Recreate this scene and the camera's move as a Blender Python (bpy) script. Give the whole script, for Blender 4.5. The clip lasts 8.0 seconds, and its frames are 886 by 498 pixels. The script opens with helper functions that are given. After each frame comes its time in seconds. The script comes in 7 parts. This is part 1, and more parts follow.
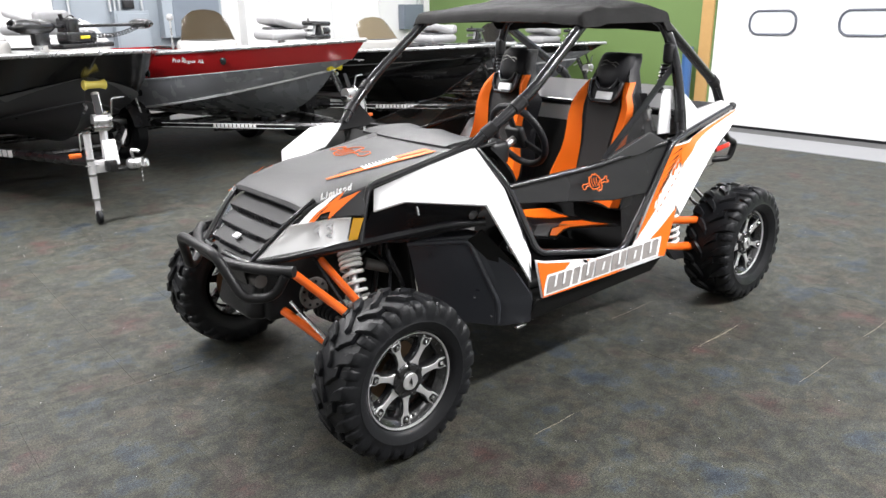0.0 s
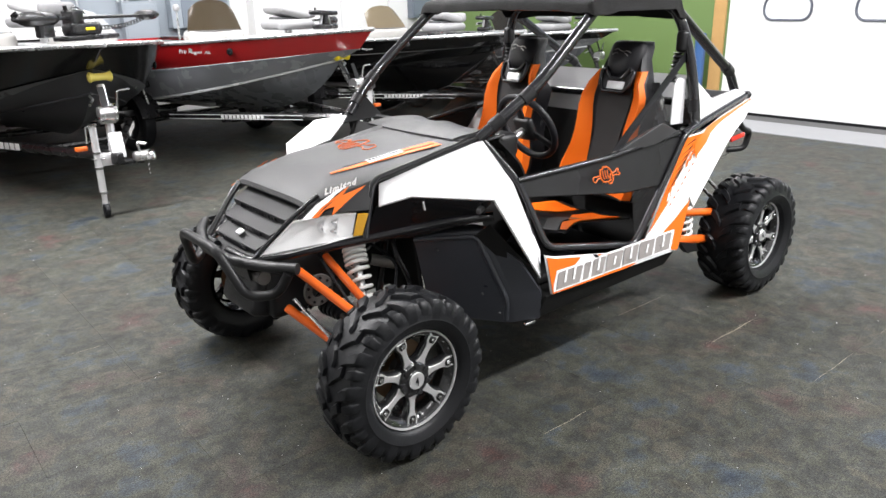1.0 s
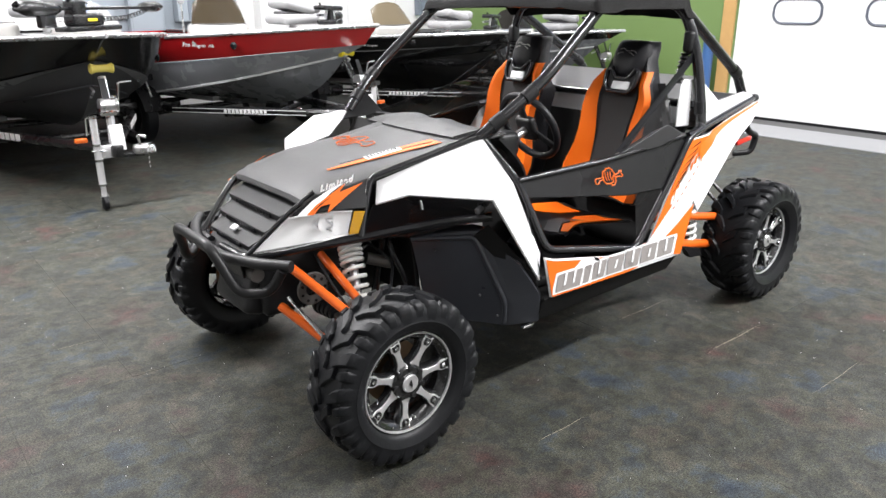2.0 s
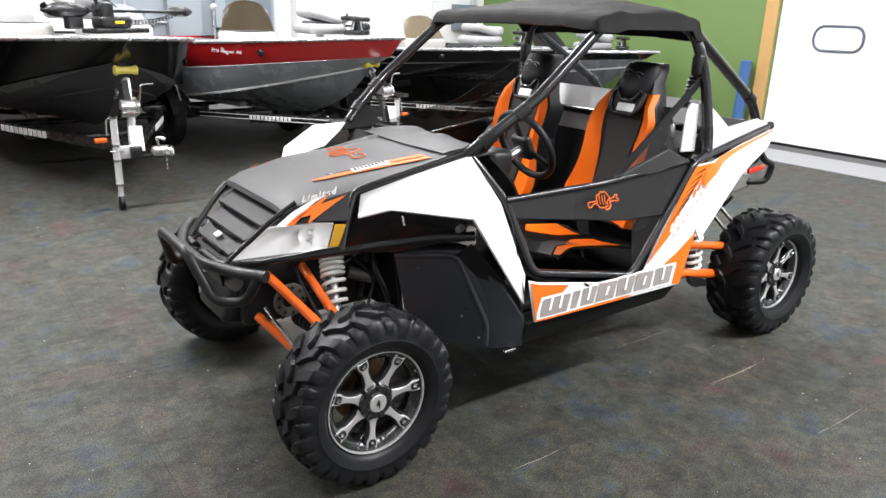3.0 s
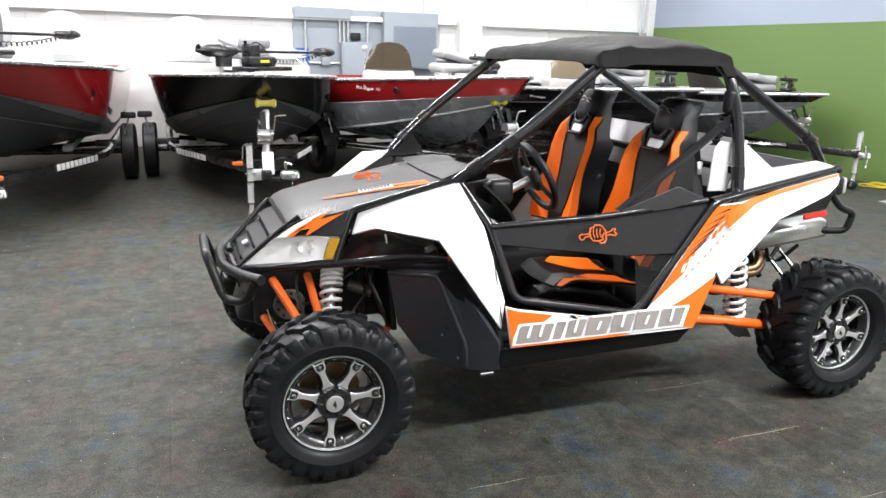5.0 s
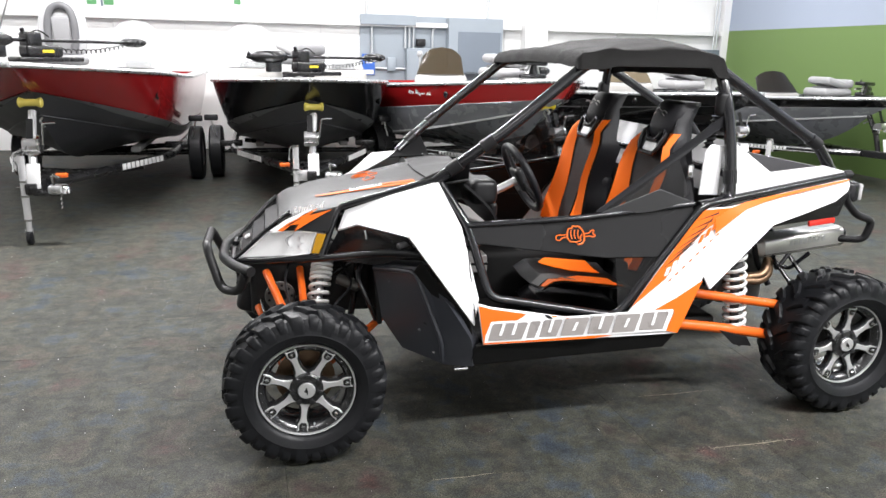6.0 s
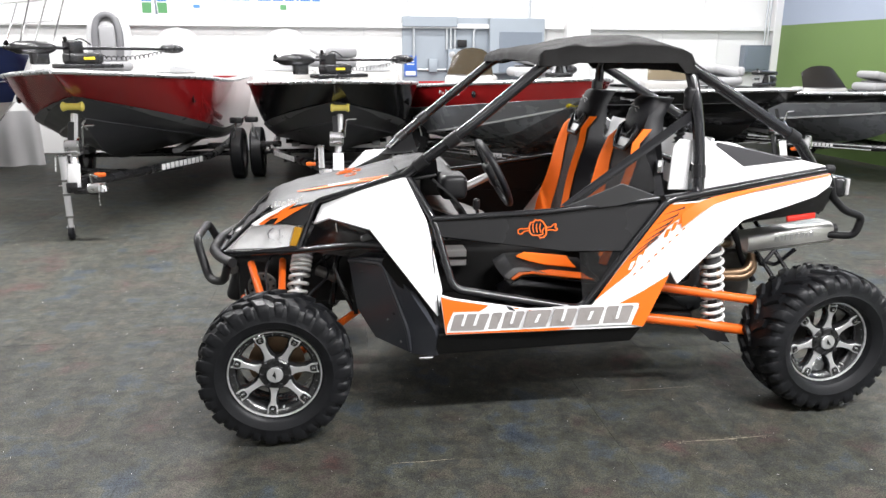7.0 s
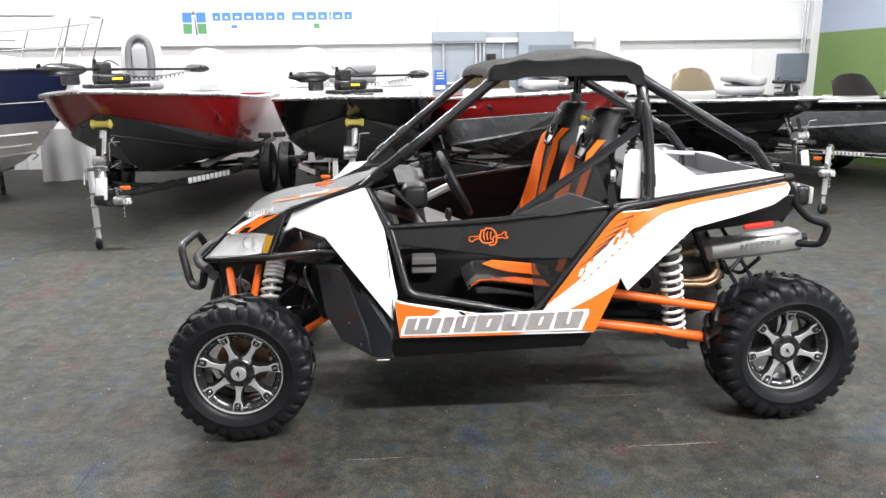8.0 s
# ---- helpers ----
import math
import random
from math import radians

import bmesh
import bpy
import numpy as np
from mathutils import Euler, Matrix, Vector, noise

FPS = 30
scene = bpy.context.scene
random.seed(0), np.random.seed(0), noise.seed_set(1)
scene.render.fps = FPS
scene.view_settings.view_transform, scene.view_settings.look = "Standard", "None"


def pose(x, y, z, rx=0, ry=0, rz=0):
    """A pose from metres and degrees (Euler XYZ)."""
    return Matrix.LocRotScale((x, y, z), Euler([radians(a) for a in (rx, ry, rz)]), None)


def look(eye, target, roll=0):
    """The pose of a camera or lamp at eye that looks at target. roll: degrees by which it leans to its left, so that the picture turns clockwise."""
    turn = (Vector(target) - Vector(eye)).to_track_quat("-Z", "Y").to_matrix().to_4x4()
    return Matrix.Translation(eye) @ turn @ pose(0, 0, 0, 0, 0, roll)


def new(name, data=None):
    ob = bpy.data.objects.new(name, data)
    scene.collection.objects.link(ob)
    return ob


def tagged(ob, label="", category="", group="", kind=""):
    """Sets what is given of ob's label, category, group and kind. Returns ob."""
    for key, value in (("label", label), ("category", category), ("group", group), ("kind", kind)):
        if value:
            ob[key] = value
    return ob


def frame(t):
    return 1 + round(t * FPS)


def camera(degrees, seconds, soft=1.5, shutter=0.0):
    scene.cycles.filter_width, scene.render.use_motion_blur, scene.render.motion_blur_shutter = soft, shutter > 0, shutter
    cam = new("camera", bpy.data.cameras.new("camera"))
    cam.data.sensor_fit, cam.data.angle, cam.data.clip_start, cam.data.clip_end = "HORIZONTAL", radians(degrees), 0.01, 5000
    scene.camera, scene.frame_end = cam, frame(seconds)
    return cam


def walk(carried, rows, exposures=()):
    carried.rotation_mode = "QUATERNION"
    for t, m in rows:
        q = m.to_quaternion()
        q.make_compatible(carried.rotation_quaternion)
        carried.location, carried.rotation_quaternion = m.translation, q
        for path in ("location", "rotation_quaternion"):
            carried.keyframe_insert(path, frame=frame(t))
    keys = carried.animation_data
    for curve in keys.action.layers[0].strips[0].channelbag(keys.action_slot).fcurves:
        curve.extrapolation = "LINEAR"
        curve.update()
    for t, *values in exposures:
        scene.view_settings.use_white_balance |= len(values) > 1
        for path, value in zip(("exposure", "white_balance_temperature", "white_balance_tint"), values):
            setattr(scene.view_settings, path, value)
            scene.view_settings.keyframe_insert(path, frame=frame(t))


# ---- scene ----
cam = camera(63.0, 8.0)
METRES, EYE, TILT, LEAN, TURN = 8.0, 1.5, 0.0, 0.0, 0.0
PATH = [
    (0, (-2.626, -2.602, 1.576), (-1.393, -1.154, 0.958), -0.6),
    (0.5, (-2.602, -2.583, 1.579), (-1.384, -1.125, 0.952), -0.9),
    (1, (-2.568, -2.558, 1.58), (-1.364, -1.097, 0.933), -1.1),
    (2.5, (-2.442, -2.529, 1.562), (-1.267, -1.044, 0.918), 0.9),
    (3, (-2.313, -2.6, 1.565), (-1.19, -1.065, 0.949), 1.8),
    (3.5, (-2.162, -2.705, 1.562), (-1.13, -1.095, 0.978), 2.4),
    (4, (-2.008, -2.822, 1.561), (-1.089, -1.138, 0.999), 2.4),
    (4.5, (-1.876, -2.97, 1.554), (-1.065, -1.222, 1.017), 2.2),
    (5, (-1.684, -3.104, 1.558), (-1.011, -1.296, 1.032), 1.6),
    (6.5, (-1.116, -3.396, 1.556), (-0.754, -1.498, 1.04), 0.9),
    (7, (-0.923, -3.485, 1.555), (-0.647, -1.572, 1.039), 0.2),
    (7.5, (-0.708, -3.565, 1.564), (-0.518, -1.641, 1.054), -0.3),
    (8, (-0.521, -3.663, 1.563), (-0.392, -1.726, 1.082), -0.8),
]
walk(cam, [(t, look(eye, target, roll)) for t, eye, target, roll in PATH])

# ---- light ----
world = bpy.data.worlds.new("world")
scene.world = world
world.use_nodes = True
world.node_tree.nodes["Background"].inputs[0].default_value = (0.75, 0.85, 1.0, 1)
world.node_tree.nodes["Background"].inputs[1].default_value = 0.3

CEIL = 4.6
LAMP_ROWS = [(x, y) for y in (-3.4, 2.9, 6.6) for x in (-7.0, -2.4, 1.6, 5.4)]


def ceiling_lamp(x, y, watts=190):
    d = bpy.data.lights.new("ceiling_lamp", "AREA")
    d.shape, d.size, d.size_y, d.energy, d.color = "RECTANGLE", 2.4, 0.30, watts, (1.0, 0.985, 1.0)
    ob = new("ceiling_lamp", d)
    ob.matrix_world = pose(x, y, CEIL - 0.16)
    return ob


LAMP_WATTS = (20, 75, 510, 260, 310, 450, 270, 130, 110, 130, 130, 110)
for (lx, ly), watts in zip(LAMP_ROWS, LAMP_WATTS):
    ceiling_lamp(lx, ly, watts)

# ---- materials ----


def material(name, base, rough=0.5, metal=0.0, vary=0.12, scale=6.0, fine=90.0, bump=0.05, coat=0.0, alpha=1.0,
             rough_vary=0.1, emission=0.0, transmission=0.0, random_tint=0.0, spec=0.5):
    m = bpy.data.materials.new(name)
    m.use_nodes = True
    t = m.node_tree
    b = t.nodes["Principled BSDF"]
    tc = t.nodes.new("ShaderNodeTexCoord")
    big = t.nodes.new("ShaderNodeTexNoise")
    big.inputs["Scale"].default_value, big.inputs["Detail"].default_value = scale, 5
    small = t.nodes.new("ShaderNodeTexNoise")
    small.inputs["Scale"].default_value, small.inputs["Detail"].default_value = fine, 3
    for n in (big, small):
        t.links.new(tc.outputs["Object"], n.inputs["Vector"])
    mix = t.nodes.new("ShaderNodeMix")
    mix.data_type = "RGBA"
    mix.inputs[6].default_value = tuple(min(1, c * (1 - vary)) for c in base) + (1,)
    mix.inputs[7].default_value = tuple(min(1, c * (1 + vary)) for c in base) + (1,)
    add = t.nodes.new("ShaderNodeMath")
    add.operation = "MULTIPLY_ADD"
    add.inputs[1].default_value = 0.35
    t.links.new(small.outputs[0], add.inputs[0])
    mul = t.nodes.new("ShaderNodeMath")
    mul.operation = "MULTIPLY"
    mul.inputs[1].default_value = 0.65
    t.links.new(big.outputs[0], mul.inputs[0])
    t.links.new(mul.outputs[0], add.inputs[2])
    t.links.new(add.outputs[0], mix.inputs[0])
    colour = mix.outputs[2]
    if random_tint:
        oi = t.nodes.new("ShaderNodeObjectInfo")
        hsv = t.nodes.new("ShaderNodeHueSaturation")
        mr = t.nodes.new("ShaderNodeMapRange")
        mr.inputs[3].default_value, mr.inputs[4].default_value = 1 - random_tint, 1 + random_tint
        t.links.new(oi.outputs["Random"], mr.inputs[0])
        t.links.new(mr.outputs[0], hsv.inputs["Value"])
        t.links.new(colour, hsv.inputs["Color"])
        colour = hsv.outputs[0]
    t.links.new(colour, b.inputs["Base Color"])
    rr = t.nodes.new("ShaderNodeMapRange")
    rr.inputs[3].default_value, rr.inputs[4].default_value = max(0.02, rough - rough_vary), min(1, rough + rough_vary)
    t.links.new(big.outputs[0], rr.inputs[0])
    t.links.new(rr.outputs[0], b.inputs["Roughness"])
    b.inputs["Metallic"].default_value = metal
    b.inputs["Alpha"].default_value = alpha
    b.inputs["Coat Weight"].default_value = coat
    b.inputs["Coat Roughness"].default_value = 0.06
    b.inputs["Transmission Weight"].default_value = transmission
    b.inputs["Specular IOR Level"].default_value = spec
    if emission:
        b.inputs["Emission Color"].default_value = (*base, 1)
        b.inputs["Emission Strength"].default_value = emission
    if bump:
        bp = t.nodes.new("ShaderNodeBump")
        bp.inputs["Strength"].default_value, bp.inputs["Distance"].default_value = bump, 0.01
        t.links.new(small.outputs[0], bp.inputs["Height"])
        t.links.new(bp.outputs[0], b.inputs["Normal"])
    return m


def carpet_material():
    """Worn loop-pile carpet: speckled yarn over broad blotches of olive, blue and maroon."""
    m = bpy.data.materials.new("carpet")
    m.use_nodes = True
    t = m.node_tree
    b = t.nodes["Principled BSDF"]
    geo = t.nodes.new("ShaderNodeNewGeometry")

    def noise_of(scale, detail, rough=0.5):
        n = t.nodes.new("ShaderNodeTexNoise")
        n.inputs["Scale"].default_value, n.inputs["Detail"].default_value, n.inputs["Roughness"].default_value = scale, detail, rough
        t.links.new(geo.outputs["Position"], n.inputs["Vector"])
        return n
    hue = noise_of(2.7, 6.0, 0.66)
    ramp = t.nodes.new("ShaderNodeValToRGB")
    e = ramp.color_ramp.elements
    e[0].position, e[0].color = 0.32, (0.026, 0.034, 0.046, 1)
    e[1].position, e[1].color = 0.68, (0.062, 0.038, 0.034, 1)
    for p, c in ((0.40, (0.040, 0.047, 0.051, 1)), (0.455, (0.052, 0.053, 0.041, 1)), (0.51, (0.034, 0.036, 0.034, 1)), (0.56, (0.055, 0.053, 0.041, 1)), (0.61, (0.046, 0.040, 0.036, 1))):
        el = e.new(p)
        el.color = c
    t.links.new(hue.outputs[0], ramp.inputs[0])
    yarn = noise_of(150.0, 3.0, 0.75)
    worn = noise_of(9.0, 8.0, 0.80)
    yr = t.nodes.new("ShaderNodeMapRange")
    yr.inputs[1].default_value, yr.inputs[2].default_value = 0.32, 0.68
    yr.inputs[3].default_value, yr.inputs[4].default_value = 0.25, 1.95
    t.links.new(yarn.outputs[0], yr.inputs[0])
    wr = t.nodes.new("ShaderNodeMapRange")
    wr.inputs[1].default_value, wr.inputs[2].default_value = 0.3, 0.7
    wr.inputs[3].default_value, wr.inputs[4].default_value = 0.38, 1.56
    t.links.new(worn.outputs[0], wr.inputs[0])
    mul = t.nodes.new("ShaderNodeMath")
    mul.operation = "MULTIPLY"
    t.links.new(yr.outputs[0], mul.inputs[0])
    t.links.new(wr.outputs[0], mul.inputs[1])
    oi = t.nodes.new("ShaderNodeObjectInfo")
    orr = t.nodes.new("ShaderNodeMapRange")
    orr.inputs[3].default_value, orr.inputs[4].default_value = 0.90, 1.10
    t.links.new(oi.outputs["Random"], orr.inputs[0])
    mul2 = t.nodes.new("ShaderNodeMath")
    mul2.operation = "MULTIPLY"
    t.links.new(mul.outputs[0], mul2.inputs[0])
    t.links.new(orr.outputs[0], mul2.inputs[1])
    hsv = t.nodes.new("ShaderNodeHueSaturation")
    t.links.new(ramp.outputs[0], hsv.inputs["Color"])
    t.links.new(mul2.outputs[0], hsv.inputs["Value"])
    t.links.new(hsv.outputs[0], b.inputs["Base Color"])
    b.inputs["Roughness"].default_value = 0.62
    b.inputs["Specular IOR Level"].default_value = 0.20
    bp = t.nodes.new("ShaderNodeBump")
    bp.inputs["Strength"].default_value, bp.inputs["Distance"].default_value = 0.25, 0.003
    t.links.new(yarn.outputs[0], bp.inputs["Height"])
    t.links.new(bp.outputs[0], b.inputs["Normal"])
    return m


CARPET = carpet_material()
WHITE_WALL = material("white_wall_paint", (0.80, 0.80, 0.79), 0.6, vary=0.03, scale=1.5, bump=0.02)
WHITE_GIRT = material("white_girt_paint", (0.74, 0.74, 0.74), 0.5, vary=0.05, scale=3)
GREEN_WALL = material("green_wall_paint", (0.135, 0.215, 0.065), 0.55, vary=0.06, scale=1.2, bump=0.03)
BLUE_WALL = material("blue_grey_wall_paint", (0.33, 0.38, 0.47), 0.6, vary=0.04, scale=1.5)
CEIL_WHITE = material("ceiling_white", (0.78, 0.78, 0.77), 0.8, vary=0.03)
DOOR_WHITE = material("garage_door_white", (0.86, 0.86, 0.86), 0.4, vary=0.02, scale=2)
WOOD = material("pine_board", (0.50, 0.30, 0.11), 0.5, vary=0.15, scale=9, fine=40)
CONCRETE_SHADED = material("shaded_concrete", (0.085, 0.085, 0.085), 0.8, vary=0.2, scale=4, bump=0.15)
CONCRETE = material("concrete", (0.30, 0.305, 0.315), 0.75, vary=0.15, scale=3, bump=0.15)
BLUE_PIPE = material("blue_painted_steel", (0.045, 0.12, 0.30), 0.35, vary=0.1)
GREY_STEEL = material("grey_electrical_enamel", (0.30, 0.34, 0.38), 0.4, vary=0.05)
GREY_DARK = material("dark_grey_enamel", (0.17, 0.20, 0.24), 0.4, vary=0.06)
CONDUIT = material("galvanised_conduit", (0.62, 0.64, 0.66), 0.35, metal=0.8)
BLUE_SIGN = material("blue_sign", (0.03, 0.12, 0.48), 0.4)
SIGN_BLUE = material("sign_letter_blue", (0.08, 0.24, 0.60), 0.5)
SIGN_GREEN = material("sign_green", (0.10, 0.30, 0.12), 0.5)
YELLOW_ROPE = material("yellow_rope", (0.62, 0.48, 0.03), 0.6)
WHITE_MARK = material("white_lettering", (0.82, 0.82, 0.82), 0.4, vary=0.03)
SCUFF = material("pale_scuff", (0.27, 0.245, 0.185), 0.8, vary=0.5, scale=60, fine=300)

PLASTIC_MATT = material("matt_black_plastic", (0.014, 0.014, 0.015), 0.38, vary=0.15, scale=8, fine=260, bump=0.10, rough_vary=0.06, spec=0.3)
INTERIOR = material("dull_black_liner", (0.009, 0.009, 0.009), 0.6, vary=0.2, fine=260, bump=0.1, spec=0.12)
DOOR_BLACK = material("satin_black_door_skin", (0.013, 0.013, 0.014), 0.27, vary=0.12, scale=3, fine=260, bump=0.05, rough_vary=0.08, spec=0.3)
PLASTIC_GREY = material("grey_black_plastic", (0.055, 0.055, 0.057), 0.45, vary=0.12, scale=8, fine=260, bump=0.1)
GLOSS_BLACK = material("gloss_black_enamel", (0.010, 0.010, 0.012), 0.22, vary=0.1, coat=0.15, bump=0.01, rough_vary=0.06)
PLASTIC_GLOSS = material("shiny_black_plastic", (0.016, 0.016, 0.018), 0.22, vary=0.15, bump=0.02, rough_vary=0.06)
WHITE_BODY = material("white_bodywork", (0.86, 0.86, 0.87), 0.22, vary=0.015, coat=0.4, bump=0.0)
ORANGE = material("orange_bodywork", (0.82, 0.150, 0.010), 0.42, vary=0.05, coat=0.0, bump=0.0, spec=0.3)
ORANGE_STEEL = material("orange_powder_coat", (0.78, 0.13, 0.012), 0.35, vary=0.08, bump=0.02)
ORANGE_VINYL = material("orange_vinyl", (0.90, 0.165, 0.006), 0.5, vary=0.05, fine=320, bump=0.10, spec=0.25)
SHIELD = material("satin_black_plastic", (0.038, 0.041, 0.049), 0.30, vary=0.2, scale=5, fine=200, bump=0.05, rough_vary=0.08, spec=0.45)
HOOD_BLACK = material("grained_black_plastic", (0.032, 0.032, 0.033), 0.46, vary=0.12, scale=8, fine=420, bump=0.16, rough_vary=0.06)
BLACK_VINYL = material("black_vinyl", (0.009, 0.009, 0.011), 0.44, vary=0.12, fine=320, bump=0.15, spec=0.3)
DARK_WEAVE = material("dark_grey_seat_weave", (0.018, 0.017, 0.017), 0.55, vary=0.2, fine=500, bump=0.2, spec=0.25)
FABRIC = material("black_roof_canvas", (0.0055, 0.0052, 0.0050), 0.65, vary=0.3, scale=10, fine=600, bump=0.25, spec=0.16)
NET = material("black_netting", (0.012, 0.012, 0.012), 0.8, alpha=0.38)
RUBBER = material("tyre_rubber", (0.0085, 0.009, 0.0105), 0.42, vary=0.35, scale=14, fine=120, bump=0.10, rough_vary=0.14, spec=0.26)
MACHINED = material("machined_aluminium", (0.82, 0.82, 0.83), 0.31, metal=0.78, vary=0.05, bump=0.02)
ALLOY_BLACK = material("black_alloy", (0.012, 0.012, 0.013), 0.2, vary=0.1, coat=0.4)
CHROME = material("chrome", (0.75, 0.75, 0.76), 0.12, metal=1.0, vary=0.05, rough_vary=0.06)
ZINC = material("zinc_plate", (0.60, 0.60, 0.61), 0.3, metal=0.9, vary=0.12, scale=20)
MUFFLER = material("brushed_muffler_steel", (0.62, 0.61, 0.59), 0.34, metal=0.85, vary=0.08, scale=12)
EXHAUST = material("heat_stained_steel", (0.20, 0.13, 0.08), 0.4, metal=0.8, vary=0.35, scale=9)
COIL_WHITE = material("white_spring_enamel", (0.72, 0.72, 0.70), 0.35, vary=0.05)
AMBER = material("amber_reflector", (0.62, 0.32, 0.01), 0.15, vary=0.05, coat=0.5)
RED_LENS = material("red_lens", (0.62, 0.03, 0.02), 0.15, vary=0.05, coat=0.5)
TAIL_CLEAR = material("clear_tail_lens", (0.45, 0.44, 0.44), 0.12, vary=0.1, coat=0.5)
REFLECTOR = material("headlight_reflector", (0.97, 0.97, 0.97), 0.30, metal=0.0, vary=0.02, bump=0.0)
LENS = material("clear_lens", (0.95, 0.95, 0.95), 0.05, alpha=0.10, vary=0.0, bump=0.0, rough_vary=0.0)
DECAL_GREY = material("grey_decal", (0.27, 0.25, 0.24), 0.3, vary=0.25, scale=14)
BED_GREY = material("grey_bed_liner", (0.12, 0.12, 0.125), 0.6, vary=0.12, fine=300, bump=0.15)
MECH = material("oily_cast_metal", (0.10, 0.095, 0.09), 0.5, metal=0.5, vary=0.4, scale=18, bump=0.2)

# ---- mesh helpers ----


def part(name, bm, mat, parent, label="", angle=38, bevel=0.0):
    me = bpy.data.meshes.new(name)
    bm.to_mesh(me)
    bm.free()
    if mat is not None:
        for one in (mat if isinstance(mat, (list, tuple)) else [mat]):
            me.materials.append(one)
    me.shade_smooth()
    me.set_sharp_from_angle(angle=radians(angle))
    ob = new(name, me)
    if parent is not None:
        ob.parent = parent
    if bevel:
        bv = ob.modifiers.new("bevel", "BEVEL")
        bv.width, bv.segments, bv.limit_method, bv.angle_limit = bevel, 2, "ANGLE", radians(30)
    if label:
        ob["label"] = label
    return ob


def thing(name, label, category, group="", kind="", m=None):
    ob = new(name)
    ob.empty_display_size = 0.2
    if m is not None:
        ob.matrix_world = m
    return tagged(ob, label, category, group, kind)


def box(c, s, bm=None, m=None):
    bm = bm or bmesh.new()
    r = bmesh.ops.create_cube(bm, size=1.0)["verts"]
    for v in r:
        v.co = Vector((v.co.x * s[0], v.co.y * s[1], v.co.z * s[2]))
        if m is not None:
            v.co = m @ v.co
        v.co += Vector(c)
    return bm


def fillet(pts, radius):
    """A polyline with its inner corners rounded."""
    pts = [Vector(p) for p in pts]
    if radius <= 0 or len(pts) < 3:
        return pts
    out = [pts[0]]
    for a, b, c in zip(pts, pts[1:], pts[2:]):
        u, v = (a - b), (c - b)
        d = min(radius, u.length * 0.45, v.length * 0.45)
        p, q = b + u.normalized() * d, b + v.normalized() * d
        for i in range(6):
            k = i / 5
            out.append(p * (1 - k) ** 2 + b * 2 * k * (1 - k) + q * k ** 2)
    out.append(pts[-1])
    return out


def tube(pts, r, bend=0.05, n=10, bm=None, closed=False):
    bm = bm or bmesh.new()
    pts = fillet(pts, bend) if not closed else [Vector(p) for p in pts]
    count = len(pts)
    rings, nrm = [], None
    for i, p in enumerate(pts):
        if closed:
            t = (pts[(i + 1) % count] - pts[i - 1]).normalized()
        else:
            t = (pts[min(i + 1, count - 1)] - pts[max(i - 1, 0)]).normalized()
        if nrm is None:
            nrm = t.orthogonal().normalized()
        else:
            nrm = (nrm - t * nrm.dot(t)).normalized()
        side = t.cross(nrm)
        rr = r[i] if isinstance(r, (list, tuple)) else r
        rings.append([bm.verts.new(p + rr * (math.cos(a) * nrm + math.sin(a) * side)) for a in (2 * math.pi * k / n for k in range(n))])
    for a, b in zip(rings, rings[1:] + ([rings[0]] if closed else [])):
        for k in range(n):
            bm.faces.new((a[k], a[(k + 1) % n], b[(k + 1) % n], b[k]))
    if not closed:
        bm.faces.new(rings[0][::-1])
        bm.faces.new(rings[-1])
    bmesh.ops.recalc_face_normals(bm, faces=bm.faces[:])
    return bm


def plate(verts, faces, thick, bm=None):
    """A sheet from shared vertices and faces, given a thickness."""
    bm = bm or bmesh.new()
    vs = [bm.verts.new(v) for v in verts]
    fs = [bm.faces.new([vs[i] for i in f]) for f in faces]
    bmesh.ops.recalc_face_normals(bm, faces=fs)
    bmesh.ops.solidify(bm, geom=fs, thickness=thick)
    bmesh.ops.recalc_face_normals(bm, faces=bm.faces[:])
    return bm


def poly(pts, thick, bm=None):
    return plate(pts, [tuple(range(len(pts)))], thick, bm)


def loft(rows, bm=None, close=False, caps=False):
    """Skin over rows of points of equal length."""
    bm = bm or bmesh.new()
    vs = [[bm.verts.new(p) for p in row] for row in rows]
    for a, b in zip(vs, vs[1:]):
        n = len(a)
        for k in range(n if close else n - 1):
            quad = (a[k], a[(k + 1) % n], b[(k + 1) % n], b[k])
            if len(set(v.co.to_tuple(5) for v in quad)) > 2:
                bm.faces.new(quad)
    if caps:
        bm.faces.new(vs[0][::-1])
        bm.faces.new(vs[-1])
    bmesh.ops.remove_doubles(bm, verts=bm.verts[:], dist=1e-5)
    bmesh.ops.recalc_face_normals(bm, faces=bm.faces[:])
    return bm


def lathe(profile, n=32, bm=None, axis="y", caps=False):
    """profile: (radius, along) turned about an axis."""
    rows = []
    for k in range(n):
        a = 2 * math.pi * k / n
        c, s = math.cos(a), math.sin(a)
        if axis == "y":
            rows.append([(r * c, h, r * s) for r, h in profile])
        elif axis == "x":
            rows.append([(h, r * c, r * s) for r, h in profile])
        else:
            rows.append([(r * c, r * s, h) for r, h in profile])
    return loft(rows + rows[:1], bm)


def shift(bm, m):
    bmesh.ops.transform(bm, matrix=m, verts=bm.verts[:])
    return bm


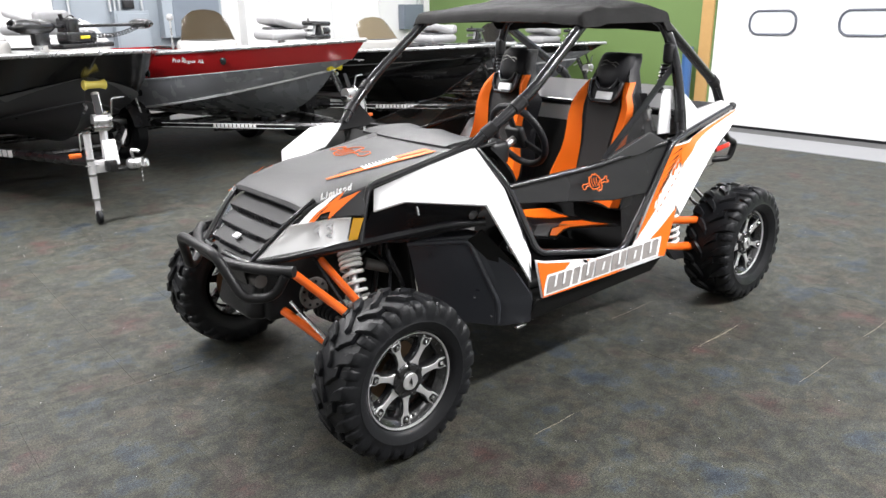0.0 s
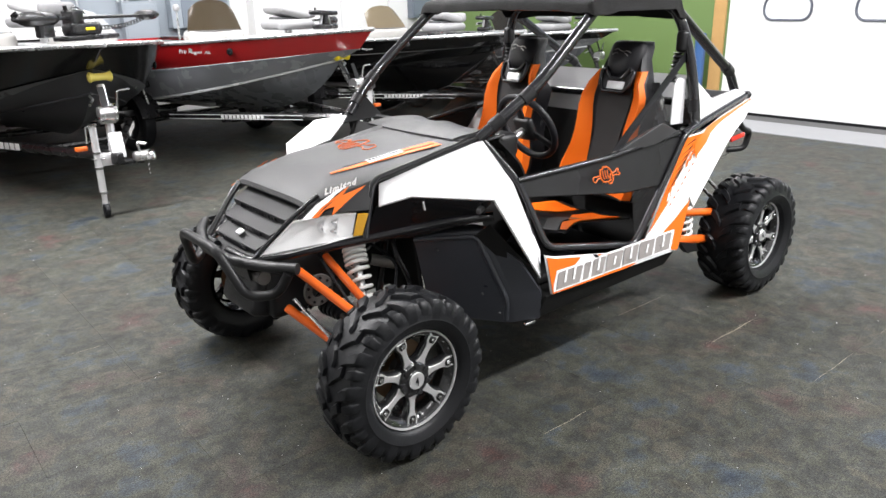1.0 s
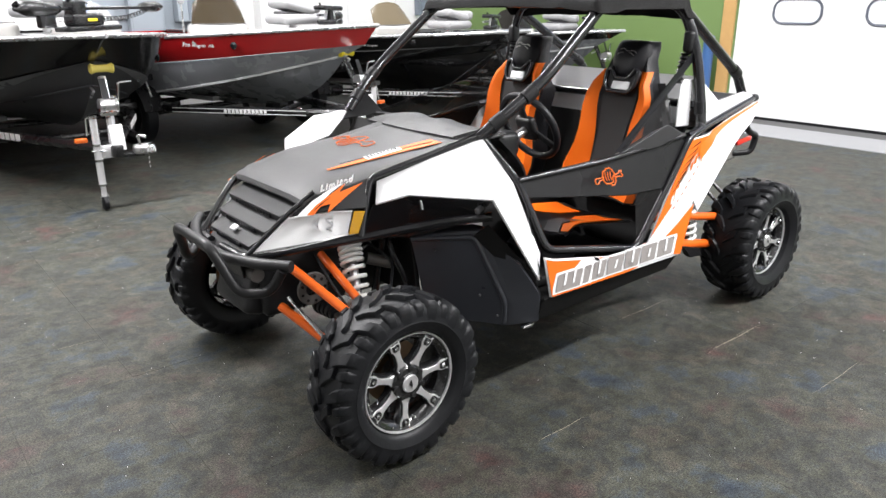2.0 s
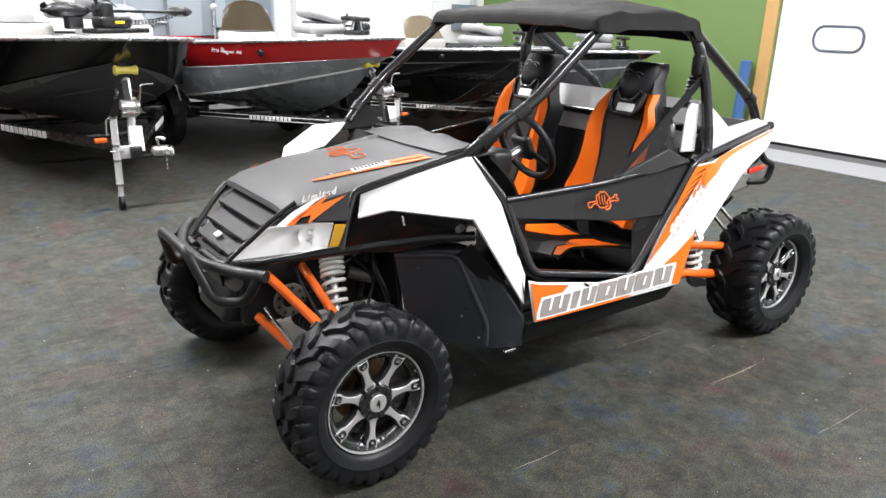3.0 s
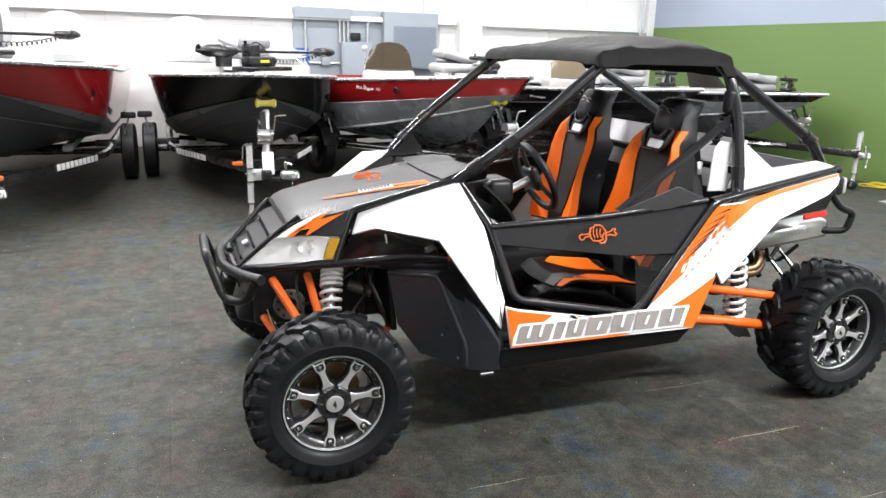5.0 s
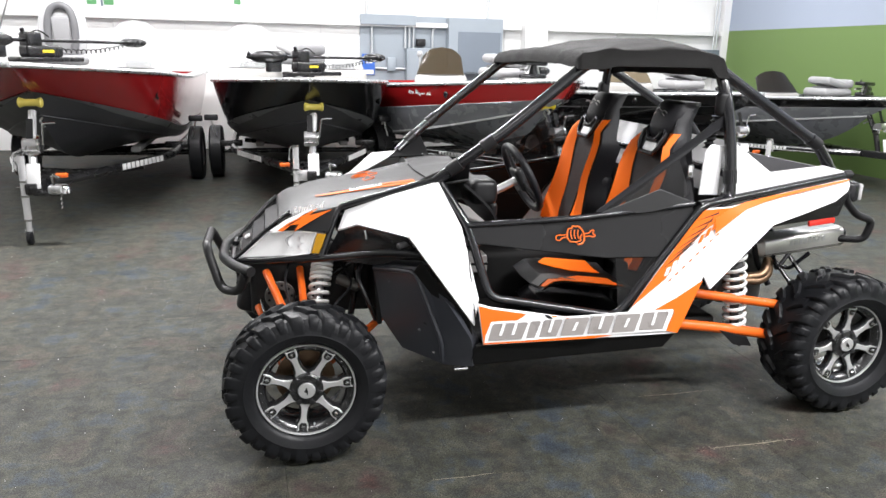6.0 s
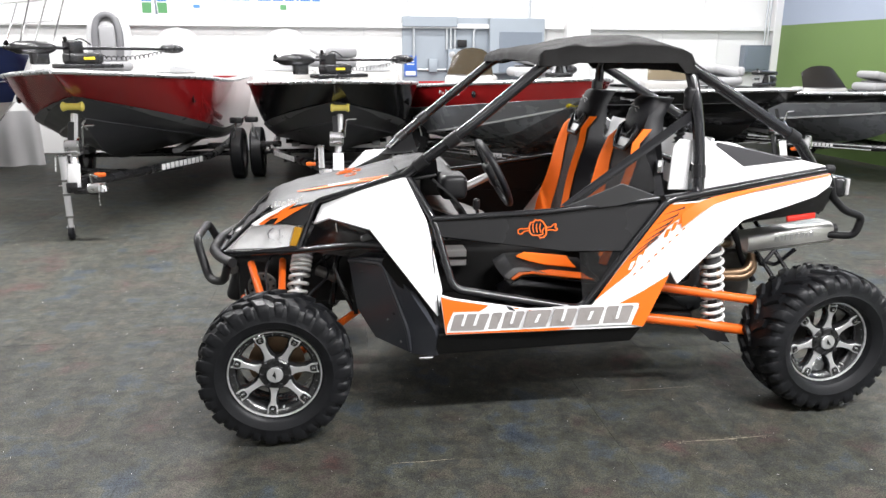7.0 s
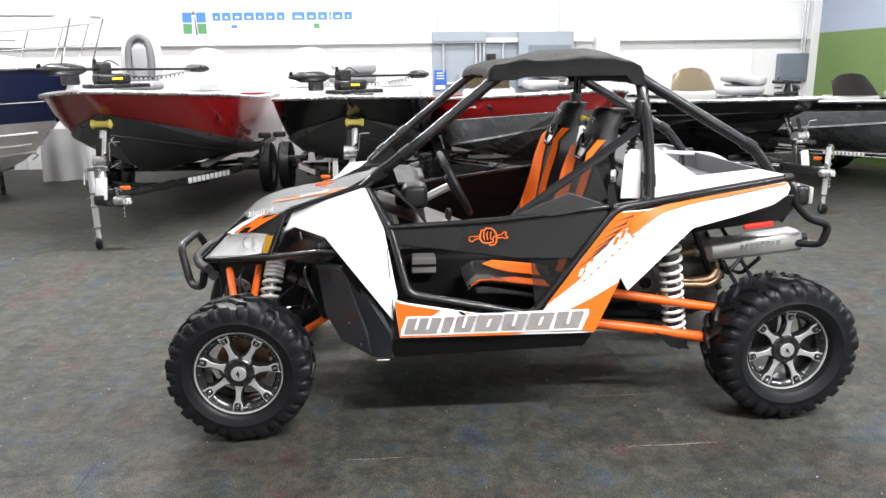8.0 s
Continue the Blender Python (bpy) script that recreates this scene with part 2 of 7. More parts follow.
def rounded(c, s, r=0.02, seg=3, m=None):
    bm = box((0, 0, 0), s)
    bmesh.ops.bevel(bm, geom=bm.edges[:], offset=min(r, min(s) * 0.49), segments=seg, affect="EDGES", profile=0.5)
    if m is not None:
        shift(bm, m)
    return shift(bm, Matrix.Translation(c))


# ---- room ----
X1, Y1, X0, Y0 = 7.2, 9.15, -11.0, -7.0
floor_thing = part("floor", box(((X0 + X1) / 2, (Y0 + Y1) / 2, -0.10), (X1 - X0 + 1, Y1 - Y0 + 1, 0.188)), CONCRETE, None)
tagged(floor_thing, "mottled dark carpet tile floor with worn seams", "floor", kind="structure")
wall_north = part("wall_north", box(((X0 + X1) / 2, Y1 + 0.1, CEIL / 2), (X1 - X0 + 0.8, 0.2, CEIL)), WHITE_WALL, None)
tagged(wall_north, "white metal liner wall with horizontal girts", "wall", kind="structure")
wall_west = part("wall_west", box((X0 - 0.1, (Y0 + Y1) / 2, CEIL / 2), (0.2, Y1 - Y0, CEIL)), WHITE_WALL, None)
tagged(wall_west, "plain white wall", "wall", kind="structure")
wall_south = part("wall_south", box(((X0 + X1) / 2, Y0 - 0.1, CEIL / 2), (X1 - X0 + 0.8, 0.2, CEIL)), WHITE_WALL, None)
tagged(wall_south, "plain white wall", "wall", kind="structure")
ceiling = part("ceiling", box(((X0 + X1) / 2, (Y0 + Y1) / 2, CEIL + 0.1), (X1 - X0 + 0.8, Y1 - Y0 + 0.8, 0.2)), CEIL_WHITE, None)
tagged(ceiling, "plain white ceiling", "ceiling", kind="structure")
DOOR_Y1, DOOR_Y0, DOOR_H = 2.99, -2.2, 3.4
BEND = pose(0, 0, 0, 0, 0, 2.1)
bm = box((X1 - 0.05, (DOOR_Y1 + Y1) / 2, 1.05), (0.2, Y1 - DOOR_Y1 + 0.02, 2.1), None, BEND)
bm = box((X1 + 0.1, (DOOR_Y0 + Y0) / 2, 1.05), (0.2, DOOR_Y0 - Y0, 2.1), bm)
wall_east = part("wall_east", bm, GREEN_WALL, None)
tagged(wall_east, "green painted wall below blue-grey paint", "wall", kind="structure")
bm = box((X1 - 0.05, (DOOR_Y1 + Y1) / 2, (CEIL + 2.1) / 2), (0.2, Y1 - DOOR_Y1 + 0.02, CEIL - 2.1), None, BEND)
bm = box((X1 + 0.1, (DOOR_Y0 + Y0) / 2, (CEIL + 2.1) / 2), (0.2, DOOR_Y0 - Y0, CEIL - 2.1), bm)
bm = box((X1 + 0.1, (DOOR_Y0 + DOOR_Y1) / 2, (CEIL + DOOR_H) / 2), (0.2, DOOR_Y1 - DOOR_Y0, CEIL - DOOR_H), bm)
part("upper_wall", bm, BLUE_WALL, wall_east)

# ---- side-by-side vehicle: front faces -x, rests on its four tyres ----
car = thing("side_by_side_vehicle", "white, orange and black two-seat off-road side-by-side with black canvas roof", "off-road vehicle")


def P(s, x, y, z):
    return (x, s * y, z)


def pts(s, *ps):
    return [P(s, *p) for p in ps]


def skew(x):
    """The nose sits a little to the far side of the wheels' middle."""
    k = min(1.0, max(0.0, (-0.62 - x) / 0.55))
    return 0.105 * k * k * (3 - 2 * k)


def nose(s, *ps):
    return [(x, s * y + (2 * skew(x) if s > 0 else (skew(x) if y == 0 else 0.0)), z) for x, y, z in ps]


def far_width(x):
    """The far half of the hood is pinched where the fender rises."""
    knots = ((-1.30, 1.0), (-1.20, 0.97), (-1.13, 0.92), (-1.03, 0.85), (-0.95, 0.77), (-0.85, 0.58), (-0.70, 0.46), (-0.50, 0.40))
    for (a, p), (b, q) in zip(knots, knots[1:]):
        if a <= x <= b:
            return p + (q - p) * (x - a) / (b - a)
    return 1.0 if x < -1.0 else 0.40


# cage
for s in (-1, 1):
    part("a_pillar", tube(pts(s, (-0.655, 0.465, 1.065), (-0.55, 0.515, 1.155), (-0.40, 0.555, 1.27), (-0.045, 0.538, 1.552), (0.10, 0.532, 1.560), (0.53, 0.530, 1.556)), 0.0235, 0.08, 14), GLOSS_BLACK, car)
    part("rear_hoop", tube(pts(s, (0.545, 0.0, 1.556), (0.545, 0.52, 1.552), (0.562, 0.60, 1.36), (0.572, 0.64, 1.16), (0.570, 0.665, 1.0), (0.50, 0.69, 0.985)), 0.0245, 0.10, 14), GLOSS_BLACK, car)
    part("rear_brace", tube(pts(s, (0.55, 0.54, 1.515), (1.085, 0.525, 1.205), (1.20, 0.515, 1.06)), 0.024, 0.05, 14), GLOSS_BLACK, car)
    part("upper_frame_rail", tube(pts(s, (0.40, 0.705, 0.985), (0.57, 0.675, 1.0), (1.235, 0.55, 1.07)), 0.0175, 0.06, 12), GLOSS_BLACK, car)
    part("rail_end_cap", shift(lathe([(0.0, -0.02), (0.02, -0.018), (0.022, 0.0), (0.02, 0.02), (0.0, 0.022)], 12, axis="x"), Matrix.Translation(P(s, 1.24, 0.549, 1.072))), PLASTIC_MATT, car)
    part("door_frame", tube(pts(s, (-0.640, 0.472, 1.06), (-0.545, 0.575, 0.90), (-0.475, 0.680, 0.625), (0.062, 0.722, 0.527), (0.25, 0.722, 0.775), (0.415, 0.712, 0.985), (0.56, 0.685, 1.0)), 0.0175, 0.045, 12), GLOSS_BLACK, car)
    part("lower_frame_tube", tube(nose(s, (-1.488, 0.0, 0.655), (-1.485, 0.095, 0.657), (-1.105, 0.322, 0.718), (-0.86, 0.555, 0.795), (-0.745, 0.650, 0.808)), 0.0175, 0.05, 12), GLOSS_BLACK, car)
    part("nose_tube", tube(nose(s, (-1.480, 0.100, 0.665), (-1.335, 0.160, 0.812), *(((-1.235, 0.200, 0.895),) if s < 0 else ((-1.285, 0.178, 0.850),))), 0.0095 if s < 0 else 0.014, 0.04, 12), GLOSS_BLACK, car)
    if s < 0:
        part("fender_tube", tube(nose(s, (-1.115, 0.327, 0.725), (-1.032, 0.272, 0.928), (-0.83, 0.375, 1.005), (-0.645, 0.472, 1.078)), 0.0135, 0.03, 10), GLOSS_BLACK, car)
    for k, (x, y, z) in enumerate(((-0.585, 0.50, 1.126), (-0.46, 0.543, 1.223), (0.572, 0.647, 1.09), (1.06, 0.526, 1.219))):
        d = Vector(((0.11, 0.05, 0.09), (0.15, 0.04, 0.115), (0.0, 0.025, -0.16), (0.53, -0.015, -0.31))[k]).normalized() * 0.028
        part("cage_clamp", tube(pts(s, (x - d.x, y - d.y, z - d.z), (x + d.x, y + d.y, z + d.z)), 0.0285, 0, 14), PLASTIC_MATT, car)
part("front_roof_bar", tube([(-0.05, -0.540, 1.550), (-0.04, 0, 1.556), (-0.05, 0.540, 1.550)], 0.021, 0.1, 12), GLOSS_BLACK, car)
part("harness_bar", tube([(0.57, -0.63, 1.10), (0.60, 0, 1.10), (0.57, 0.63, 1.10)], 0.019, 0.05, 12), GLOSS_BLACK, car)

# canvas roof
rows = []
prof = ((-0.118, 1.522), (-0.110, 1.552), (-0.088, 1.574), (-0.05, 1.584), (0.0, 1.590), (0.05, 1.596), (0.10, 1.600), (0.15, 1.616), (0.22, 1.628), (0.30, 1.634), (0.37, 1.636), (0.43, 1.630), (0.475, 1.618), (0.515, 1.596), (0.545, 1.566), (0.562, 1.530), (0.570, 1.48))
for x, z in prof:
    row = []
    for k in range(49):
        v = -1 + 2 * k / 48
        y = 0.577 * v
        slope = max(0.0, (abs(v) - 0.45) / 0.55)
        drop = max(0.0, (abs(v) - 0.955) / 0.045)
        rim = 1.590 if x < 0.47 else 1.578
        low = 1.531 if 0.0 < x < 0.50 else 1.518 if x <= 0.0 else 1.490
        zz = z + 0.018 * (1 - v * v)
        zz -= max(0.0, z - rim) * slope ** 1.5
        zz -= (min(z, rim) - low) * drop ** 1.3
        crease = abs(noise.noise((x * 3.1 + y * 2.2, y * 4.6 - x * 3.0, 7.7)))
        fold = 0.009 * math.exp(-(crease / 0.09) ** 2) * (0.3 + slope) + 0.006 * noise.noise((x * 5, y * 9 + x * 7, 1.3)) + 0.004 * noise.noise((x * 19, y * 6 - x * 14, 4.0))
        row.append((x + 0.004 * noise.noise((y * 8, x, 0)), y + 0.006 * drop * noise.noise((x * 11, y, 2.0)), zz + fold * (1 - drop)))
    rows.append(row)
bm = loft(rows)
bmesh.ops.solidify(bm, geom=bm.faces[:], thickness=0.006)
part("canvas_roof", bm, FABRIC, car, "black canvas soft top with slack folds", angle=60)

# body panels of one side
def side_y(x, z):
    return 0.834 + 0.0309 * x - 0.1304 * z


def quarter_y(x):
    return 0.717 - 0.174 * (x - 0.43)


def decal(name, s, xz, mat, where, lift=0.0015, thick=0.0012, parent=None):
    """A thin film on the side panel (where: 'side') or the rear quarter."""
    f = (lambda x, z: side_y(x, z)) if where == "side" else (lambda x, z: quarter_y(x) + 0.18 * max(0.0, 0.99 - z) * max(0.0, min(1.0, (0.95 - x) / 0.4)))
    return part(name, poly([P(s, x, f(x, z) + lift, z) for x, z in xz], thick), mat, parent or car)


for s in (-1, 1):
    # front fender
    v = nose(s, (-1.046, 0.322, 0.836), (-1.008, 0.277, 0.915), (-0.83, 0.388, 0.998)) + pts(s, (-0.650, 0.482, 1.068), (-0.570, 0.580, 0.895), (-0.520, 0.690, 0.625),
            (-0.542, 0.716, 0.520), (-0.814, 0.728, 0.900), (-0.976, 0.445, 0.888), (-0.70, 0.640, 0.985))
    if s > 0:
        v[7], v[9], v[2], v[8] = (-0.878, 0.712, 0.925), (-0.78, 0.585, 1.046), (-0.85, 0.335, 0.992), (-0.976, 0.530, 0.880)
    fender = part("front_fender", plate(v, [(0, 1, 8), (1, 2, 7, 8), (2, 3, 9, 7), (3, 4, 9), (9, 4, 5, 7), (7, 5, 6)], 0.010), WHITE_BODY, car, "white front fender", 50, 0.004)
    part("panel_seam", tube(pts(s, (-0.560, 0.640, 0.822), (-0.540, 0.722, 0.528)), 0.0022, 0, 6), PLASTIC_MATT, fender)
    part("inner_fender", plate(pts(s, (-1.04, 0.30, 0.828), (-0.975, 0.425, 0.878), (-0.822, 0.70, 0.888), (-0.765, 0.62, 0.80), (-0.88, 0.36, 0.685), (-1.10, 0.30, 0.71)),
                               [(0, 1, 4, 5), (1, 2, 3, 4)], 0.008), PLASTIC_GLOSS, fender)
    part("fender_latch", tube(pts(s, (-0.945, 0.475, 0.870), (-0.940, 0.480, 0.835)), 0.006, 0, 8), CHROME, fender)
    part("fender_hook", rounded(P(s, -0.80, 0.655, 0.858), (0.11, 0.02, 0.024), 0.008, 2, pose(0, 0, 0, 0, -8, 25 * -s)), PLASTIC_GREY, fender)
    # mud shield ahead of the door
    v = pts(s, (-0.897, 0.345, 0.680), (-0.753, 0.575, 0.722), (-0.655, 0.655, 0.440), (-0.640, 0.640, 0.330), (-0.79, 0.46, 0.345), (-0.865, 0.375, 0.455),
            (-0.722, 0.605, 0.700), (-0.647, 0.700, 0.611), (-0.556, 0.735, 0.466), (-0.549, 0.722, 0.352), (-0.90, 0.30, 0.69), (-0.75, 0.54, 0.74))
    bm = bmesh.new()
    vs = [bm.verts.new(p) for p in v]
    for f in ((0, 1, 2, 3, 4, 5), (1, 6, 7, 8, 2), (2, 8, 9, 3), (0, 10, 11, 1)):
        bm.faces.new([vs[k] for k in (f if s > 0 else f[::-1])])
    bmesh.ops.bevel(bm, geom=[e for e in bm.edges if len(e.link_faces) == 2], offset=0.022, segments=5, profile=0.5, affect="EDGES")
    rim = [e for e in bm.edges if len(e.link_faces) == 1]
    skirt = bmesh.ops.extrude_edge_only(bm, edges=rim)
    bmesh.ops.translate(bm, vec=(0.035, -s * 0.030, 0.0), verts=[g for g in skirt["geom"] if isinstance(g, bmesh.types.BMVert)])
    bmesh.ops.recalc_face_normals(bm, faces=bm.faces[:])
    bmesh.ops.solidify(bm, geom=bm.faces[:], thickness=0.004)
    shield = part("mud_shield", bm, SHIELD, car, "", 40)
    part("shield_ridge", tube(pts(s, (-0.892, 0.344, 0.672), (-0.757, 0.566, 0.712), (-0.660, 0.643, 0.440), (-0.648, 0.628, 0.345)), 0.011, 0.03, 12), SHIELD, shield)
    part("shield_gap_panel", plate(pts(s, (-0.76, 0.560, 0.715), (-0.745, 0.630, 0.775), (-0.556, 0.705, 0.545), (-0.545, 0.718, 0.455), (-0.64, 0.660, 0.560)), [(0, 1, 2, 3, 4)], 0.008), INTERIOR, shield, "", 30, 0.003)
    part("shield_clip", rounded(P(s, -0.592, 0.705, 0.338), (0.060, 0.016, 0.014), 0.005, 2), CHROME, shield, "chrome clip")
    for x, y, z in ((-0.845, 0.432, 0.640), (-0.742, 0.585, 0.470), (-0.690, 0.632, 0.385)):
        part("shield_rivet", rounded(P(s, x, y, z), (0.010, 0.010, 0.010), 0.004, 2), PLASTIC_GREY, shield)
    # side panel and rear quarter
    top = [(-0.538, 0.622), (-0.485, 0.605), (0.052, 0.512), (0.075, 0.525), (0.245, 0.750), (0.412, 0.970), (0.545, 0.978)]
    low = [(0.462, 0.632), (0.432, 0.690), (0.316, 0.457), (-0.517, 0.455)]
    v = [P(s, x, side_y(x, z) - 0.004, z) for x, z in top + low]
    q = pts(s, (0.740, 0.745, 0.897), (0.980, 0.655, 0.926), (1.16, 0.600, 0.958), (1.236, 0.580, 1.000), (1.250, 0.572, 1.03), (1.232, 0.574, 1.058), (0.83, 0.650, 1.014))
    n = len(v)
    side = part("side_panel", plate(v + q, [(0, 1, 2, 9, 10), (2, 3, 4, 8, 9), (4, 5, 6, 7, 8), (6, 7, n, n + 6), (n, n + 1, n + 6), (n + 1, n + 2, n + 5, n + 6), (n + 2, n + 3, n + 4, n + 5)], 0.012), WHITE_BODY, car,
                "white side panel with orange and black graphics", 50, 0.004)
    decal("orange_decal", s, [(-0.535, 0.613), (-0.485, 0.598), (-0.34, 0.572), (-0.385, 0.545), (-0.43, 0.52), (-0.47, 0.4595), (-0.516, 0.459)], ORANGE, "side", parent=side)
    decal("orange_decal", s, [(-0.47, 0.4592), (-0.06, 0.459), (0.02, 0.466), (-0.08, 0.477), (-0.46, 0.479)], ORANGE, "side", parent=side)
    decal("orange_decal", s, [(0.424, 0.676), (0.316, 0.461), (0.262, 0.472), (0.300, 0.548), (0.205, 0.560), (0.30, 0.605)], ORANGE, "side", parent=side)
    decal("orange_decal", s, [(0.108, 0.580), (0.412, 0.966), (0.540, 0.974), (0.515, 0.945), (0.42, 0.88), (0.335, 0.80), (0.255, 0.69)], ORANGE, "side", parent=side)
    line = [(0.470, side_y(0.47, 0.93) - 0.002, 0.930, 0.060, 0.16), (0.545, side_y(0.545, 0.976) - 0.002, 0.976, 0.044, 0.40), (0.62, 0.694, 0.990, 0.026, 0.72), (0.72, 0.673, 1.003, 0.017, 0.74), (0.83, 0.650, 1.015, 0.012, 0.72), (1.03, 0.612, 1.037, 0.009, 0.55), (1.228, 0.575, 1.058, 0.007, 0.15)]
    bm = loft([[P(s, x, y + 0.006, z) for x, y, z, w, k in line], [P(s, x, y + 0.008 + k * w, z - w) for x, y, z, w, k in line]])
    bmesh.ops.solidify(bm, geom=bm.faces[:], thickness=0.0012)
    part("orange_decal", bm, ORANGE, side)
    for k in range(6):
        a = 0.235 + 0.030 * k
        decal("black_stripe", s, [(a, 0.728 + 0.039 * k), (a + 0.10, 0.800 + 0.030 * k), (a + 0.155 - 0.012 * k, 0.845 + 0.024 * k), (a + 0.095, 0.806 + 0.030 * k)], PLASTIC_GLOSS, "side", lift=0.0028, parent=side)
    for k in range(5):
        a = -0.27 + 0.031 * k
        decal("black_stripe", s, [(a, 0.569 - 0.006 * k), (a + 0.026, 0.563 - 0.006 * k), (a + 0.040, 0.547 - 0.006 * k), (a + 0.018, 0.550 - 0.006 * k)], ORANGE if k % 2 else PLASTIC_GLOSS, "side", lift=0.0028, parent=side)
    # maker's lettering as plain slanted blocks on a white ground
    a = -0.500
    for k, w in enumerate((0.150, 0.048, 0.085, 0.108, 0.102, 0.110, 0.120)):
        z0, z1 = 0.474 + 0.0012 * k, 0.541 + 0.0022 * k
        lean = 0.026
        decal("letter_ground", s, [(a - 0.014, z0 - 0.008), (a + w + 0.004, z0 - 0.008), (a + w + lean + 0.010, z1 + 0.002), (a + w + lean + 0.006, z1 + 0.008), (a + lean - 0.012, z1 + 0.008), (a - 0.010, z0 + 0.02)], WHITE_BODY, "side", lift=0.0032, parent=side)
        decal("letter_block", s, [(a, z0), (a + w - 0.012, z0), (a + w + lean - 0.012, z1 - 0.006), (a + w + lean - 0.016, z1), (a + lean, z1), (a + lean - 0.008, z1 - 0.006)], DECAL_GREY, "side", lift=0.0050, parent=side)
        for q in range(1 if w < 0.14 else 2):
            if w > 0.06:
                c0 = a + w * (q + 1) / (2 if w < 0.14 else 3) - 0.012
                decal("letter_slot", s, [(c0 + 0.006, z0 + 0.020), (c0 + 0.018, z0 + 0.020), (c0 + 0.034, z1 - (0.016 if k % 2 else 0.0)), (c0 + 0.022, z1 - (0.016 if k % 2 else 0.0))], WHITE_BODY, "side", lift=0.0085, parent=side)
        a += w + 0.006
    for k in range(8):
        a, z = 0.245 + 0.030 * k, 0.700 + 0.0262 * k
        decal("number_bar", s, [(a, z), (a + 0.016, z + 0.006), (a + 0.030, z + 0.040), (a + 0.014, z + 0.034)], WHITE_BODY if k < 5 else ORANGE, "side", lift=0.0036, parent=side)
        decal("number_bar", s, [(a + 0.020, z - 0.024), (a + 0.032, z - 0.018), (a + 0.038, z - 0.008), (a + 0.026, z - 0.014)], ORANGE, "side", lift=0.0036, parent=side)
    # rocker below
    part("rocker", plate(pts(s, (-0.545, 0.748, 0.452), (0.316, 0.772, 0.452), (0.285, 0.740, 0.380), (-0.56, 0.715, 0.352), (-0.56, 0.45, 0.335), (0.30, 0.45, 0.36)), [(0, 1, 2, 3), (3, 2, 5, 4)], 0.012), INTERIOR, car, "", 30, 0.008)
    # door
    v = pts(s, (-0.545, 0.590, 0.898), (-0.525, 0.612, 0.832), (0.00, 0.705, 0.775), (0.262, 0.722, 0.772), (0.385, 0.708, 0.955), (0.375, 0.700, 0.985), (-0.10, 0.655, 0.925))
    door = part("door", plate(v, [(0, 1, 2, 6), (2, 3, 4, 5, 6)], 0.012), DOOR_BLACK if s < 0 else INTERIOR, car, "black half door with an orange wrench-and-glove emblem", 30, 0.004)
    part("door_rail", tube(pts(s, (-0.55, 0.585, 0.902), (-0.10, 0.66, 0.935), (0.38, 0.702, 0.990)), 0.013, 0.05, 10), GLOSS_BLACK, door)
    v = pts(s, (-0.07, 0.655, 0.932), (0.205, 0.730, 1.062), (0.375, 0.702, 1.000), (0.20, 0.705, 0.962), (0.25, 0.60, 1.00), (0.05, 0.58, 0.93))
    if s < 0:
        part("door_shoulder", plate(v, [(0, 1, 3), (1, 2, 3), (1, 4, 2), (0, 5, 4, 1)], 0.008), PLASTIC_GREY if s < 0 else SHIELD, door, "grey-black moulded shoulder guard", 20, 0.006)
    # emblem: a glove gripping a wrench, drawn as bars
    cx, cz = -0.13, 0.872

    def on_door(x, z, lift=0.003):
        return P(s, x, 0.655 + 0.092 * (x + 0.13) - 0.42 * (z - 0.93) + 0.013 + lift, z)
    ring = [(cx - 0.034, cz + 0.010), (cx - 0.028, cz + 0.026), (cx - 0.014, cz + 0.028), (cx - 0.008, cz + 0.036), (cx + 0.006, cz + 0.034), (cx + 0.012, cz + 0.036), (cx + 0.024, cz + 0.028), (cx + 0.034, cz + 0.012), (cx + 0.034, cz - 0.018), (cx + 0.024, cz - 0.030), (cx + 0.006, cz - 0.033), (cx + 0.002, cz - 0.024), (cx - 0.024, cz - 0.022), (cx - 0.034, cz - 0.010)]
    bm = tube([on_door(x, z) for x, z in ring], 0.0034, 0, 6, closed=True)
    for k in range(3):
        tube([on_door(cx - 0.017 + 0.015 * k, cz + 0.022), on_door(cx - 0.020 + 0.014 * k, cz + 0.004), on_door(cx - 0.016 + 0.014 * k, cz - 0.012)], 0.0024, 0.006, 6, bm)
    tube([on_door(cx + 0.028, cz + 0.006), on_door(cx + 0.018, cz - 0.006), on_door(cx + 0.020, cz - 0.020), on_door(cx + 0.004, cz - 0.022)], 0.0028, 0.004, 6, bm)
    tube([on_door(cx - 0.033, cz - 0.004), on_door(cx - 0.058, cz - 0.008), on_door(cx - 0.066, cz - 0.018), on_door(cx - 0.080, cz - 0.016), on_door(cx - 0.082, cz - 0.002), on_door(cx - 0.070, cz + 0.004), on_door(cx - 0.058, cz + 0.002), on_door(cx - 0.033, cz + 0.005)], 0.0026, 0.006, 6, bm)
    tube([on_door(cx + 0.033, cz + 0.006), on_door(cx + 0.058, cz + 0.010), on_door(cx + 0.066, cz + 0.020), on_door(cx + 0.080, cz + 0.020), on_door(cx + 0.070, cz + 0.008), on_door(cx + 0.084, cz + 0.000), on_door(cx + 0.072, cz - 0.006), on_door(cx + 0.060, cz - 0.002), on_door(cx + 0.033, cz - 0.004)], 0.0026, 0.006, 6, bm)
    part("emblem", bm, ORANGE, door, "orange line emblem")
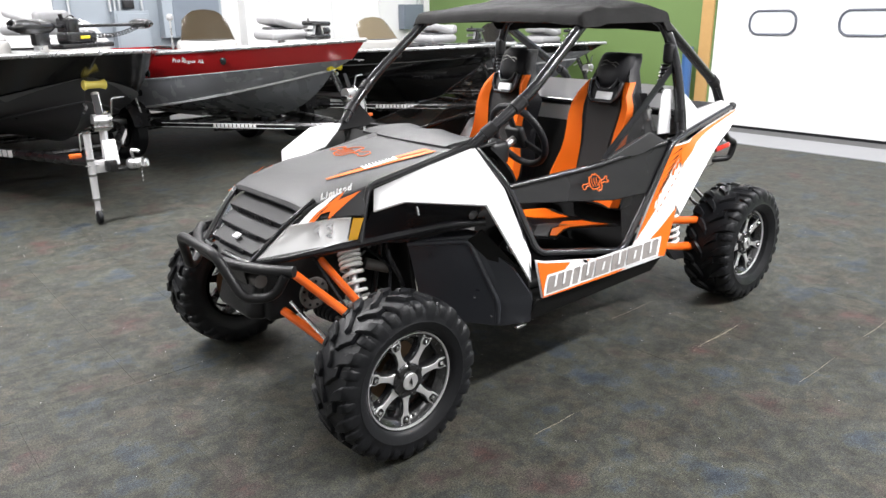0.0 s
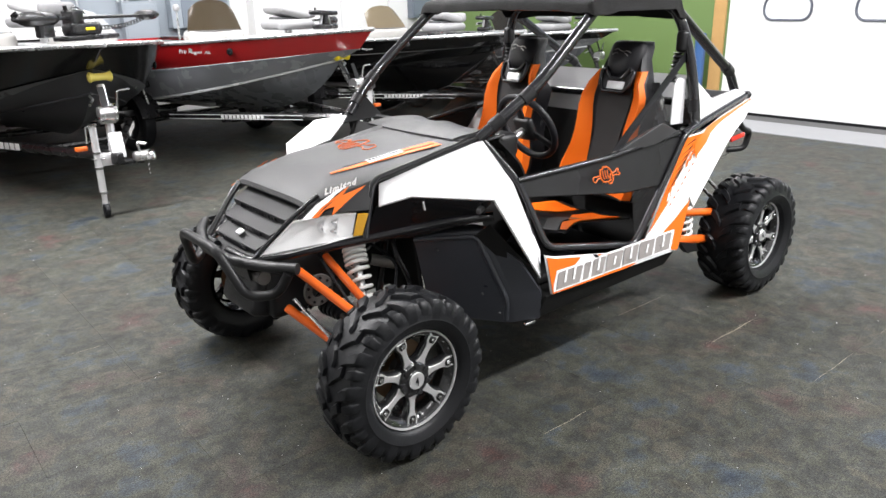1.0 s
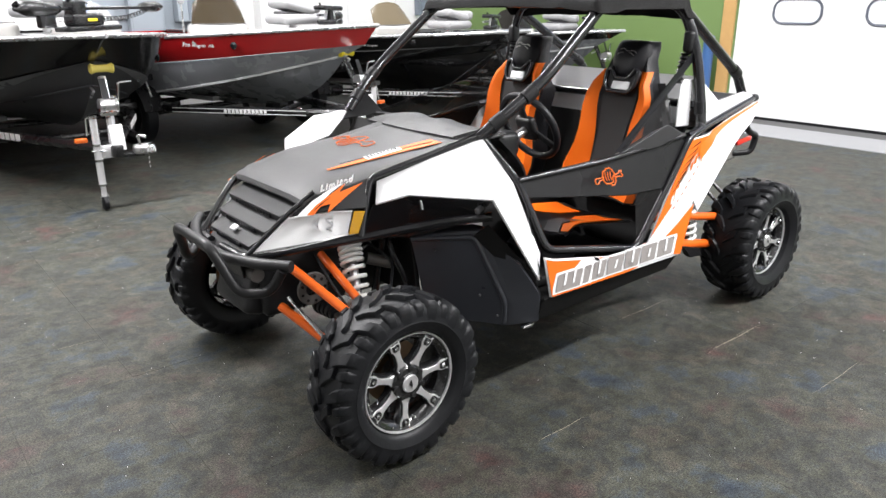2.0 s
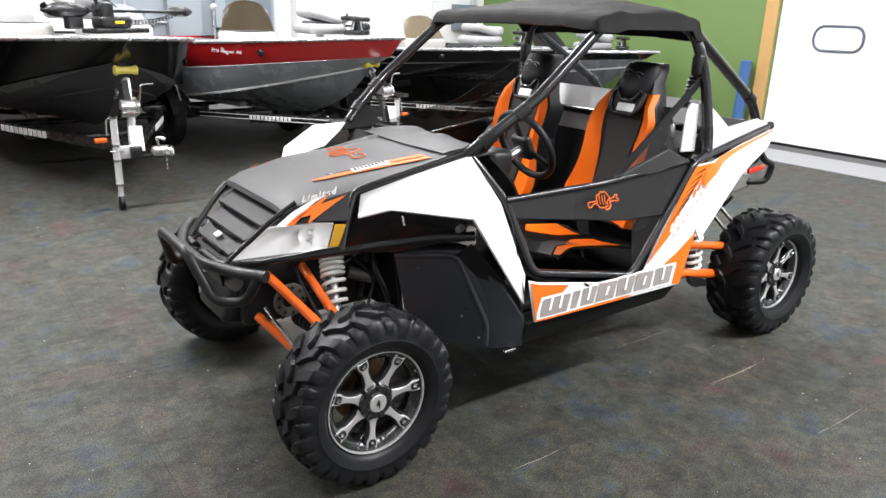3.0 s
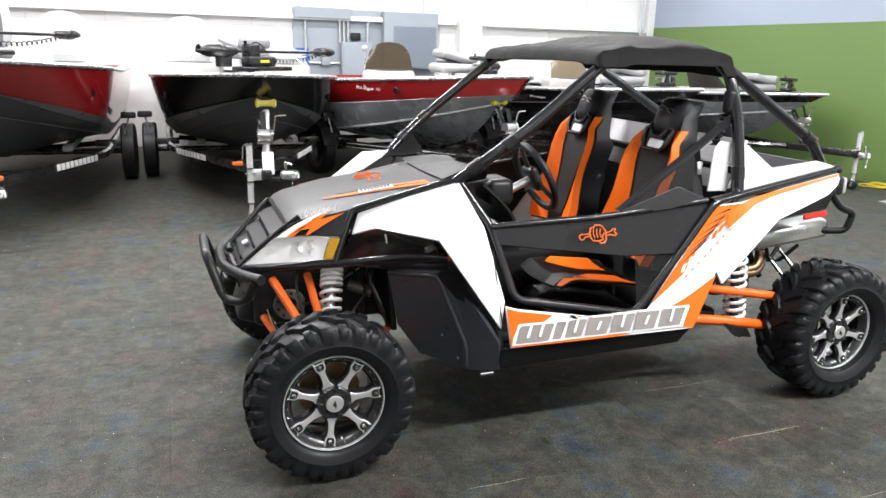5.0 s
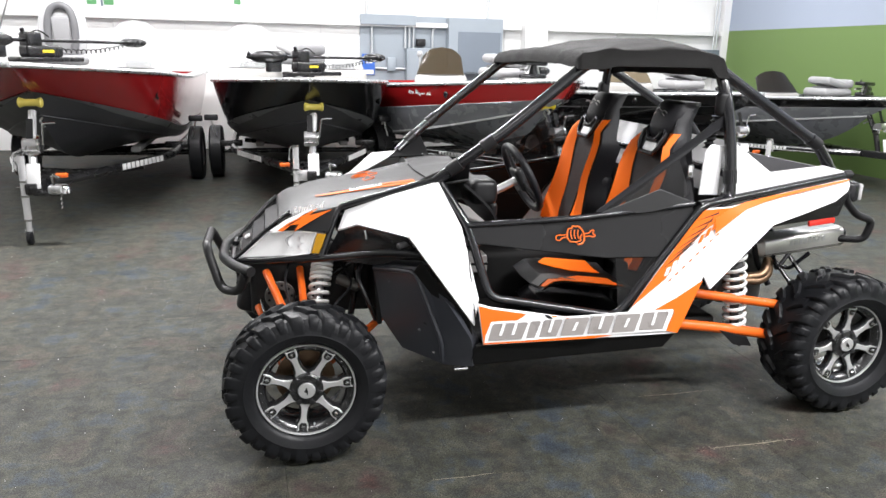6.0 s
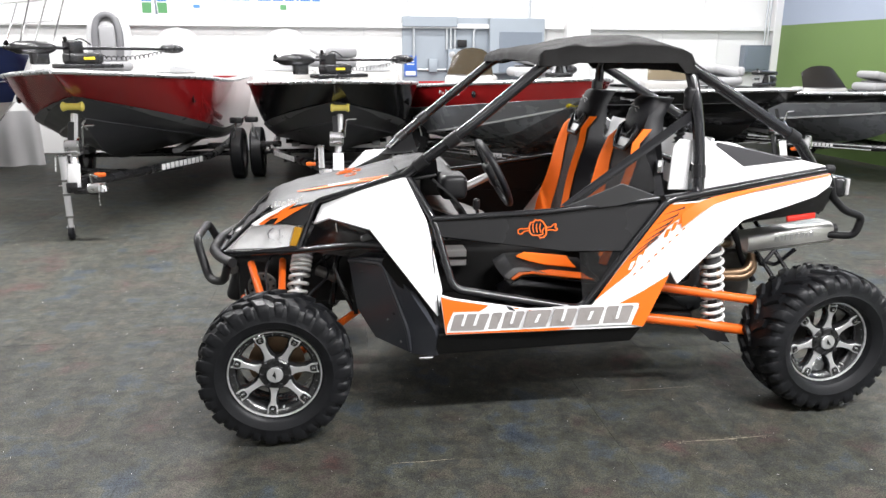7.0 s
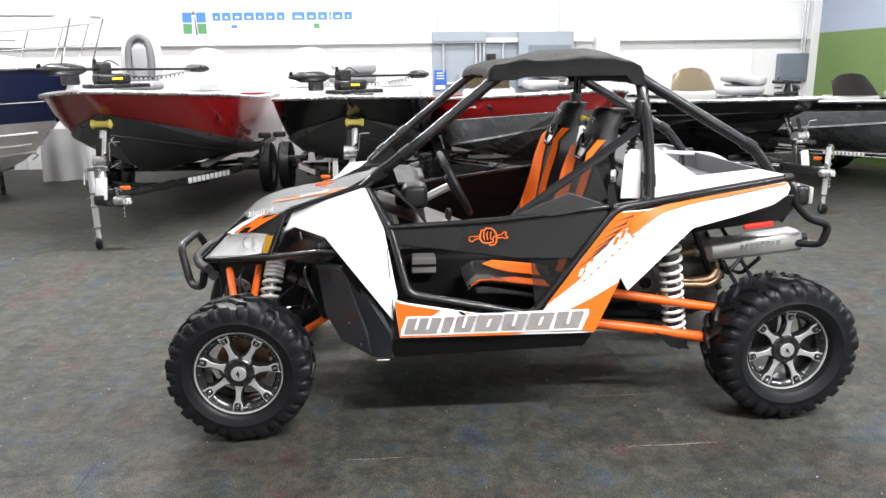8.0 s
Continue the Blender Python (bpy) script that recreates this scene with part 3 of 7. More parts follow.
    # netting below the door's rear corner and behind the shoulder
    if s > 0:
        part("window_net", plate(pts(s, (-0.46, 0.600, 1.02), (0.10, 0.610, 1.13), (0.50, 0.600, 1.33), (0.53, 0.610, 1.24), (0.40, 0.640, 1.02), (-0.10, 0.640, 0.955)), [(0, 1, 5), (1, 2, 3, 4, 5)], 0.003), NET, car, "black window netting")
    part("side_net", plate(pts(s, (0.02, 0.640, 0.965), (0.34, 0.622, 1.165), (0.40, 0.635, 1.02), (0.34, 0.66, 0.995)), [(0, 1, 2, 3)], 0.003), NET, car, "black side netting")
    if s < 0:
        part("net_strap", plate(pts(s, (-0.02, 0.635, 0.955), (0.545, 0.600, 1.345), (0.555, 0.600, 1.305), (0.03, 0.640, 0.945)), [(0, 1, 2, 3)], 0.004), BLACK_VINYL, car, "black webbing strap")
    part("lower_net", plate(pts(s, (0.05, 0.70, 0.775), (0.255, 0.715, 0.768), (0.075, 0.712, 0.545)), [(0, 1, 2)], 0.003), NET, car)

part("door_liner", plate([(-0.475, 0.655, 0.625), (0.06, 0.700, 0.53), (0.25, 0.700, 0.775), (0.0, 0.685, 0.785), (-0.52, 0.600, 0.835)], [(0, 1, 2, 3, 4)], 0.006), INTERIOR, car, "black lower door liner")

# hood
sec = (
    (-1.290, ((0, 0.852), (0.088, 0.852), (0.155, 0.848), (0.192, 0.840))),
    (-1.280, ((0, 0.872), (0.09, 0.872), (0.160, 0.867), (0.199, 0.856))),
    (-1.262, ((0, 0.886), (0.09, 0.886), (0.165, 0.880), (0.205, 0.868))),
    (-1.225, ((0, 0.908), (0.09, 0.908), (0.180, 0.897), (0.212, 0.880))),
    (-1.13, ((0, 0.944), (0.095, 0.942), (0.205, 0.915), (0.238, 0.900))),
    (-1.03, ((0, 0.964), (0.125, 0.963), (0.240, 0.946), (0.268, 0.928))),
    (-0.85, ((0, 1.010), (0.185, 1.004), (0.310, 0.990), (0.368, 0.988))),
    (-0.70, ((0, 1.034), (0.255, 1.030), (0.37, 1.028), (0.440, 1.040))),
    (-0.52, ((0, 1.046), (0.29, 1.050), (0.41, 1.058), (0.480, 1.075))),
)
rows = [[nose(-1, (x, y, z))[0] for y, z in reversed(hp)] + [nose(1, (x, y * far_width(x), z))[0] for y, z in hp[1:]] for x, hp in sec]
bm = loft(rows)
bmesh.ops.solidify(bm, geom=bm.faces[:], thickness=0.010)
hood = part("hood", bm, HOOD_BLACK, car, "matt black ridged hood", 18, 0.004)


def on_hood(x, y, lift=0.003):
    a = max(i for i in range(len(sec) - 1) if sec[i][0] <= x + 1e-6)
    k = (x - sec[a][0]) / (sec[a + 1][0] - sec[a][0])
    prof = [((1 - k) * p[0] + k * q[0], (1 - k) * p[1] + k * q[1]) for p, q in zip(sec[a][1], sec[a + 1][1])]
    side = -1 if y < 0 else 1

    def across(w):
        return skew(x) if w == 0 else (-w if side < 0 else w * far_width(x) + 2 * skew(x))
    z, yy = prof[-1][1], across(prof[-1][0])
    for p, q in zip(prof, prof[1:]):
        if p[0] <= abs(y) <= q[0]:
            f = (abs(y) - p[0]) / (q[0] - p[0])
            z, yy = p[1] + (q[1] - p[1]) * f, across(p[0]) * (1 - f) + across(q[0]) * f
    return (x, yy, z + lift)


for s in (-1, 1):
    def strip(a, b, x0, x1, mat, lift, name):
        rows = [[on_hood(x, s * y0, lift), on_hood(x, s * y1, lift)] for x, y0, y1 in ((x0 + (x1 - x0) * k / 8, a[0] + (a[1] - a[0]) * k / 8, b[0] + (b[1] - b[0]) * k / 8) for k in range(9))]
        bm = loft(rows)
        bmesh.ops.solidify(bm, geom=bm.faces[:], thickness=0.0012)
        return part(name, bm, mat, hood)
    if s > 0:
        continue
    strip((0.104, 0.228), (0.112, 0.305), -1.12, -0.705, ORANGE, 0.004, "orange_stripe")
    strip((0.108, 0.262), (0.112, 0.268), -1.06, -0.72, PLASTIC_GLOSS, 0.0055, "black_stripe")
    strip((0.142, 0.190), (0.175, 0.222), -0.975, -0.84, WHITE_BODY, 0.0065, "maker_plate")
    for k in range(9):
        x = -0.966 + 0.0133 * k
        strip((0.149 + 0.0045 * k, 0.151 + 0.0045 * k), (0.168 + 0.0045 * k, 0.170 + 0.0045 * k), x, x + 0.008, PLASTIC_GLOSS, 0.0075, "letter_bar")
# hood emblem
bm = bmesh.new()
hx, hy = -0.875, 0.05
tube([on_hood(hx + 1.1 * a, hy + 0.85 * b, 0.003) for a, b in ((-0.05, -0.05), (-0.058, -0.02), (-0.045, 0.03), (-0.02, 0.055), (0.03, 0.05), (0.05, 0.01), (0.045, -0.045), (0.0, -0.065))], 0.0021, 0, 6, bm, closed=True)
for k in range(3):
    tube([on_hood(hx - 0.050, hy - 0.024 + 0.021 * k, 0.003), on_hood(hx + 0.012, hy - 0.026 + 0.021 * k, 0.003)], 0.0018, 0, 6, bm)
for sg in (-1, 1):
    tube([on_hood(hx + 1.3 * a, hy + sg * b, 0.003) for a, b in ((0.010, 0.050), (0.008, 0.085), (0.024, 0.100), (0.016, 0.124), (-0.012, 0.124), (-0.020, 0.100), (-0.008, 0.085), (-0.010, 0.050))], 0.0018, 0.004, 6, bm)
part("hood_emblem", bm, ORANGE, hood, "orange line emblem")

# grille
bm = loft([[(x, skew(x) + y * (w + 0.055), z) for y in (-1, -0.5, 0, 0.5, 1)] for x, z, w in (
    (-1.255, 0.862, 0.195), (-1.262, 0.838, 0.190), (-1.325, 0.808, 0.178), (-1.345, 0.800, 0.175), (-1.338, 0.776, 0.170), (-1.385, 0.752, 0.155), (-1.402, 0.744, 0.150),
    (-1.396, 0.722, 0.146), (-1.440, 0.700, 0.130), (-1.455, 0.690, 0.125), (-1.450, 0.672, 0.118), (-1.490, 0.640, 0.100), (-1.475, 0.560, 0.100))])
bmesh.ops.solidify(bm, geom=bm.faces[:], thickness=0.008)
grille = part("grille", bm, PLASTIC_MATT, car, "matt black louvred grille", 25, 0.003)
for lx, lz, lw in ((-1.340, 0.787, 0.16), (-1.398, 0.733, 0.135), (-1.452, 0.681, 0.11)):
    for k in range(12):
        part("grille_tooth", box((lx - 0.004, skew(lx) - lw + 2 * lw * (k + 0.5) / 12, lz), (0.010, 0.010, 0.016)), PLASTIC_GLOSS, grille)
part("grille_badge", rounded((-1.428, 0.108, 0.722), (0.028, 0.040, 0.010), 0.004, 2, pose(0, 0, 0, 0, -28, 0).to_3x3().to_4x4()), WHITE_BODY, grille, "small white badge")
for s in (-1, 1):
    # nose flank above the headlight
    v = nose(s, (-1.330, 0.172, 0.806), (-1.243, 0.208, 0.880), (-1.030, 0.268, 0.926), (-1.085, 0.322, 0.832), (-1.20, 0.255, 0.828))
    flank = part("nose_flank", plate(v, [(0, 1, 4), (1, 2, 3, 4)], 0.008), PLASTIC_MATT, car, "", 40, 0.002)

    def on_flank(x, z, lift=0.004):
        a, b, c = (Vector(v[i]) for i in (1, 2, 3))
        nrm = (b - a).cross(c - a).normalized()
        y = a.y - (nrm.x * (x - a.x) + nrm.z * (z - a.z)) / nrm.y
        return Vector((x, y, z)) + nrm * (lift if nrm.y * s > 0 else -lift)
    if s < 0:
        part("white_flash", poly([on_flank(x, z) for x, z in ((-1.325, 0.818), (-1.256, 0.862), (-1.165, 0.905), (-1.125, 0.9155), (-1.179, 0.888), (-1.288, 0.817))], 0.0012), WHITE_BODY, flank)
    part("orange_flash", poly([on_flank(x, z, 0.006) for x, z in ((-1.290, 0.820), (-1.245, 0.850), (-1.164, 0.891), (-1.118, 0.914), (-1.155, 0.885), (-1.060, 0.913), (-1.127, 0.876), (-1.222, 0.821), (-1.198, 0.851), (-1.234, 0.844), (-1.268, 0.819))], 0.0012), ORANGE, flank)
    part("black_streak", poly([on_flank(x, z, 0.0075) for x, z in ((-1.274, 0.823), (-1.232, 0.851), (-1.186, 0.873), (-1.229, 0.849))], 0.001), PLASTIC_GLOSS, flank)
    if s < 0:
        fc = bpy.data.curves.new("script", "FONT")
        fc.body, fc.size, fc.shear, fc.extrude, fc.space_character, fc.offset = "Limited", 0.032, 0.45, 0.0006, 1.34, 0.0016
        tmp = new("script", fc)
        bpy.context.view_layer.update()
        me = bpy.data.meshes.new_from_object(tmp.evaluated_get(bpy.context.evaluated_depsgraph_get()))
        bpy.data.objects.remove(tmp)
        me.materials.append(WHITE_MARK)
        word = new("model_script", me)
        word.parent = flank
        a, b = on_flank(-1.216, 0.889, 0.0105), on_flank(-1.064, 0.924, 0.0105)
        u = (b - a).normalized() if s < 0 else (a - b).normalized()
        outv = Vector((0, s, 0))
        nrm = (outv - u * outv.dot(u)).normalized()
        up = nrm.cross(u)
        word.matrix_local = Matrix.Translation(a if s < 0 else b) @ Matrix((u, up, nrm)).transposed().to_4x4()
    # headlight
    face = nose(s, (-1.462, 0.118, 0.676), (-1.335, 0.173, 0.800), (-1.20, 0.256, 0.822), (-1.135, 0.302, 0.822), (-1.160, 0.300, 0.734), (-1.25, 0.250, 0.712), (-1.37, 0.185, 0.688))
    if s > 0:
        face = [(x + 0.015, y - 0.035, z - 0.004) for x, y, z in face]
    back = [(x + 0.014, y - s * 0.020, z) for x, y, z in face]
    bm = bmesh.new()
    fv, bv = [bm.verts.new(p) for p in face], [bm.verts.new(p) for p in back]
    for k in range(len(face)):
        bm.faces.new((fv[k], fv[(k + 1) % len(face)], bv[(k + 1) % len(face)], bv[k]))
    bm.faces.new(bv)
    bmesh.ops.recalc_face_normals(bm, faces=bm.faces[:])
    lamp = part("headlight", bm, REFLECTOR, car, "clear faceted headlight with amber side reflector", 25)
    part("headlight_lens", poly([(x - 0.002, y + s * 0.004, z) for x, y, z in face], 0.004), LENS, lamp).visible_shadow = False
    for hx2, hy2, hz2, rr in ((-1.235, 0.232, 0.772, 0.026), (-1.190, 0.258, 0.785, 0.018), (-1.195, 0.258, 0.752, 0.016)):
        bowl = lathe([(0.006, 0.03), (rr * 0.6, 0.018), (rr, 0.0), (rr + 0.004, 0.0), (rr * 0.7, 0.026), (0.004, 0.036)], 20)
        off = 2 * skew(hx2) if s > 0 else 0.0
        shift(bowl, Matrix.Translation((hx2 + 0.006, s * (hy2 - 0.004) + off, hz2)) @ pose(0, 0, 0, 0, 0, 40 * -s if s < 0 else 140))
        part("reflector_bowl", bowl, CHROME, lamp)
    part("amber_reflector", poly(nose(s, (-1.130, 0.306, 0.822), (-1.095, 0.328, 0.822), (-1.125, 0.322, 0.738), (-1.155, 0.302, 0.735)), 0.008), AMBER, lamp, "amber reflector", bevel=0.002)
# front bumper: a bent hoop over a swept crossbar
half = ((-1.430, 0.400, 0.655), (-1.458, 0.350, 0.560), (-1.540, 0.255, 0.545), (-1.600, 0.165, 0.722))
hoop = [(x, 0.108 - y, z) for x, y, z in half] + [(x, 0.108 + y, z) for x, y, z in reversed(half)]
bumper = part("bumper_hoop", tube(hoop, 0.0195, 0.05, 14), PLASTIC_MATT, car, "matt black tubular bumper hoop")
part("bumper_crossbar", tube([(-1.405, -0.312, 0.668), (-1.47, -0.21, 0.664), (-1.535, -0.02, 0.655), (-1.535, 0.236, 0.655), (-1.47, 0.426, 0.664), (-1.405, 0.528, 0.668)], 0.0215, 0.06, 14), PLASTIC_MATT, bumper)
for y in (0.02, 0.196):
    part("bumper_stay", tube([(-1.54, y, 0.655), (-1.44, y, 0.62)], 0.014, 0, 10), PLASTIC_MATT, bumper)
part("skid_nose", rounded((-1.42, 0.09, 0.48), (0.10, 0.30, 0.17), 0.03, 3, pose(0, 0, 0, 0, 18, 0)), PLASTIC_MATT, car)
part("winch_drum", shift(lathe([(0, -0.10), (0.028, -0.10), (0.028, 0.10), (0, 0.10)], 16), Matrix.Translation((-1.44, 0, 0.58))), MECH, car)

# chassis core
part("floor_pan", rounded((0.04, 0, 0.385), (1.30, 1.00, 0.05), 0.02), INTERIOR, car)
part("front_subframe", rounded((-1.12, 0.07, 0.52), (0.60, 0.34, 0.26), 0.03), PLASTIC_MATT, car)
part("bulkhead", plate([(-0.90, -0.34, 0.70), (-0.90, 0.34, 0.70), (-0.62, 0.44, 1.03), (-0.62, -0.44, 1.03)], [(0, 1, 2, 3)], 0.02), INTERIOR, car)
part("footwell_wall", plate([(-0.86, -0.36, 0.42), (-0.86, 0.36, 0.42), (-0.88, 0.34, 0.72), (-0.88, -0.34, 0.72)], [(0, 1, 2, 3)], 0.02), INTERIOR, car)
part("centre_tunnel", rounded((-0.20, 0, 0.52), (1.05, 0.16, 0.26), 0.04), INTERIOR, car)
part("engine_block", rounded((0.78, 0, 0.60), (0.52, 0.50, 0.44), 0.05), MECH, car)
part("seat_bulkhead", plate([(0.30, -0.58, 0.42), (0.30, 0.58, 0.42), (0.56, 0.60, 1.00), (0.56, -0.60, 1.00)], [(0, 1, 2, 3)], 0.02), INTERIOR, car)
# dash and cowl
rows = []
for k in range(9):
    a = k / 8
    rows.append([(-0.53 + 0.16 * math.sin(a * 1.5), y, 1.055 - 0.20 * a + 0.012 * math.sin(6 * y)) for y in (-0.46, -0.3, -0.12, 0.0, 0.12, 0.3, 0.46)])
bm = loft(rows)
bmesh.ops.solidify(bm, geom=bm.faces[:], thickness=0.01)
dash = part("dashboard", bm, PLASTIC_MATT, car, "", 40)
rows = []
for k in range(13):
    y = -0.30 + 0.62 * k / 12
    ridge = 0.018 * math.exp(-((y + 0.02) / 0.07) ** 2) + 0.022 * math.exp(-((y - 0.20) / 0.08) ** 2)
    rows.append([(-0.66 + 0.05 * abs(y), y, 1.036), (-0.60, y, 1.044 + 0.4 * ridge), (-0.52, y, 1.050 + 0.8 * ridge), (-0.44, y, 1.044 + 0.8 * ridge), (-0.40, y, 1.02), (-0.395, y, 0.98)])
bm = loft(rows)
bmesh.ops.solidify(bm, geom=bm.faces[:], thickness=-0.008)
part("dash_cowl", bm, HOOD_BLACK, dash, "grey moulded dash cowl", 50)
for s in (-1, 1):
    part("pillar_gusset", plate(pts(s, (-0.80 if s < 0 else -0.71, 0.40 if s < 0 else 0.43, 1.015 if s < 0 else 1.04), (-0.53, 0.535, 1.165), (-0.50, 0.40, 1.055)), [(0, 1, 2)], 0.006), PLASTIC_MATT, dash)
part("gauge_pod", rounded((-0.43, -0.335, 1.00), (0.12, 0.17, 0.11), 0.03, 4), PLASTIC_MATT, dash)
part("glove_box", rounded((-0.44, 0.32, 0.94), (0.16, 0.36, 0.16), 0.02, 3), PLASTIC_GREY, dash)
part("shift_lever", tube([(-0.20, 0.05, 0.64), (-0.24, 0.05, 0.80)], 0.009, 0, 8), GLOSS_BLACK, car)
part("shift_knob", rounded((-0.243, 0.05, 0.83), (0.035, 0.035, 0.06), 0.014, 3), PLASTIC_MATT, car)
FOOT_GREY = material("pale_grey_moulding", (0.26, 0.255, 0.25), 0.5, vary=0.12, fine=260, bump=0.1)
part("foot_well_panel", plate([(-0.62, -0.04, 0.90), (-0.62, 0.50, 0.90), (-0.12, 0.50, 0.70), (-0.12, -0.04, 0.70)], [(0, 1, 2, 3)], 0.012), FOOT_GREY, car, "pale grey foot well moulding", 30, 0.004)
part("cup_tray", rounded((-0.385, -0.045, 0.605), (0.125, 0.19, 0.085), 0.010, 3), FOOT_GREY, car, "pale grey moulded tray")
part("tray_recess", rounded((-0.385, -0.141, 0.606), (0.122, 0.010, 0.012), 0.003, 2), INTERIOR, car)
part("pedal", tube([(-0.55, -0.30, 0.86), (-0.46, -0.28, 0.78), (-0.44, -0.28, 0.74)], 0.010, 0.02, 8), PLASTIC_MATT, car)
part("pedal_box", rounded((-0.72, -0.33, 0.52), (0.06, 0.20, 0.10), 0.01), ZINC, car)

# steering wheel
wheel_m = Matrix.Translation((-0.240, -0.335, 1.050)) @ pose(0, 0, 0, 0, 63.5, 0)
sw = part("steering_wheel", shift(tube([(0.152 * math.cos(a), 0.152 * math.sin(a), 0) for a in (2 * math.pi * k / 40 for k in range(40))], 0.0155, 0, 10, closed=True), wheel_m), BLACK_VINYL, car, "black three-spoke steering wheel")
for a in (0, 120, 240):
    part("wheel_spoke", shift(rounded((0.075, 0, -0.012), (0.14, 0.034, 0.012), 0.005, 2), wheel_m @ pose(0, 0, 0, 0, 0, a + 180)), PLASTIC_MATT, sw)
part("wheel_hub", shift(rounded((0, 0, -0.012), (0.11, 0.10, 0.04), 0.016, 3), wheel_m), PLASTIC_MATT, sw)
part("steering_column", tube([(-0.25, -0.335, 1.045), (-0.42, -0.335, 0.965)], 0.018, 0, 10), ZINC, car)

# seats
def seat(yc):
    ob = part("seat_shell", rounded((0.37, yc, 0.80), (0.10, 0.36, 0.36), 0.04, 3, pose(0, 0, 0, 0, 15, 0)), BLACK_VINYL, car, "black and orange vinyl bucket seat")
    lv = ((0.66, 0.250, 0.225), (0.72, 0.266, 0.244), (0.79, 0.286, 0.238), (0.87, 0.308, 0.208), (0.93, 0.324, 0.190), (1.00, 0.342, 0.186), (1.06, 0.358, 0.194), (1.11, 0.373, 0.196), (1.15, 0.385, 0.184), (1.19, 0.396, 0.162), (1.24, 0.412, 0.140), (1.30, 0.436, 0.122), (1.355, 0.468, 0.110), (1.380, 0.495, 0.086))

    def ring(z, x, w, f0, f1, push, rows_n=9):
        out = []
        for k in range(rows_n):
            v = f0 + (f1 - f0) * k / (rows_n - 1)
            bol = 0.070 * max(0.0, abs(v) - 0.45) / 0.55 * (1 if z < 1.2 else 0.4)
            edge = max(0.0, (abs(v) - 0.88) / 0.12)
            out.append((x - bol - push + 0.05 * edge ** 2, yc + w * v, z + 0.02 * bol))
        return out
    body = [ring(z, x, w, -1, 1, 0.0, 13) + [(x + (0.105 if z < 1.12 else 0.070 if z < 1.3 else 0.05), yc + w * v * 0.9, z) for v in (1, 0.5, 0, -0.5, -1)] for z, x, w in lv]
    bm = loft(body, close=True, caps=True)
    back = part("backrest", bm, BLACK_VINYL, ob, "", 50)

    def skin(name, z0, z1, f0, f1, mat, push=0.006):
        zs = [z0 + (z1 - z0) * k / 10 for k in range(11)]
        rows = []
        for i, z in enumerate(zs):
            a = max(j for j in range(len(lv) - 1) if lv[j][0] <= z + 1e-6)
            k = (z - lv[a][0]) / (lv[a + 1][0] - lv[a][0])
            x, w = lv[a][1] + k * (lv[a + 1][1] - lv[a][1]), lv[a][2] + k * (lv[a + 1][2] - lv[a][2])
            g = i / 10
            rows.append(ring(z, x, w, f0[0] + (f0[1] - f0[0]) * g, f1[0] + (f1[1] - f1[0]) * g, push, 6))
        bm = loft(rows)
        bmesh.ops.solidify(bm, geom=bm.faces[:], thickness=0.005)
        return part(name, bm, mat, back, "", 50)
    skin("orange_panel", 0.67, 1.250, (-0.99, -0.99), (-0.24, -0.66), ORANGE_VINYL)
    skin("orange_panel", 0.67, 1.250, (0.34, 0.70), (0.99, 0.99), ORANGE_VINYL)
    skin("centre_panel", 0.72, 1.17, (-0.23, -0.52), (0.33, 0.55), DARK_WEAVE, 0.003)
    # headrest with a slot through which the light bed behind shows
    m = Matrix.Translation((0.402, yc, 1.235)) @ pose(0, 0, 0, 0, 22, 0)
    rows = []
    for z, w, d in ((-0.020, 0.034, 0.012), (-0.012, 0.058, 0.026), (0.004, 0.078, 0.036), (0.030, 0.094, 0.042), (0.070, 0.103, 0.043), (0.110, 0.102, 0.040), (0.140, 0.096, 0.034), (0.156, 0.084, 0.020), (0.161, 0.064, 0.004)):
        rows.append([(-d * (1 - abs(v) ** 3.2) - 0.004, w * v, z) for v in (-1, -0.85, -0.6, -0.3, 0, 0.3, 0.6, 0.85, 1)] + [(0.03, w * v, z) for v in (1, 0.5, 0, -0.5, -1)])
    part("headrest_pad", shift(loft(rows, close=True, caps=True), m), BLACK_VINYL, back, "", 50)
    hexa = ((-0.058, -0.096), (0.058, -0.096), (0.088, -0.060), (0.094, 0.000), (0.066, 0.016), (0.048, -0.014), (0.030, -0.034), (-0.030, -0.034), (-0.048, -0.014), (-0.066, 0.016), (-0.094, 0.000), (-0.088, -0.060))
    frame_bm = tube([(-0.030, y, z) for y, z in hexa], 0.011, 0, 8, closed=True)
    part("headrest_frame", shift(frame_bm, m), PLASTIC_GLOSS, back, "", 50)
    part("slot_lining", shift(poly([(-0.018, y * 0.96, z * 0.96) for y, z in hexa], 0.006), m), BLACK_VINYL, back)
    part("headrest_slot", shift(rounded((-0.026, -0.004, -0.066), (0.010, 0.098, 0.040), 0.004, 2), m), WHITE_BODY, back, "pale slot under the headrest")
    bm = tube([m @ Vector((-0.044, y, z)) for y, z in ((-0.052, 0.088), (-0.030, 0.100), (-0.010, 0.094), (0.012, 0.098), (0.026, 0.110), (0.046, 0.102))], 0.0018, 0.012, 5)
    tube([m @ Vector((-0.044, y, z)) for y, z in ((-0.040, 0.074), (-0.018, 0.088), (0.008, 0.082), (0.028, 0.072))], 0.0018, 0.012, 5, bm)
    tube([m @ Vector((-0.044, y, z)) for y, z in ((0.010, 0.084), (0.036, 0.088), (0.052, 0.078))], 0.0016, 0.012, 5, bm)
    part("stitched_emblem", bm, MUFFLER, back, "pale grey stitched emblem")
    # cushion
    cr = []
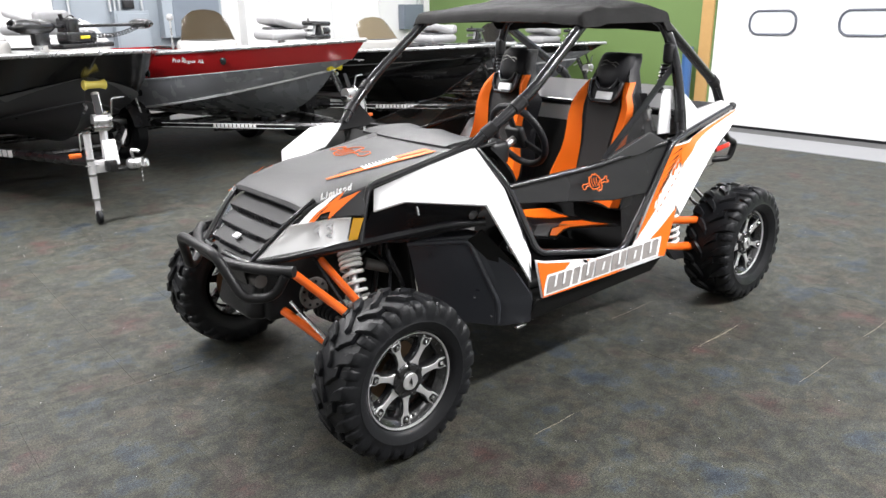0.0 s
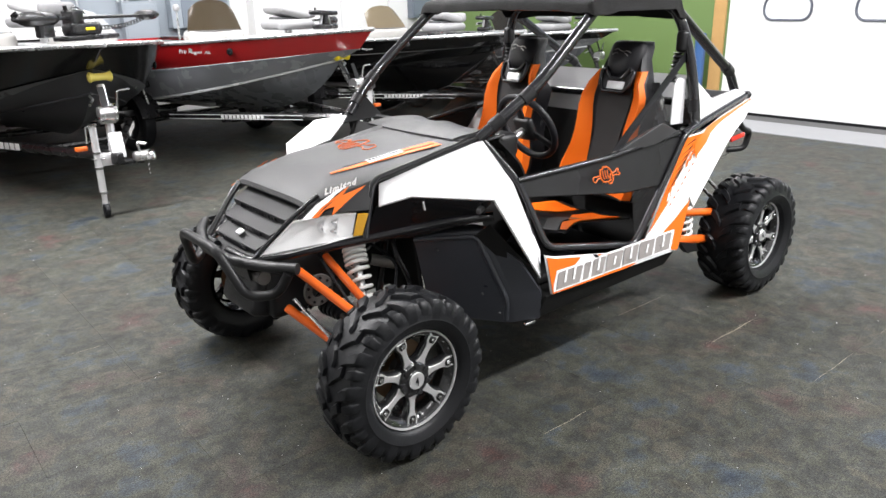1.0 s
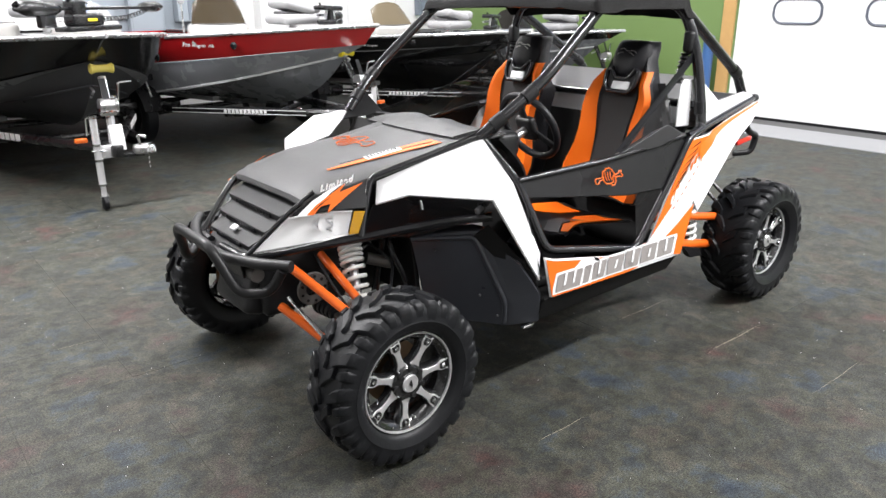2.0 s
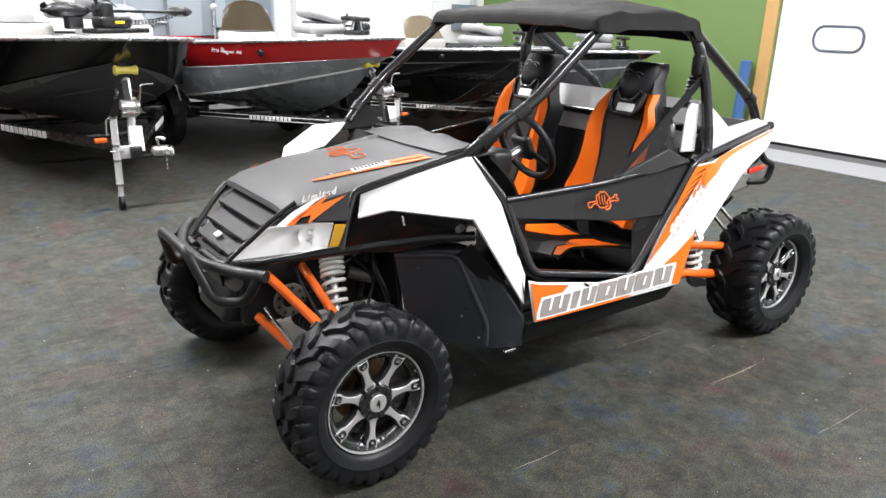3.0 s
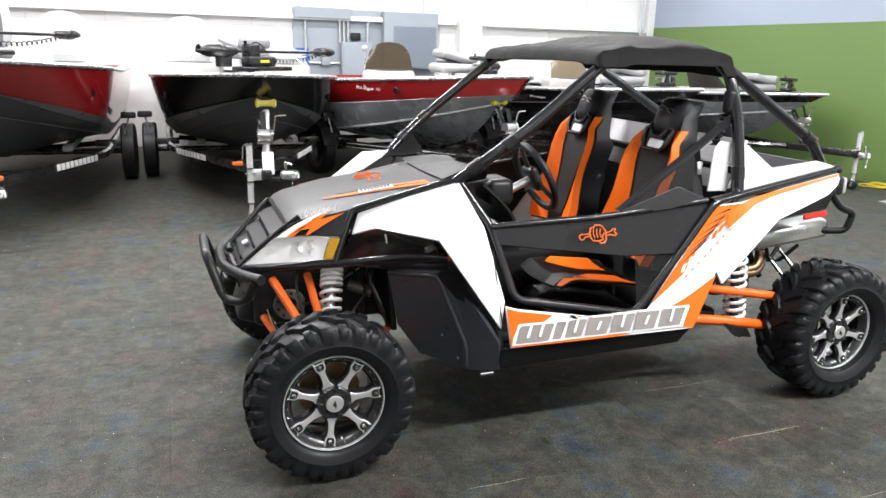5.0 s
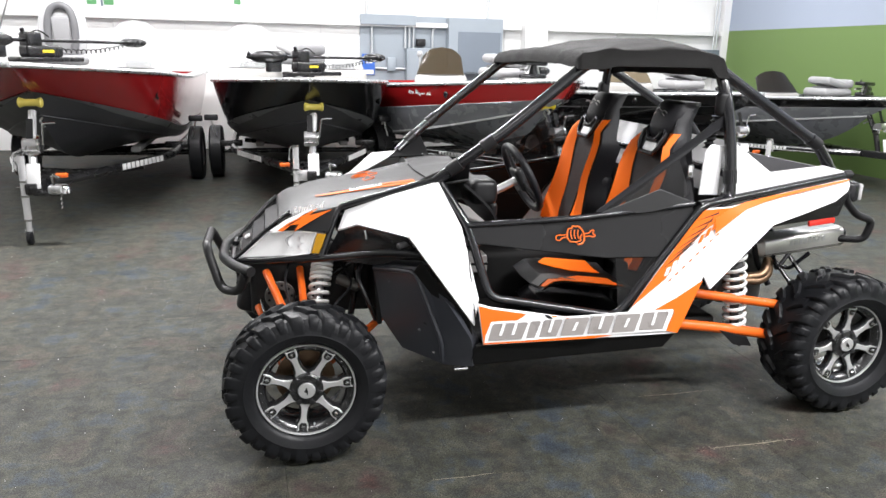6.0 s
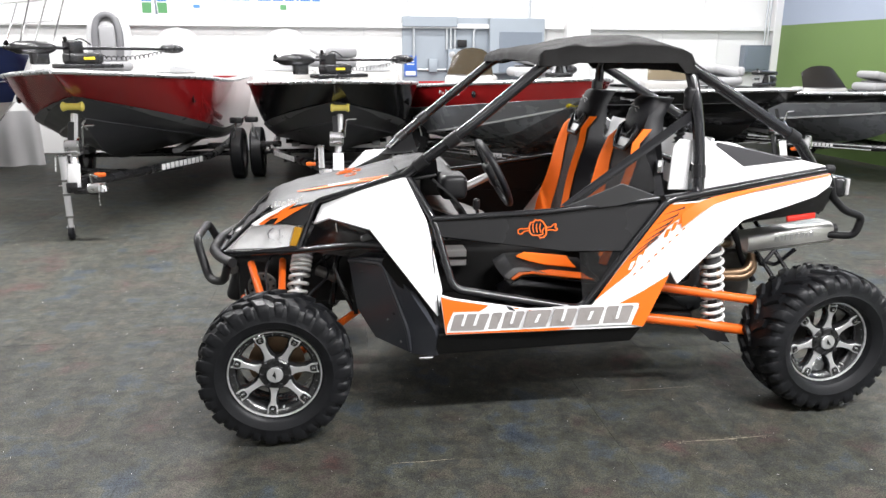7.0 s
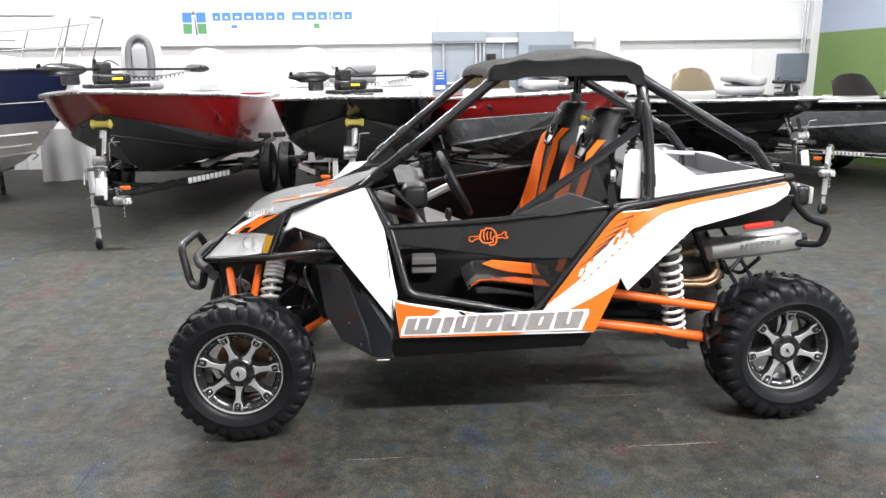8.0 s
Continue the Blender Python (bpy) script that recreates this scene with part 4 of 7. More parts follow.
    for k in range(9):
        a = k / 8
        x = -0.20 + 0.44 * a
        z = 0.630 - 0.06 * a - 0.05 * max(0, 0.15 - a) / 0.15
        w = 0.195 + 0.03 * a
        cr.append([(x, yc + w * v, z + 0.035 * max(0, abs(v) - 0.5) - 0.10 * max(0, abs(v) - 0.92)) for v in (-1, -0.92, -0.75, -0.5, -0.2, 0, 0.2, 0.5, 0.75, 0.92, 1)])
    bm = loft(cr)
    bmesh.ops.solidify(bm, geom=bm.faces[:], thickness=-0.0)
    res = bmesh.ops.extrude_face_region(bm, geom=bm.faces[:])
    bmesh.ops.translate(bm, vec=(0.02, 0, -0.13), verts=[g for g in res["geom"] if isinstance(g, bmesh.types.BMVert)])
    bmesh.ops.recalc_face_normals(bm, faces=bm.faces[:])
    cush = part("cushion", bm, BLACK_VINYL, ob, "", 45, 0.01)

    def on_cushion(a, v, lift=0.006):
        w = 0.195 + 0.03 * a
        return (-0.20 + 0.44 * a, yc + w * v, 0.630 - 0.06 * a + lift - 0.05 * max(0, 0.15 - a) / 0.15 + 0.035 * max(0, abs(v) - 0.5))
    # orange top panels either side of a dark channel, and an orange flash on each front bolster
    for sg in (-1, 1):
        for edge in (((0.24, 0.62, 0.66), (0.36, 0.42, 0.92), (0.52, 0.20, 0.92), (0.86, 0.20, 0.92)),
                     ((0.03, 0.78, 0.97), (0.12, 0.66, 0.99), (0.22, 0.80, 0.99), (0.36, 0.93, 0.99)))[:2 if sg < 0 else 1]:
            bm = loft([[on_cushion(a, sg * (v0 + (v1 - v0) * k / 3)) for k in range(4)] for a, v0, v1 in edge])
            bmesh.ops.solidify(bm, geom=bm.faces[:], thickness=0.004)
            part("orange_panel", bm, ORANGE_VINYL, cush)
    # paler nose of the cushion: light on the black vinyl painted as a grey patch
    bm = loft([[on_cushion(a, v0 + (v1 - v0) * k / 3) for k in range(4)] for a, v0, v1 in ((0.01, -0.74, -0.30), (0.12, -0.62, -0.20), (0.26, -0.56, -0.22), (0.40, -0.84, -0.60))])
    bmesh.ops.solidify(bm, geom=bm.faces[:], thickness=0.004)
    part("lit_nose_patch", bm, PLASTIC_GREY, cush, "lit nose of the black vinyl cushion, painted grey")
    return ob


for yc in (-0.345, 0.345):
    seat(yc)
    s = -1 if yc < 0 else 1
    part("belt_retractor", rounded(P(s, 0.548, 0.575, 1.385), (0.060, 0.05, 0.10), 0.018, 3), PLASTIC_MATT, car)
    folds = [(k / 28, 0.021 + 0.006 * math.cos(math.pi * k / 2) - 0.004 * k / 28) for k in range(29)]
    bel = loft([[P(s, 0.538 - 0.026 * g + r * math.cos(a), 0.565 - 0.013 * g + r * math.sin(a), 1.335 - 0.135 * g) for a in (2 * math.pi * q / 14 for q in range(14))] for g, r in folds], close=True, caps=True)
    part("belt_bellows", bel, PLASTIC_MATT, car)
    part("seat_belt", plate(pts(s, (0.43, 0.50, 1.20), (0.45, 0.53, 1.20), (0.46, 0.58, 0.98), (0.42, 0.57, 0.96)), [(0, 1, 2, 3)], 0.004), BLACK_VINYL, car)
    part("belt_buckle", rounded(P(s, 0.44, 0.55, 1.10), (0.03, 0.03, 0.06), 0.008, 2), CHROME, car)

# cargo bed
for s in (-1, 1):
    v = pts(s, (0.545, 0.60, 1.215), (0.60, 0.605, 1.235), (0.80, 0.610, 1.098), (1.09, 0.575, 1.118), (1.235, 0.555, 1.085), (1.20, 0.545, 1.055), (0.59, 0.640, 1.005))
    bedside = part("bed_side", plate(v, [(0, 1, 2, 6), (2, 3, 4, 5, 6)], 0.012), WHITE_BODY, car, "white bed side", 40, 0.006)
    part("bed_inner_side", plate(pts(s, (0.60, 0.590, 1.215), (0.80, 0.595, 1.095), (1.09, 0.56, 1.112), (1.18, 0.54, 1.085), (1.15, 0.50, 0.98), (0.66, 0.52, 0.98)), [(0, 1, 5), (1, 2, 3, 4, 5)], 0.008), BED_GREY, bedside)
    part("rear_shock_tower", rounded(P(s, 0.74, 0.47, 0.83), (0.10, 0.06, 0.14), 0.015), PLASTIC_MATT, car)
    part("bed_underside", plate(pts(s, (0.76, 0.655, 0.905), (1.225, 0.570, 0.995), (1.30, 0.52, 0.985), (1.28, 0.50, 0.865), (0.95, 0.55, 0.845), (0.76, 0.58, 0.83)), [(0, 1, 2, 3, 4, 5)], 0.012), PLASTIC_GLOSS, car, "", 30, 0.006)
    part("side_marker", rounded(P(s, 1.10, 0.600, 0.868), (0.135, 0.014, 0.026), 0.005, 2, pose(0, 0, 0, 0, -6, 0)), RED_LENS, car, "red side reflector")
    part("tail_light", rounded(P(s, 1.375, 0.40, 0.972), (0.07, 0.15, 0.10), 0.025, 3), PLASTIC_GLOSS, car)
    part("tail_lens", rounded(P(s, 1.412, 0.41, 0.972), (0.02, 0.12, 0.08), 0.008, 3), TAIL_CLEAR, car)
    part("rear_bumper_tube", tube(pts(s, (1.20, 0.50, 1.05), (1.315, 0.47, 1.02), (1.345, 0.455, 0.93), (1.425, 0.450, 0.858), (1.528, 0.445, 0.826), (1.512, 0.430, 0.728), (1.42, 0.36, 0.720), (1.34, 0.22, 0.745)), 0.0185, 0.035, 12), PLASTIC_MATT, car)
part("rear_fascia", plate([(1.24, -0.55, 1.08), (1.24, 0.55, 1.08), (1.36, 0.46, 0.95), (1.30, 0.44, 0.84), (1.30, -0.44, 0.84), (1.36, -0.46, 0.95)], [(0, 1, 2, 5), (5, 2, 3, 4)], 0.02), PLASTIC_GLOSS, car)
part("bed_floor", rounded((0.92, 0, 0.985), (0.62, 1.06, 0.03), 0.008), BED_GREY, car)
part("bed_front_wall", plate([(0.575, -0.57, 1.0), (0.575, 0.57, 1.0), (0.655, 0.58, 1.222), (0.655, -0.58, 1.222)], [(0, 1, 2, 3)], 0.012), WHITE_BODY, car)
part("bed_rim", tube([(0.64, 0.50, 1.16), (0.80, 0.42, 1.115), (1.06, 0.37, 1.088), (1.30, 0.35, 1.076), (1.40, 0.30, 1.01)], 0.012, 0.06, 10), WHITE_BODY, car, "white far rim of the bed")
part("bed_tailgate", plate([(1.20, -0.52, 1.0), (1.20, 0.52, 1.0), (1.20, 0.54, 1.09), (1.20, -0.54, 1.09)], [(0, 1, 2, 3)], 0.012), BED_GREY, car)
for s in (-1, 1):
    part("rear_shoulder", plate(pts(s, (0.462, 0.600, 1.005), (0.548, 0.615, 1.005), (0.553, 0.607, 1.215), (0.500, 0.600, 1.222), (0.474, 0.598, 1.190)), [(0, 1, 2, 3, 4)], 0.010), WHITE_BODY, car, "white panel behind the seat", 30, 0.006)
    # hoses, brackets and a brake line in the wheel bay
    part("brake_hose", tube(pts(s, (-1.02, 0.20, 0.66), (-0.98, 0.34, 0.60), (-1.08, 0.46, 0.55), (-1.17, 0.56, 0.42)), 0.006, 0.06, 8), RUBBER, car)
    part("wiring_loom", tube(pts(s, (-0.90, 0.22, 0.70), (-0.97, 0.30, 0.64), (-0.92, 0.33, 0.52), (-0.88, 0.30, 0.42)), 0.012, 0.06, 8), PLASTIC_GLOSS, car)
    part("fluid_reservoir", rounded(P(s, -0.97, 0.25, 0.74), (0.07, 0.06, 0.09), 0.015, 3), PLASTIC_GREY, car)
    part("frame_upright", tube(pts(s, (-0.98, 0.20, 0.42), (-0.94, 0.24, 0.74)), 0.016, 0, 10), GLOSS_BLACK, car)
    part("frame_diagonal", tube(pts(s, (-1.30, 0.17, 0.44), (-0.98, 0.20, 0.66)), 0.013, 0, 10), GLOSS_BLACK, car)
    part("reservoir_canister", tube(pts(s, (-1.04, 0.24, 0.60), (-0.95, 0.28, 0.57)), 0.024, 0, 14), MECH, car)

# muffler, near side and its pipework
ma, mb = Vector((0.985, -0.318, 0.684)), Vector((1.452, -0.300, 0.730))
ax = (mb - ma).normalized()
up = Vector((0, 0, 1))
sd = ax.cross(up).normalized()
up = sd.cross(ax)
def ringm(c, w, h):
    return [c + sd * (w * math.copysign(abs(math.cos(a)) ** 0.42, math.cos(a))) + up * (h * math.copysign(abs(math.sin(a)) ** 0.42, math.sin(a))) for a in (2 * math.pi * k / 24 for k in range(24))]
bm = loft([ringm(ma - ax * 0.03, 0.025, 0.025), ringm(ma, 0.050, 0.040), ringm(ma + ax * 0.012, 0.066, 0.048), ringm(mb - ax * 0.010, 0.072, 0.052), ringm(mb, 0.060, 0.044), ringm(mb + ax * 0.012, 0.03, 0.03)], close=True, caps=True)
muff = part("muffler", bm, MUFFLER, car, "brushed steel muffler", 40)
part("muffler_tip", tube([mb, mb + ax * 0.05], 0.026, 0, 14), PLASTIC_MATT, muff)
part("muffler_seam", tube([ma + ax * 0.01 + sd * 0.062 - up * 0.030, mb - ax * 0.01 + sd * 0.068 - up * 0.032], 0.004, 0, 6), MECH, muff)
for k in range(8):
    c = ma + ax * (0.16 + 0.026 * k) + up * 0.012
    part("letter_bar", shift(rounded((0, 0, 0), (0.022, 0.006, 0.030), 0.002, 1), Matrix.Translation(c + sd * (0.0660 + 0.0003 * k)) @ Matrix((ax, sd, up)).transposed().to_4x4()), ZINC, muff)
part("exhaust_pipe", tube([(0.95, -0.32, 0.688), (0.82, -0.36, 0.68), (0.74, -0.38, 0.60), (0.86, -0.36, 0.54), (1.0, -0.40, 0.56), (1.04, -0.36, 0.63)], 0.022, 0.05, 12), EXHAUST, car, "heat-stained exhaust pipe")
part("muffler_bracket", tube([(1.02, -0.42, 0.66), (1.08, -0.38, 0.58), (1.16, -0.36, 0.66)], 0.010, 0.02, 8), GLOSS_BLACK, car)
part("muffler_bracket", tube([(1.22, -0.42, 0.67), (1.15, -0.38, 0.58), (1.10, -0.34, 0.60)], 0.010, 0.02, 8), GLOSS_BLACK, car)
cover = part("clutch_cover", shift(lathe([(0.028, 0.004), (0.030, -0.020), (0.060, -0.022), (0.088, -0.010), (0.098, 0.012), (0.102, 0.06)], 32), Matrix.Translation((0.655, -0.42, 0.565))), PLASTIC_GREY, car, "grey-black round belt case with a centre hole")
part("cover_hole", shift(lathe([(0.0, 0.010), (0.031, 0.008), (0.031, -0.004)], 20), Matrix.Translation((0.655, -0.42, 0.565))), INTERIOR, cover)
for k in range(6):
    a = 2 * math.pi * (k + 0.3) / 6
    part("cover_bolt", shift(lathe([(0, -0.016), (0.006, -0.014), (0.007, 0.004)], 8), Matrix.Translation((0.655 + 0.086 * math.cos(a), -0.42, 0.565 + 0.086 * math.sin(a)))), ZINC, cover)
part("exhaust_pipe", tube([(0.80, -0.38, 0.535), (0.98, -0.40, 0.532), (1.035, -0.39, 0.565), (1.03, -0.37, 0.64)], 0.020, 0.05, 12), EXHAUST, car, "heat-stained exhaust pipe")
part("filter_can", tube([(0.832, -0.38, 0.84), (0.838, -0.38, 0.765)], 0.022, 0, 16), ZINC, car, "bright metal canister")
part("pipe_clamp", tube([(0.925, -0.333, 0.688), (0.945, -0.328, 0.688)], 0.029, 0, 14), ZINC, car)
part("coolant_hose", tube([(0.90, -0.30, 0.86), (0.93, -0.36, 0.76), (1.0, -0.34, 0.60), (1.06, -0.36, 0.50)], 0.015, 0.06, 10), RUBBER, car)
part("gearbox_case", rounded((0.98, -0.12, 0.50), (0.26, 0.30, 0.26), 0.04, 3), MECH, car)


# suspension
def spring(a, b, r, wire, turns, name, mat, tight, inner):
    """A coil over a damper; the part of its turns given by tight is wound close at the upper end."""
    a, b = Vector(a), Vector(b)
    d = (b - a)
    t = d.normalized()
    u = t.orthogonal().normalized()
    w = t.cross(u)
    n = int(turns * 14)
    def along(f):
        return f * 0.34 / tight if f < tight else 0.34 + 0.66 * (f - tight) / (1 - tight)
    path = [a + d * along(k / n) + r * (math.cos(2 * math.pi * turns * k / n) * u + math.sin(2 * math.pi * turns * k / n) * w) for k in range(n + 1)]
    ob = part(name, tube(path, wire, 0, 8), mat, car, "white coil spring", 60)
    part("damper", tube([a, b], r * 0.45, 0, 12), ZINC if inner is COIL_WHITE else inner, ob)
    part("damper_body", tube([a - t * 0.01, a + d * 0.32], r * 0.78, 0, 14), inner, ob)
    part("spring_cup", tube([b - t * 0.008, b + t * 0.01], r * 1.15, 0, 14), ZINC, ob)
    part("shock_eye", tube([b + t * 0.0, b + t * 0.05], 0.016, 0, 10), MECH, ob)
    return ob


for s in (-1, 1):
    spring(P(s, -1.100, 0.205, 0.690), P(s, -1.150, 0.360, 0.430), 0.041, 0.0085, 10.5, "front_spring", COIL_WHITE, 0.50, COIL_WHITE)
    spring(P(s, 0.725, 0.525, 0.790), P(s, 0.778, 0.525, 0.345), 0.046, 0.0088, 11, "rear_spring", COIL_WHITE, 0.28, PLASTIC_GREY)
    part("shock_bracket", plate(pts(s, (0.745, 0.530, 0.350), (0.815, 0.530, 0.345), (0.825, 0.530, 0.300), (0.790, 0.530, 0.272), (0.755, 0.530, 0.295)), [(0, 1, 2, 3, 4)], 0.040), PLASTIC_MATT, car, "", 30, 0.006)
    part("shock_bolt", tube(pts(s, (0.785, 0.54, 0.305), (0.785, 0.562, 0.305)), 0.011, 0, 8), ZINC, car)
    for a, b, r in (((-1.345, 0.16, 0.62), (-1.235, 0.55, 0.455), 0.0175), ((-1.200, 0.16, 0.63), (-1.19, 0.55, 0.455), 0.0165),
                    ((-1.385, 0.16, 0.46), (-1.235, 0.58, 0.270), 0.0175), ((-0.84, 0.22, 0.40), (-1.185, 0.58, 0.290), 0.0165)):
        part("front_control_arm", tube(pts(s, a, b), r, 0, 12), ORANGE_STEEL, car, "orange control arm")
    ring = part("diff_ring", shift(lathe([(0.030, -0.006), (0.062, -0.006), (0.066, 0.0), (0.062, 0.006), (0.030, 0.006)], 28), Matrix.Translation(P(s, -1.29, 0.245, 0.535))), MECH, car, "oily metal brake ring")
    for k in range(9):
        a = 2 * math.pi * k / 9
        part("ring_hole", shift(lathe([(0.0, -0.0085), (0.006, -0.0085), (0.0065, 0.0085), (0.0, 0.0085)], 8), Matrix.Translation(P(s, -1.29 + 0.049 * math.cos(a), 0.245, 0.535 + 0.049 * math.sin(a)))), INTERIOR, ring)
    part("brake_hose", tube(pts(s, (-1.25, 0.20, 0.66), (-1.27, 0.30, 0.62), (-1.25, 0.40, 0.52), (-1.23, 0.52, 0.44)), 0.0055, 0.05, 8), RUBBER, car)
    part("tie_rod", tube(pts(s, (-1.37, 0.20, 0.505), (-1.30, 0.55, 0.30)), 0.0075, 0, 8), CHROME, car)
    part("drive_shaft", tube(pts(s, (-1.21, 0.10, 0.45), (-1.207, 0.60, 0.34)), 0.014, 0, 10), MECH, car)
    boot = bmesh.new()
    for k in range(5):
        tube(pts(s, (-1.21, 0.17 + 0.022 * k, 0.435 - 0.004 * k), (-1.21, 0.187 + 0.022 * k, 0.432 - 0.004 * k)), 0.048 - 0.005 * k, 0, 12, boot)
    part("shaft_boot", boot, RUBBER, car)
    part("brake_disc", shift(lathe([(0.05, -0.003), (0.115, -0.003), (0.115, 0.003), (0.05, 0.003)], 28), Matrix.Translation(P(s, -1.207, 0.64, 0.325))), EXHAUST, car)
    part("front_knuckle", rounded(P(s, -1.205, 0.60, 0.36), (0.08, 0.06, 0.22), 0.02), MECH, car)
    part("rear_knuckle", rounded(P(s, 1.18, 0.58, 0.38), (0.12, 0.06, 0.24), 0.02), MECH, car)
    part("trailing_arm", tube(pts(s, (0.36, 0.54, 0.575), (0.90, 0.575, 0.485), (1.18, 0.58, 0.44)), 0.0205, 0.05, 12), ORANGE_STEEL, car, "orange trailing arm")
    part("trailing_arm", tube(pts(s, (0.30, 0.54, 0.425), (0.66, 0.56, 0.375), (0.90, 0.575, 0.335), (1.18, 0.58, 0.30)), 0.0235, 0.05, 12), ORANGE_STEEL, car, "orange trailing arm")
    part("arm_gusset", plate(pts(s, (0.66, 0.56, 0.375), (0.80, 0.57, 0.335), (0.83, 0.57, 0.29), (0.74, 0.56, 0.30)), [(0, 1, 2, 3)], 0.03), PLASTIC_MATT, car)
    part("radius_rod", tube(pts(s, (1.10, 0.20, 0.80), (1.22, 0.55, 0.46)), 0.010, 0, 8), GLOSS_BLACK, car)
    part("radius_rod", tube(pts(s, (1.02, 0.20, 0.78), (1.14, 0.55, 0.44)), 0.010, 0, 8), GLOSS_BLACK, car)


# wheels: built facing -y, then turned for the far side
def wheel(width, radius, m, name, dish):
    """A seven-spoke alloy in a knobbly tyre; dish is how far its face stands out from the wheel's middle."""
    rim_r, h, f = 0.181, width / 2, -dish
    hub = part(name, lathe([(0.172, h * 0.9), (0.158, h * 0.3), (0.156, f + 0.060), (0.165, f + 0.024), (rim_r - 0.008, f + 0.008), (rim_r + 0.004, f + 0.004), (rim_r + 0.010, f + 0.012), (0.178, f + 0.03), (0.165, h * 0.9)], 56), ALLOY_BLACK, car, "black and machined alloy wheel with knobbly tyre", 40)
    hub.matrix_local = m
    # tyre and its separate tread lugs
    R = radius
    prof = [(rim_r - 0.004, h * 0.80), (rim_r + 0.03, h * 1.0), (rim_r + 0.072, h * 1.05), (R - 0.044, h * 1.02), (R - 0.024, h * 0.88), (R - 0.017, h * 0.4), (R - 0.015, 0), (R - 0.017, -h * 0.4), (R - 0.024, -h * 0.88), (R - 0.040, -h * 1.00), (R - 0.062, -h * 1.05), (rim_r + 0.056, -h * 1.055), (rim_r + 0.052, -h * 1.075), (rim_r + 0.046, -h * 1.05), (rim_r + 0.028, -h * 0.99), (rim_r + 0.014, min(-h * 0.90, f + 0.002)), (rim_r + 0.008, f + 0.004), (rim_r + 0.004, f + 0.016)]
    part("tyre", lathe(prof, 84), RUBBER, hub, "black knobbly off-road tyre", 40)

    def lug_mesh(stations):
        """A raised block swept over stations: (across, depth below the crown, turn, half length)."""
        rows = []
        for y, drop, ang, hl in stations:
            top, bot = R - drop, R - drop - 0.026
            rows.append([(rr * math.cos(ang + da / rr), y, rr * math.sin(ang + da / rr)) for rr, da in ((bot, -hl * 1.22), (top - 0.004, -hl), (top, -hl * 0.78), (top, hl * 0.78), (top - 0.004, hl), (bot, hl * 1.22))])
        bm = loft(rows, close=True, caps=True)
        me = bpy.data.meshes.new("tread_lug")
        bm.to_mesh(me)
        bm.free()
        me.materials.append(RUBBER)
        me.shade_smooth()
        me.set_sharp_from_angle(angle=radians(34))
        return me
    count = 15
    for sg in (-1, 1):
        off = 0.0 if sg < 0 else 180 / count
        kinds = (
            # long curved shoulder block that wraps onto the sidewall
            lug_mesh([(sg * h * 1.055, 0.052, -0.006, 0.015), (sg * h * 1.045, 0.038, 0.0, 0.018), (sg * h * 1.01, 0.022, 0.004, 0.021), (sg * h * 0.92, 0.010, 0.016, 0.023), (sg * h * 0.74, 0.004, 0.045, 0.023), (sg * h * 0.56, 0.002, 0.085, 0.018), (sg * h * 0.40, 0.001, 0.135, 0.013)]),
            # inner chevron block
            lug_mesh([(sg * h * 0.52, 0.002, 0.225, 0.020), (sg * h * 0.36, 0.0, 0.265, 0.021), (sg * h * 0.18, 0.0, 0.325, 0.018), (sg * h * 0.02, 0.0, 0.405, 0.013)]),
            # short shoulder block between the long ones
            lug_mesh([(sg * h * 1.05, 0.044, 0.205, 0.011), (sg * h * 1.03, 0.032, 0.205, 0.014), (sg * h * 0.95, 0.019, 0.21, 0.018), (sg * h * 0.82, 0.011, 0.22, 0.017), (sg * h * 0.70, 0.010, 0.228, 0.012)]))
        for k in range(count):
            for me in kinds:
                ob = new("tread_lug", me)
                ob.parent = hub
                ob.matrix_local = pose(0, 0, 0, 0, -(360 * k / count + off), 0)
    part("rim_lip", lathe([(rim_r - 0.001, f + 0.004), (rim_r + 0.001, f - 0.003), (rim_r + 0.005, f - 0.004), (rim_r + 0.007, f + 0.001), (rim_r + 0.006, f + 0.01)], 72), MACHINED, hub, "machined silver rim lip")
    part("inner_ring", lathe([(rim_r - 0.030, f + 0.030), (rim_r - 0.020, f + 0.012), (rim_r - 0.003, f + 0.003), (rim_r - 0.002, f + 0.02)], 56), ALLOY_BLACK, hub)
    me = None
    for k in range(28):
        a = 2 * math.pi * (k + 0.5) / 28
        at = Matrix.Translation(((rim_r - 0.012) * math.cos(a), f + 0.007, (rim_r - 0.012) * math.sin(a)))
        if me is None:
            me = part("rivet", lathe([(0.0, -0.004), (0.0024, -0.003), (0.003, 0.0)], 6), CHROME, hub)
            me.matrix_local, me = at, me.data
        else:
            ob = new("rivet", me)
            ob.parent, ob.matrix_local = hub, at

    def face_y(r):
        return f + 0.016 - 0.012 * (r - 0.05) / 0.13
    for k in range(7):
        turn = pose(0, 0, 0, 0, 360 / 7 * k, 0)
        half = ((0.058, 0.0240), (0.068, 0.0190), (0.078, 0.0135), (0.095, 0.0108), (0.120, 0.0105), (0.133, 0.0130), (0.143, 0.0185), (0.150, 0.0205), (0.165, 0.0205), (0.1765, 0.0240))
        out = [(r, -w) for r, w in half] + [(0.1765, -0.0175), (0.168, -0.0130), (0.168, 0.0130), (0.1765, 0.0175)] + [(r, w) for r, w in reversed(half)]
        bm = bmesh.new()
        vs = [bm.verts.new((r, face_y(r), z)) for r, z in out]
        fc2 = bm.faces.new(vs)
        res = bmesh.ops.extrude_face_region(bm, geom=[fc2])
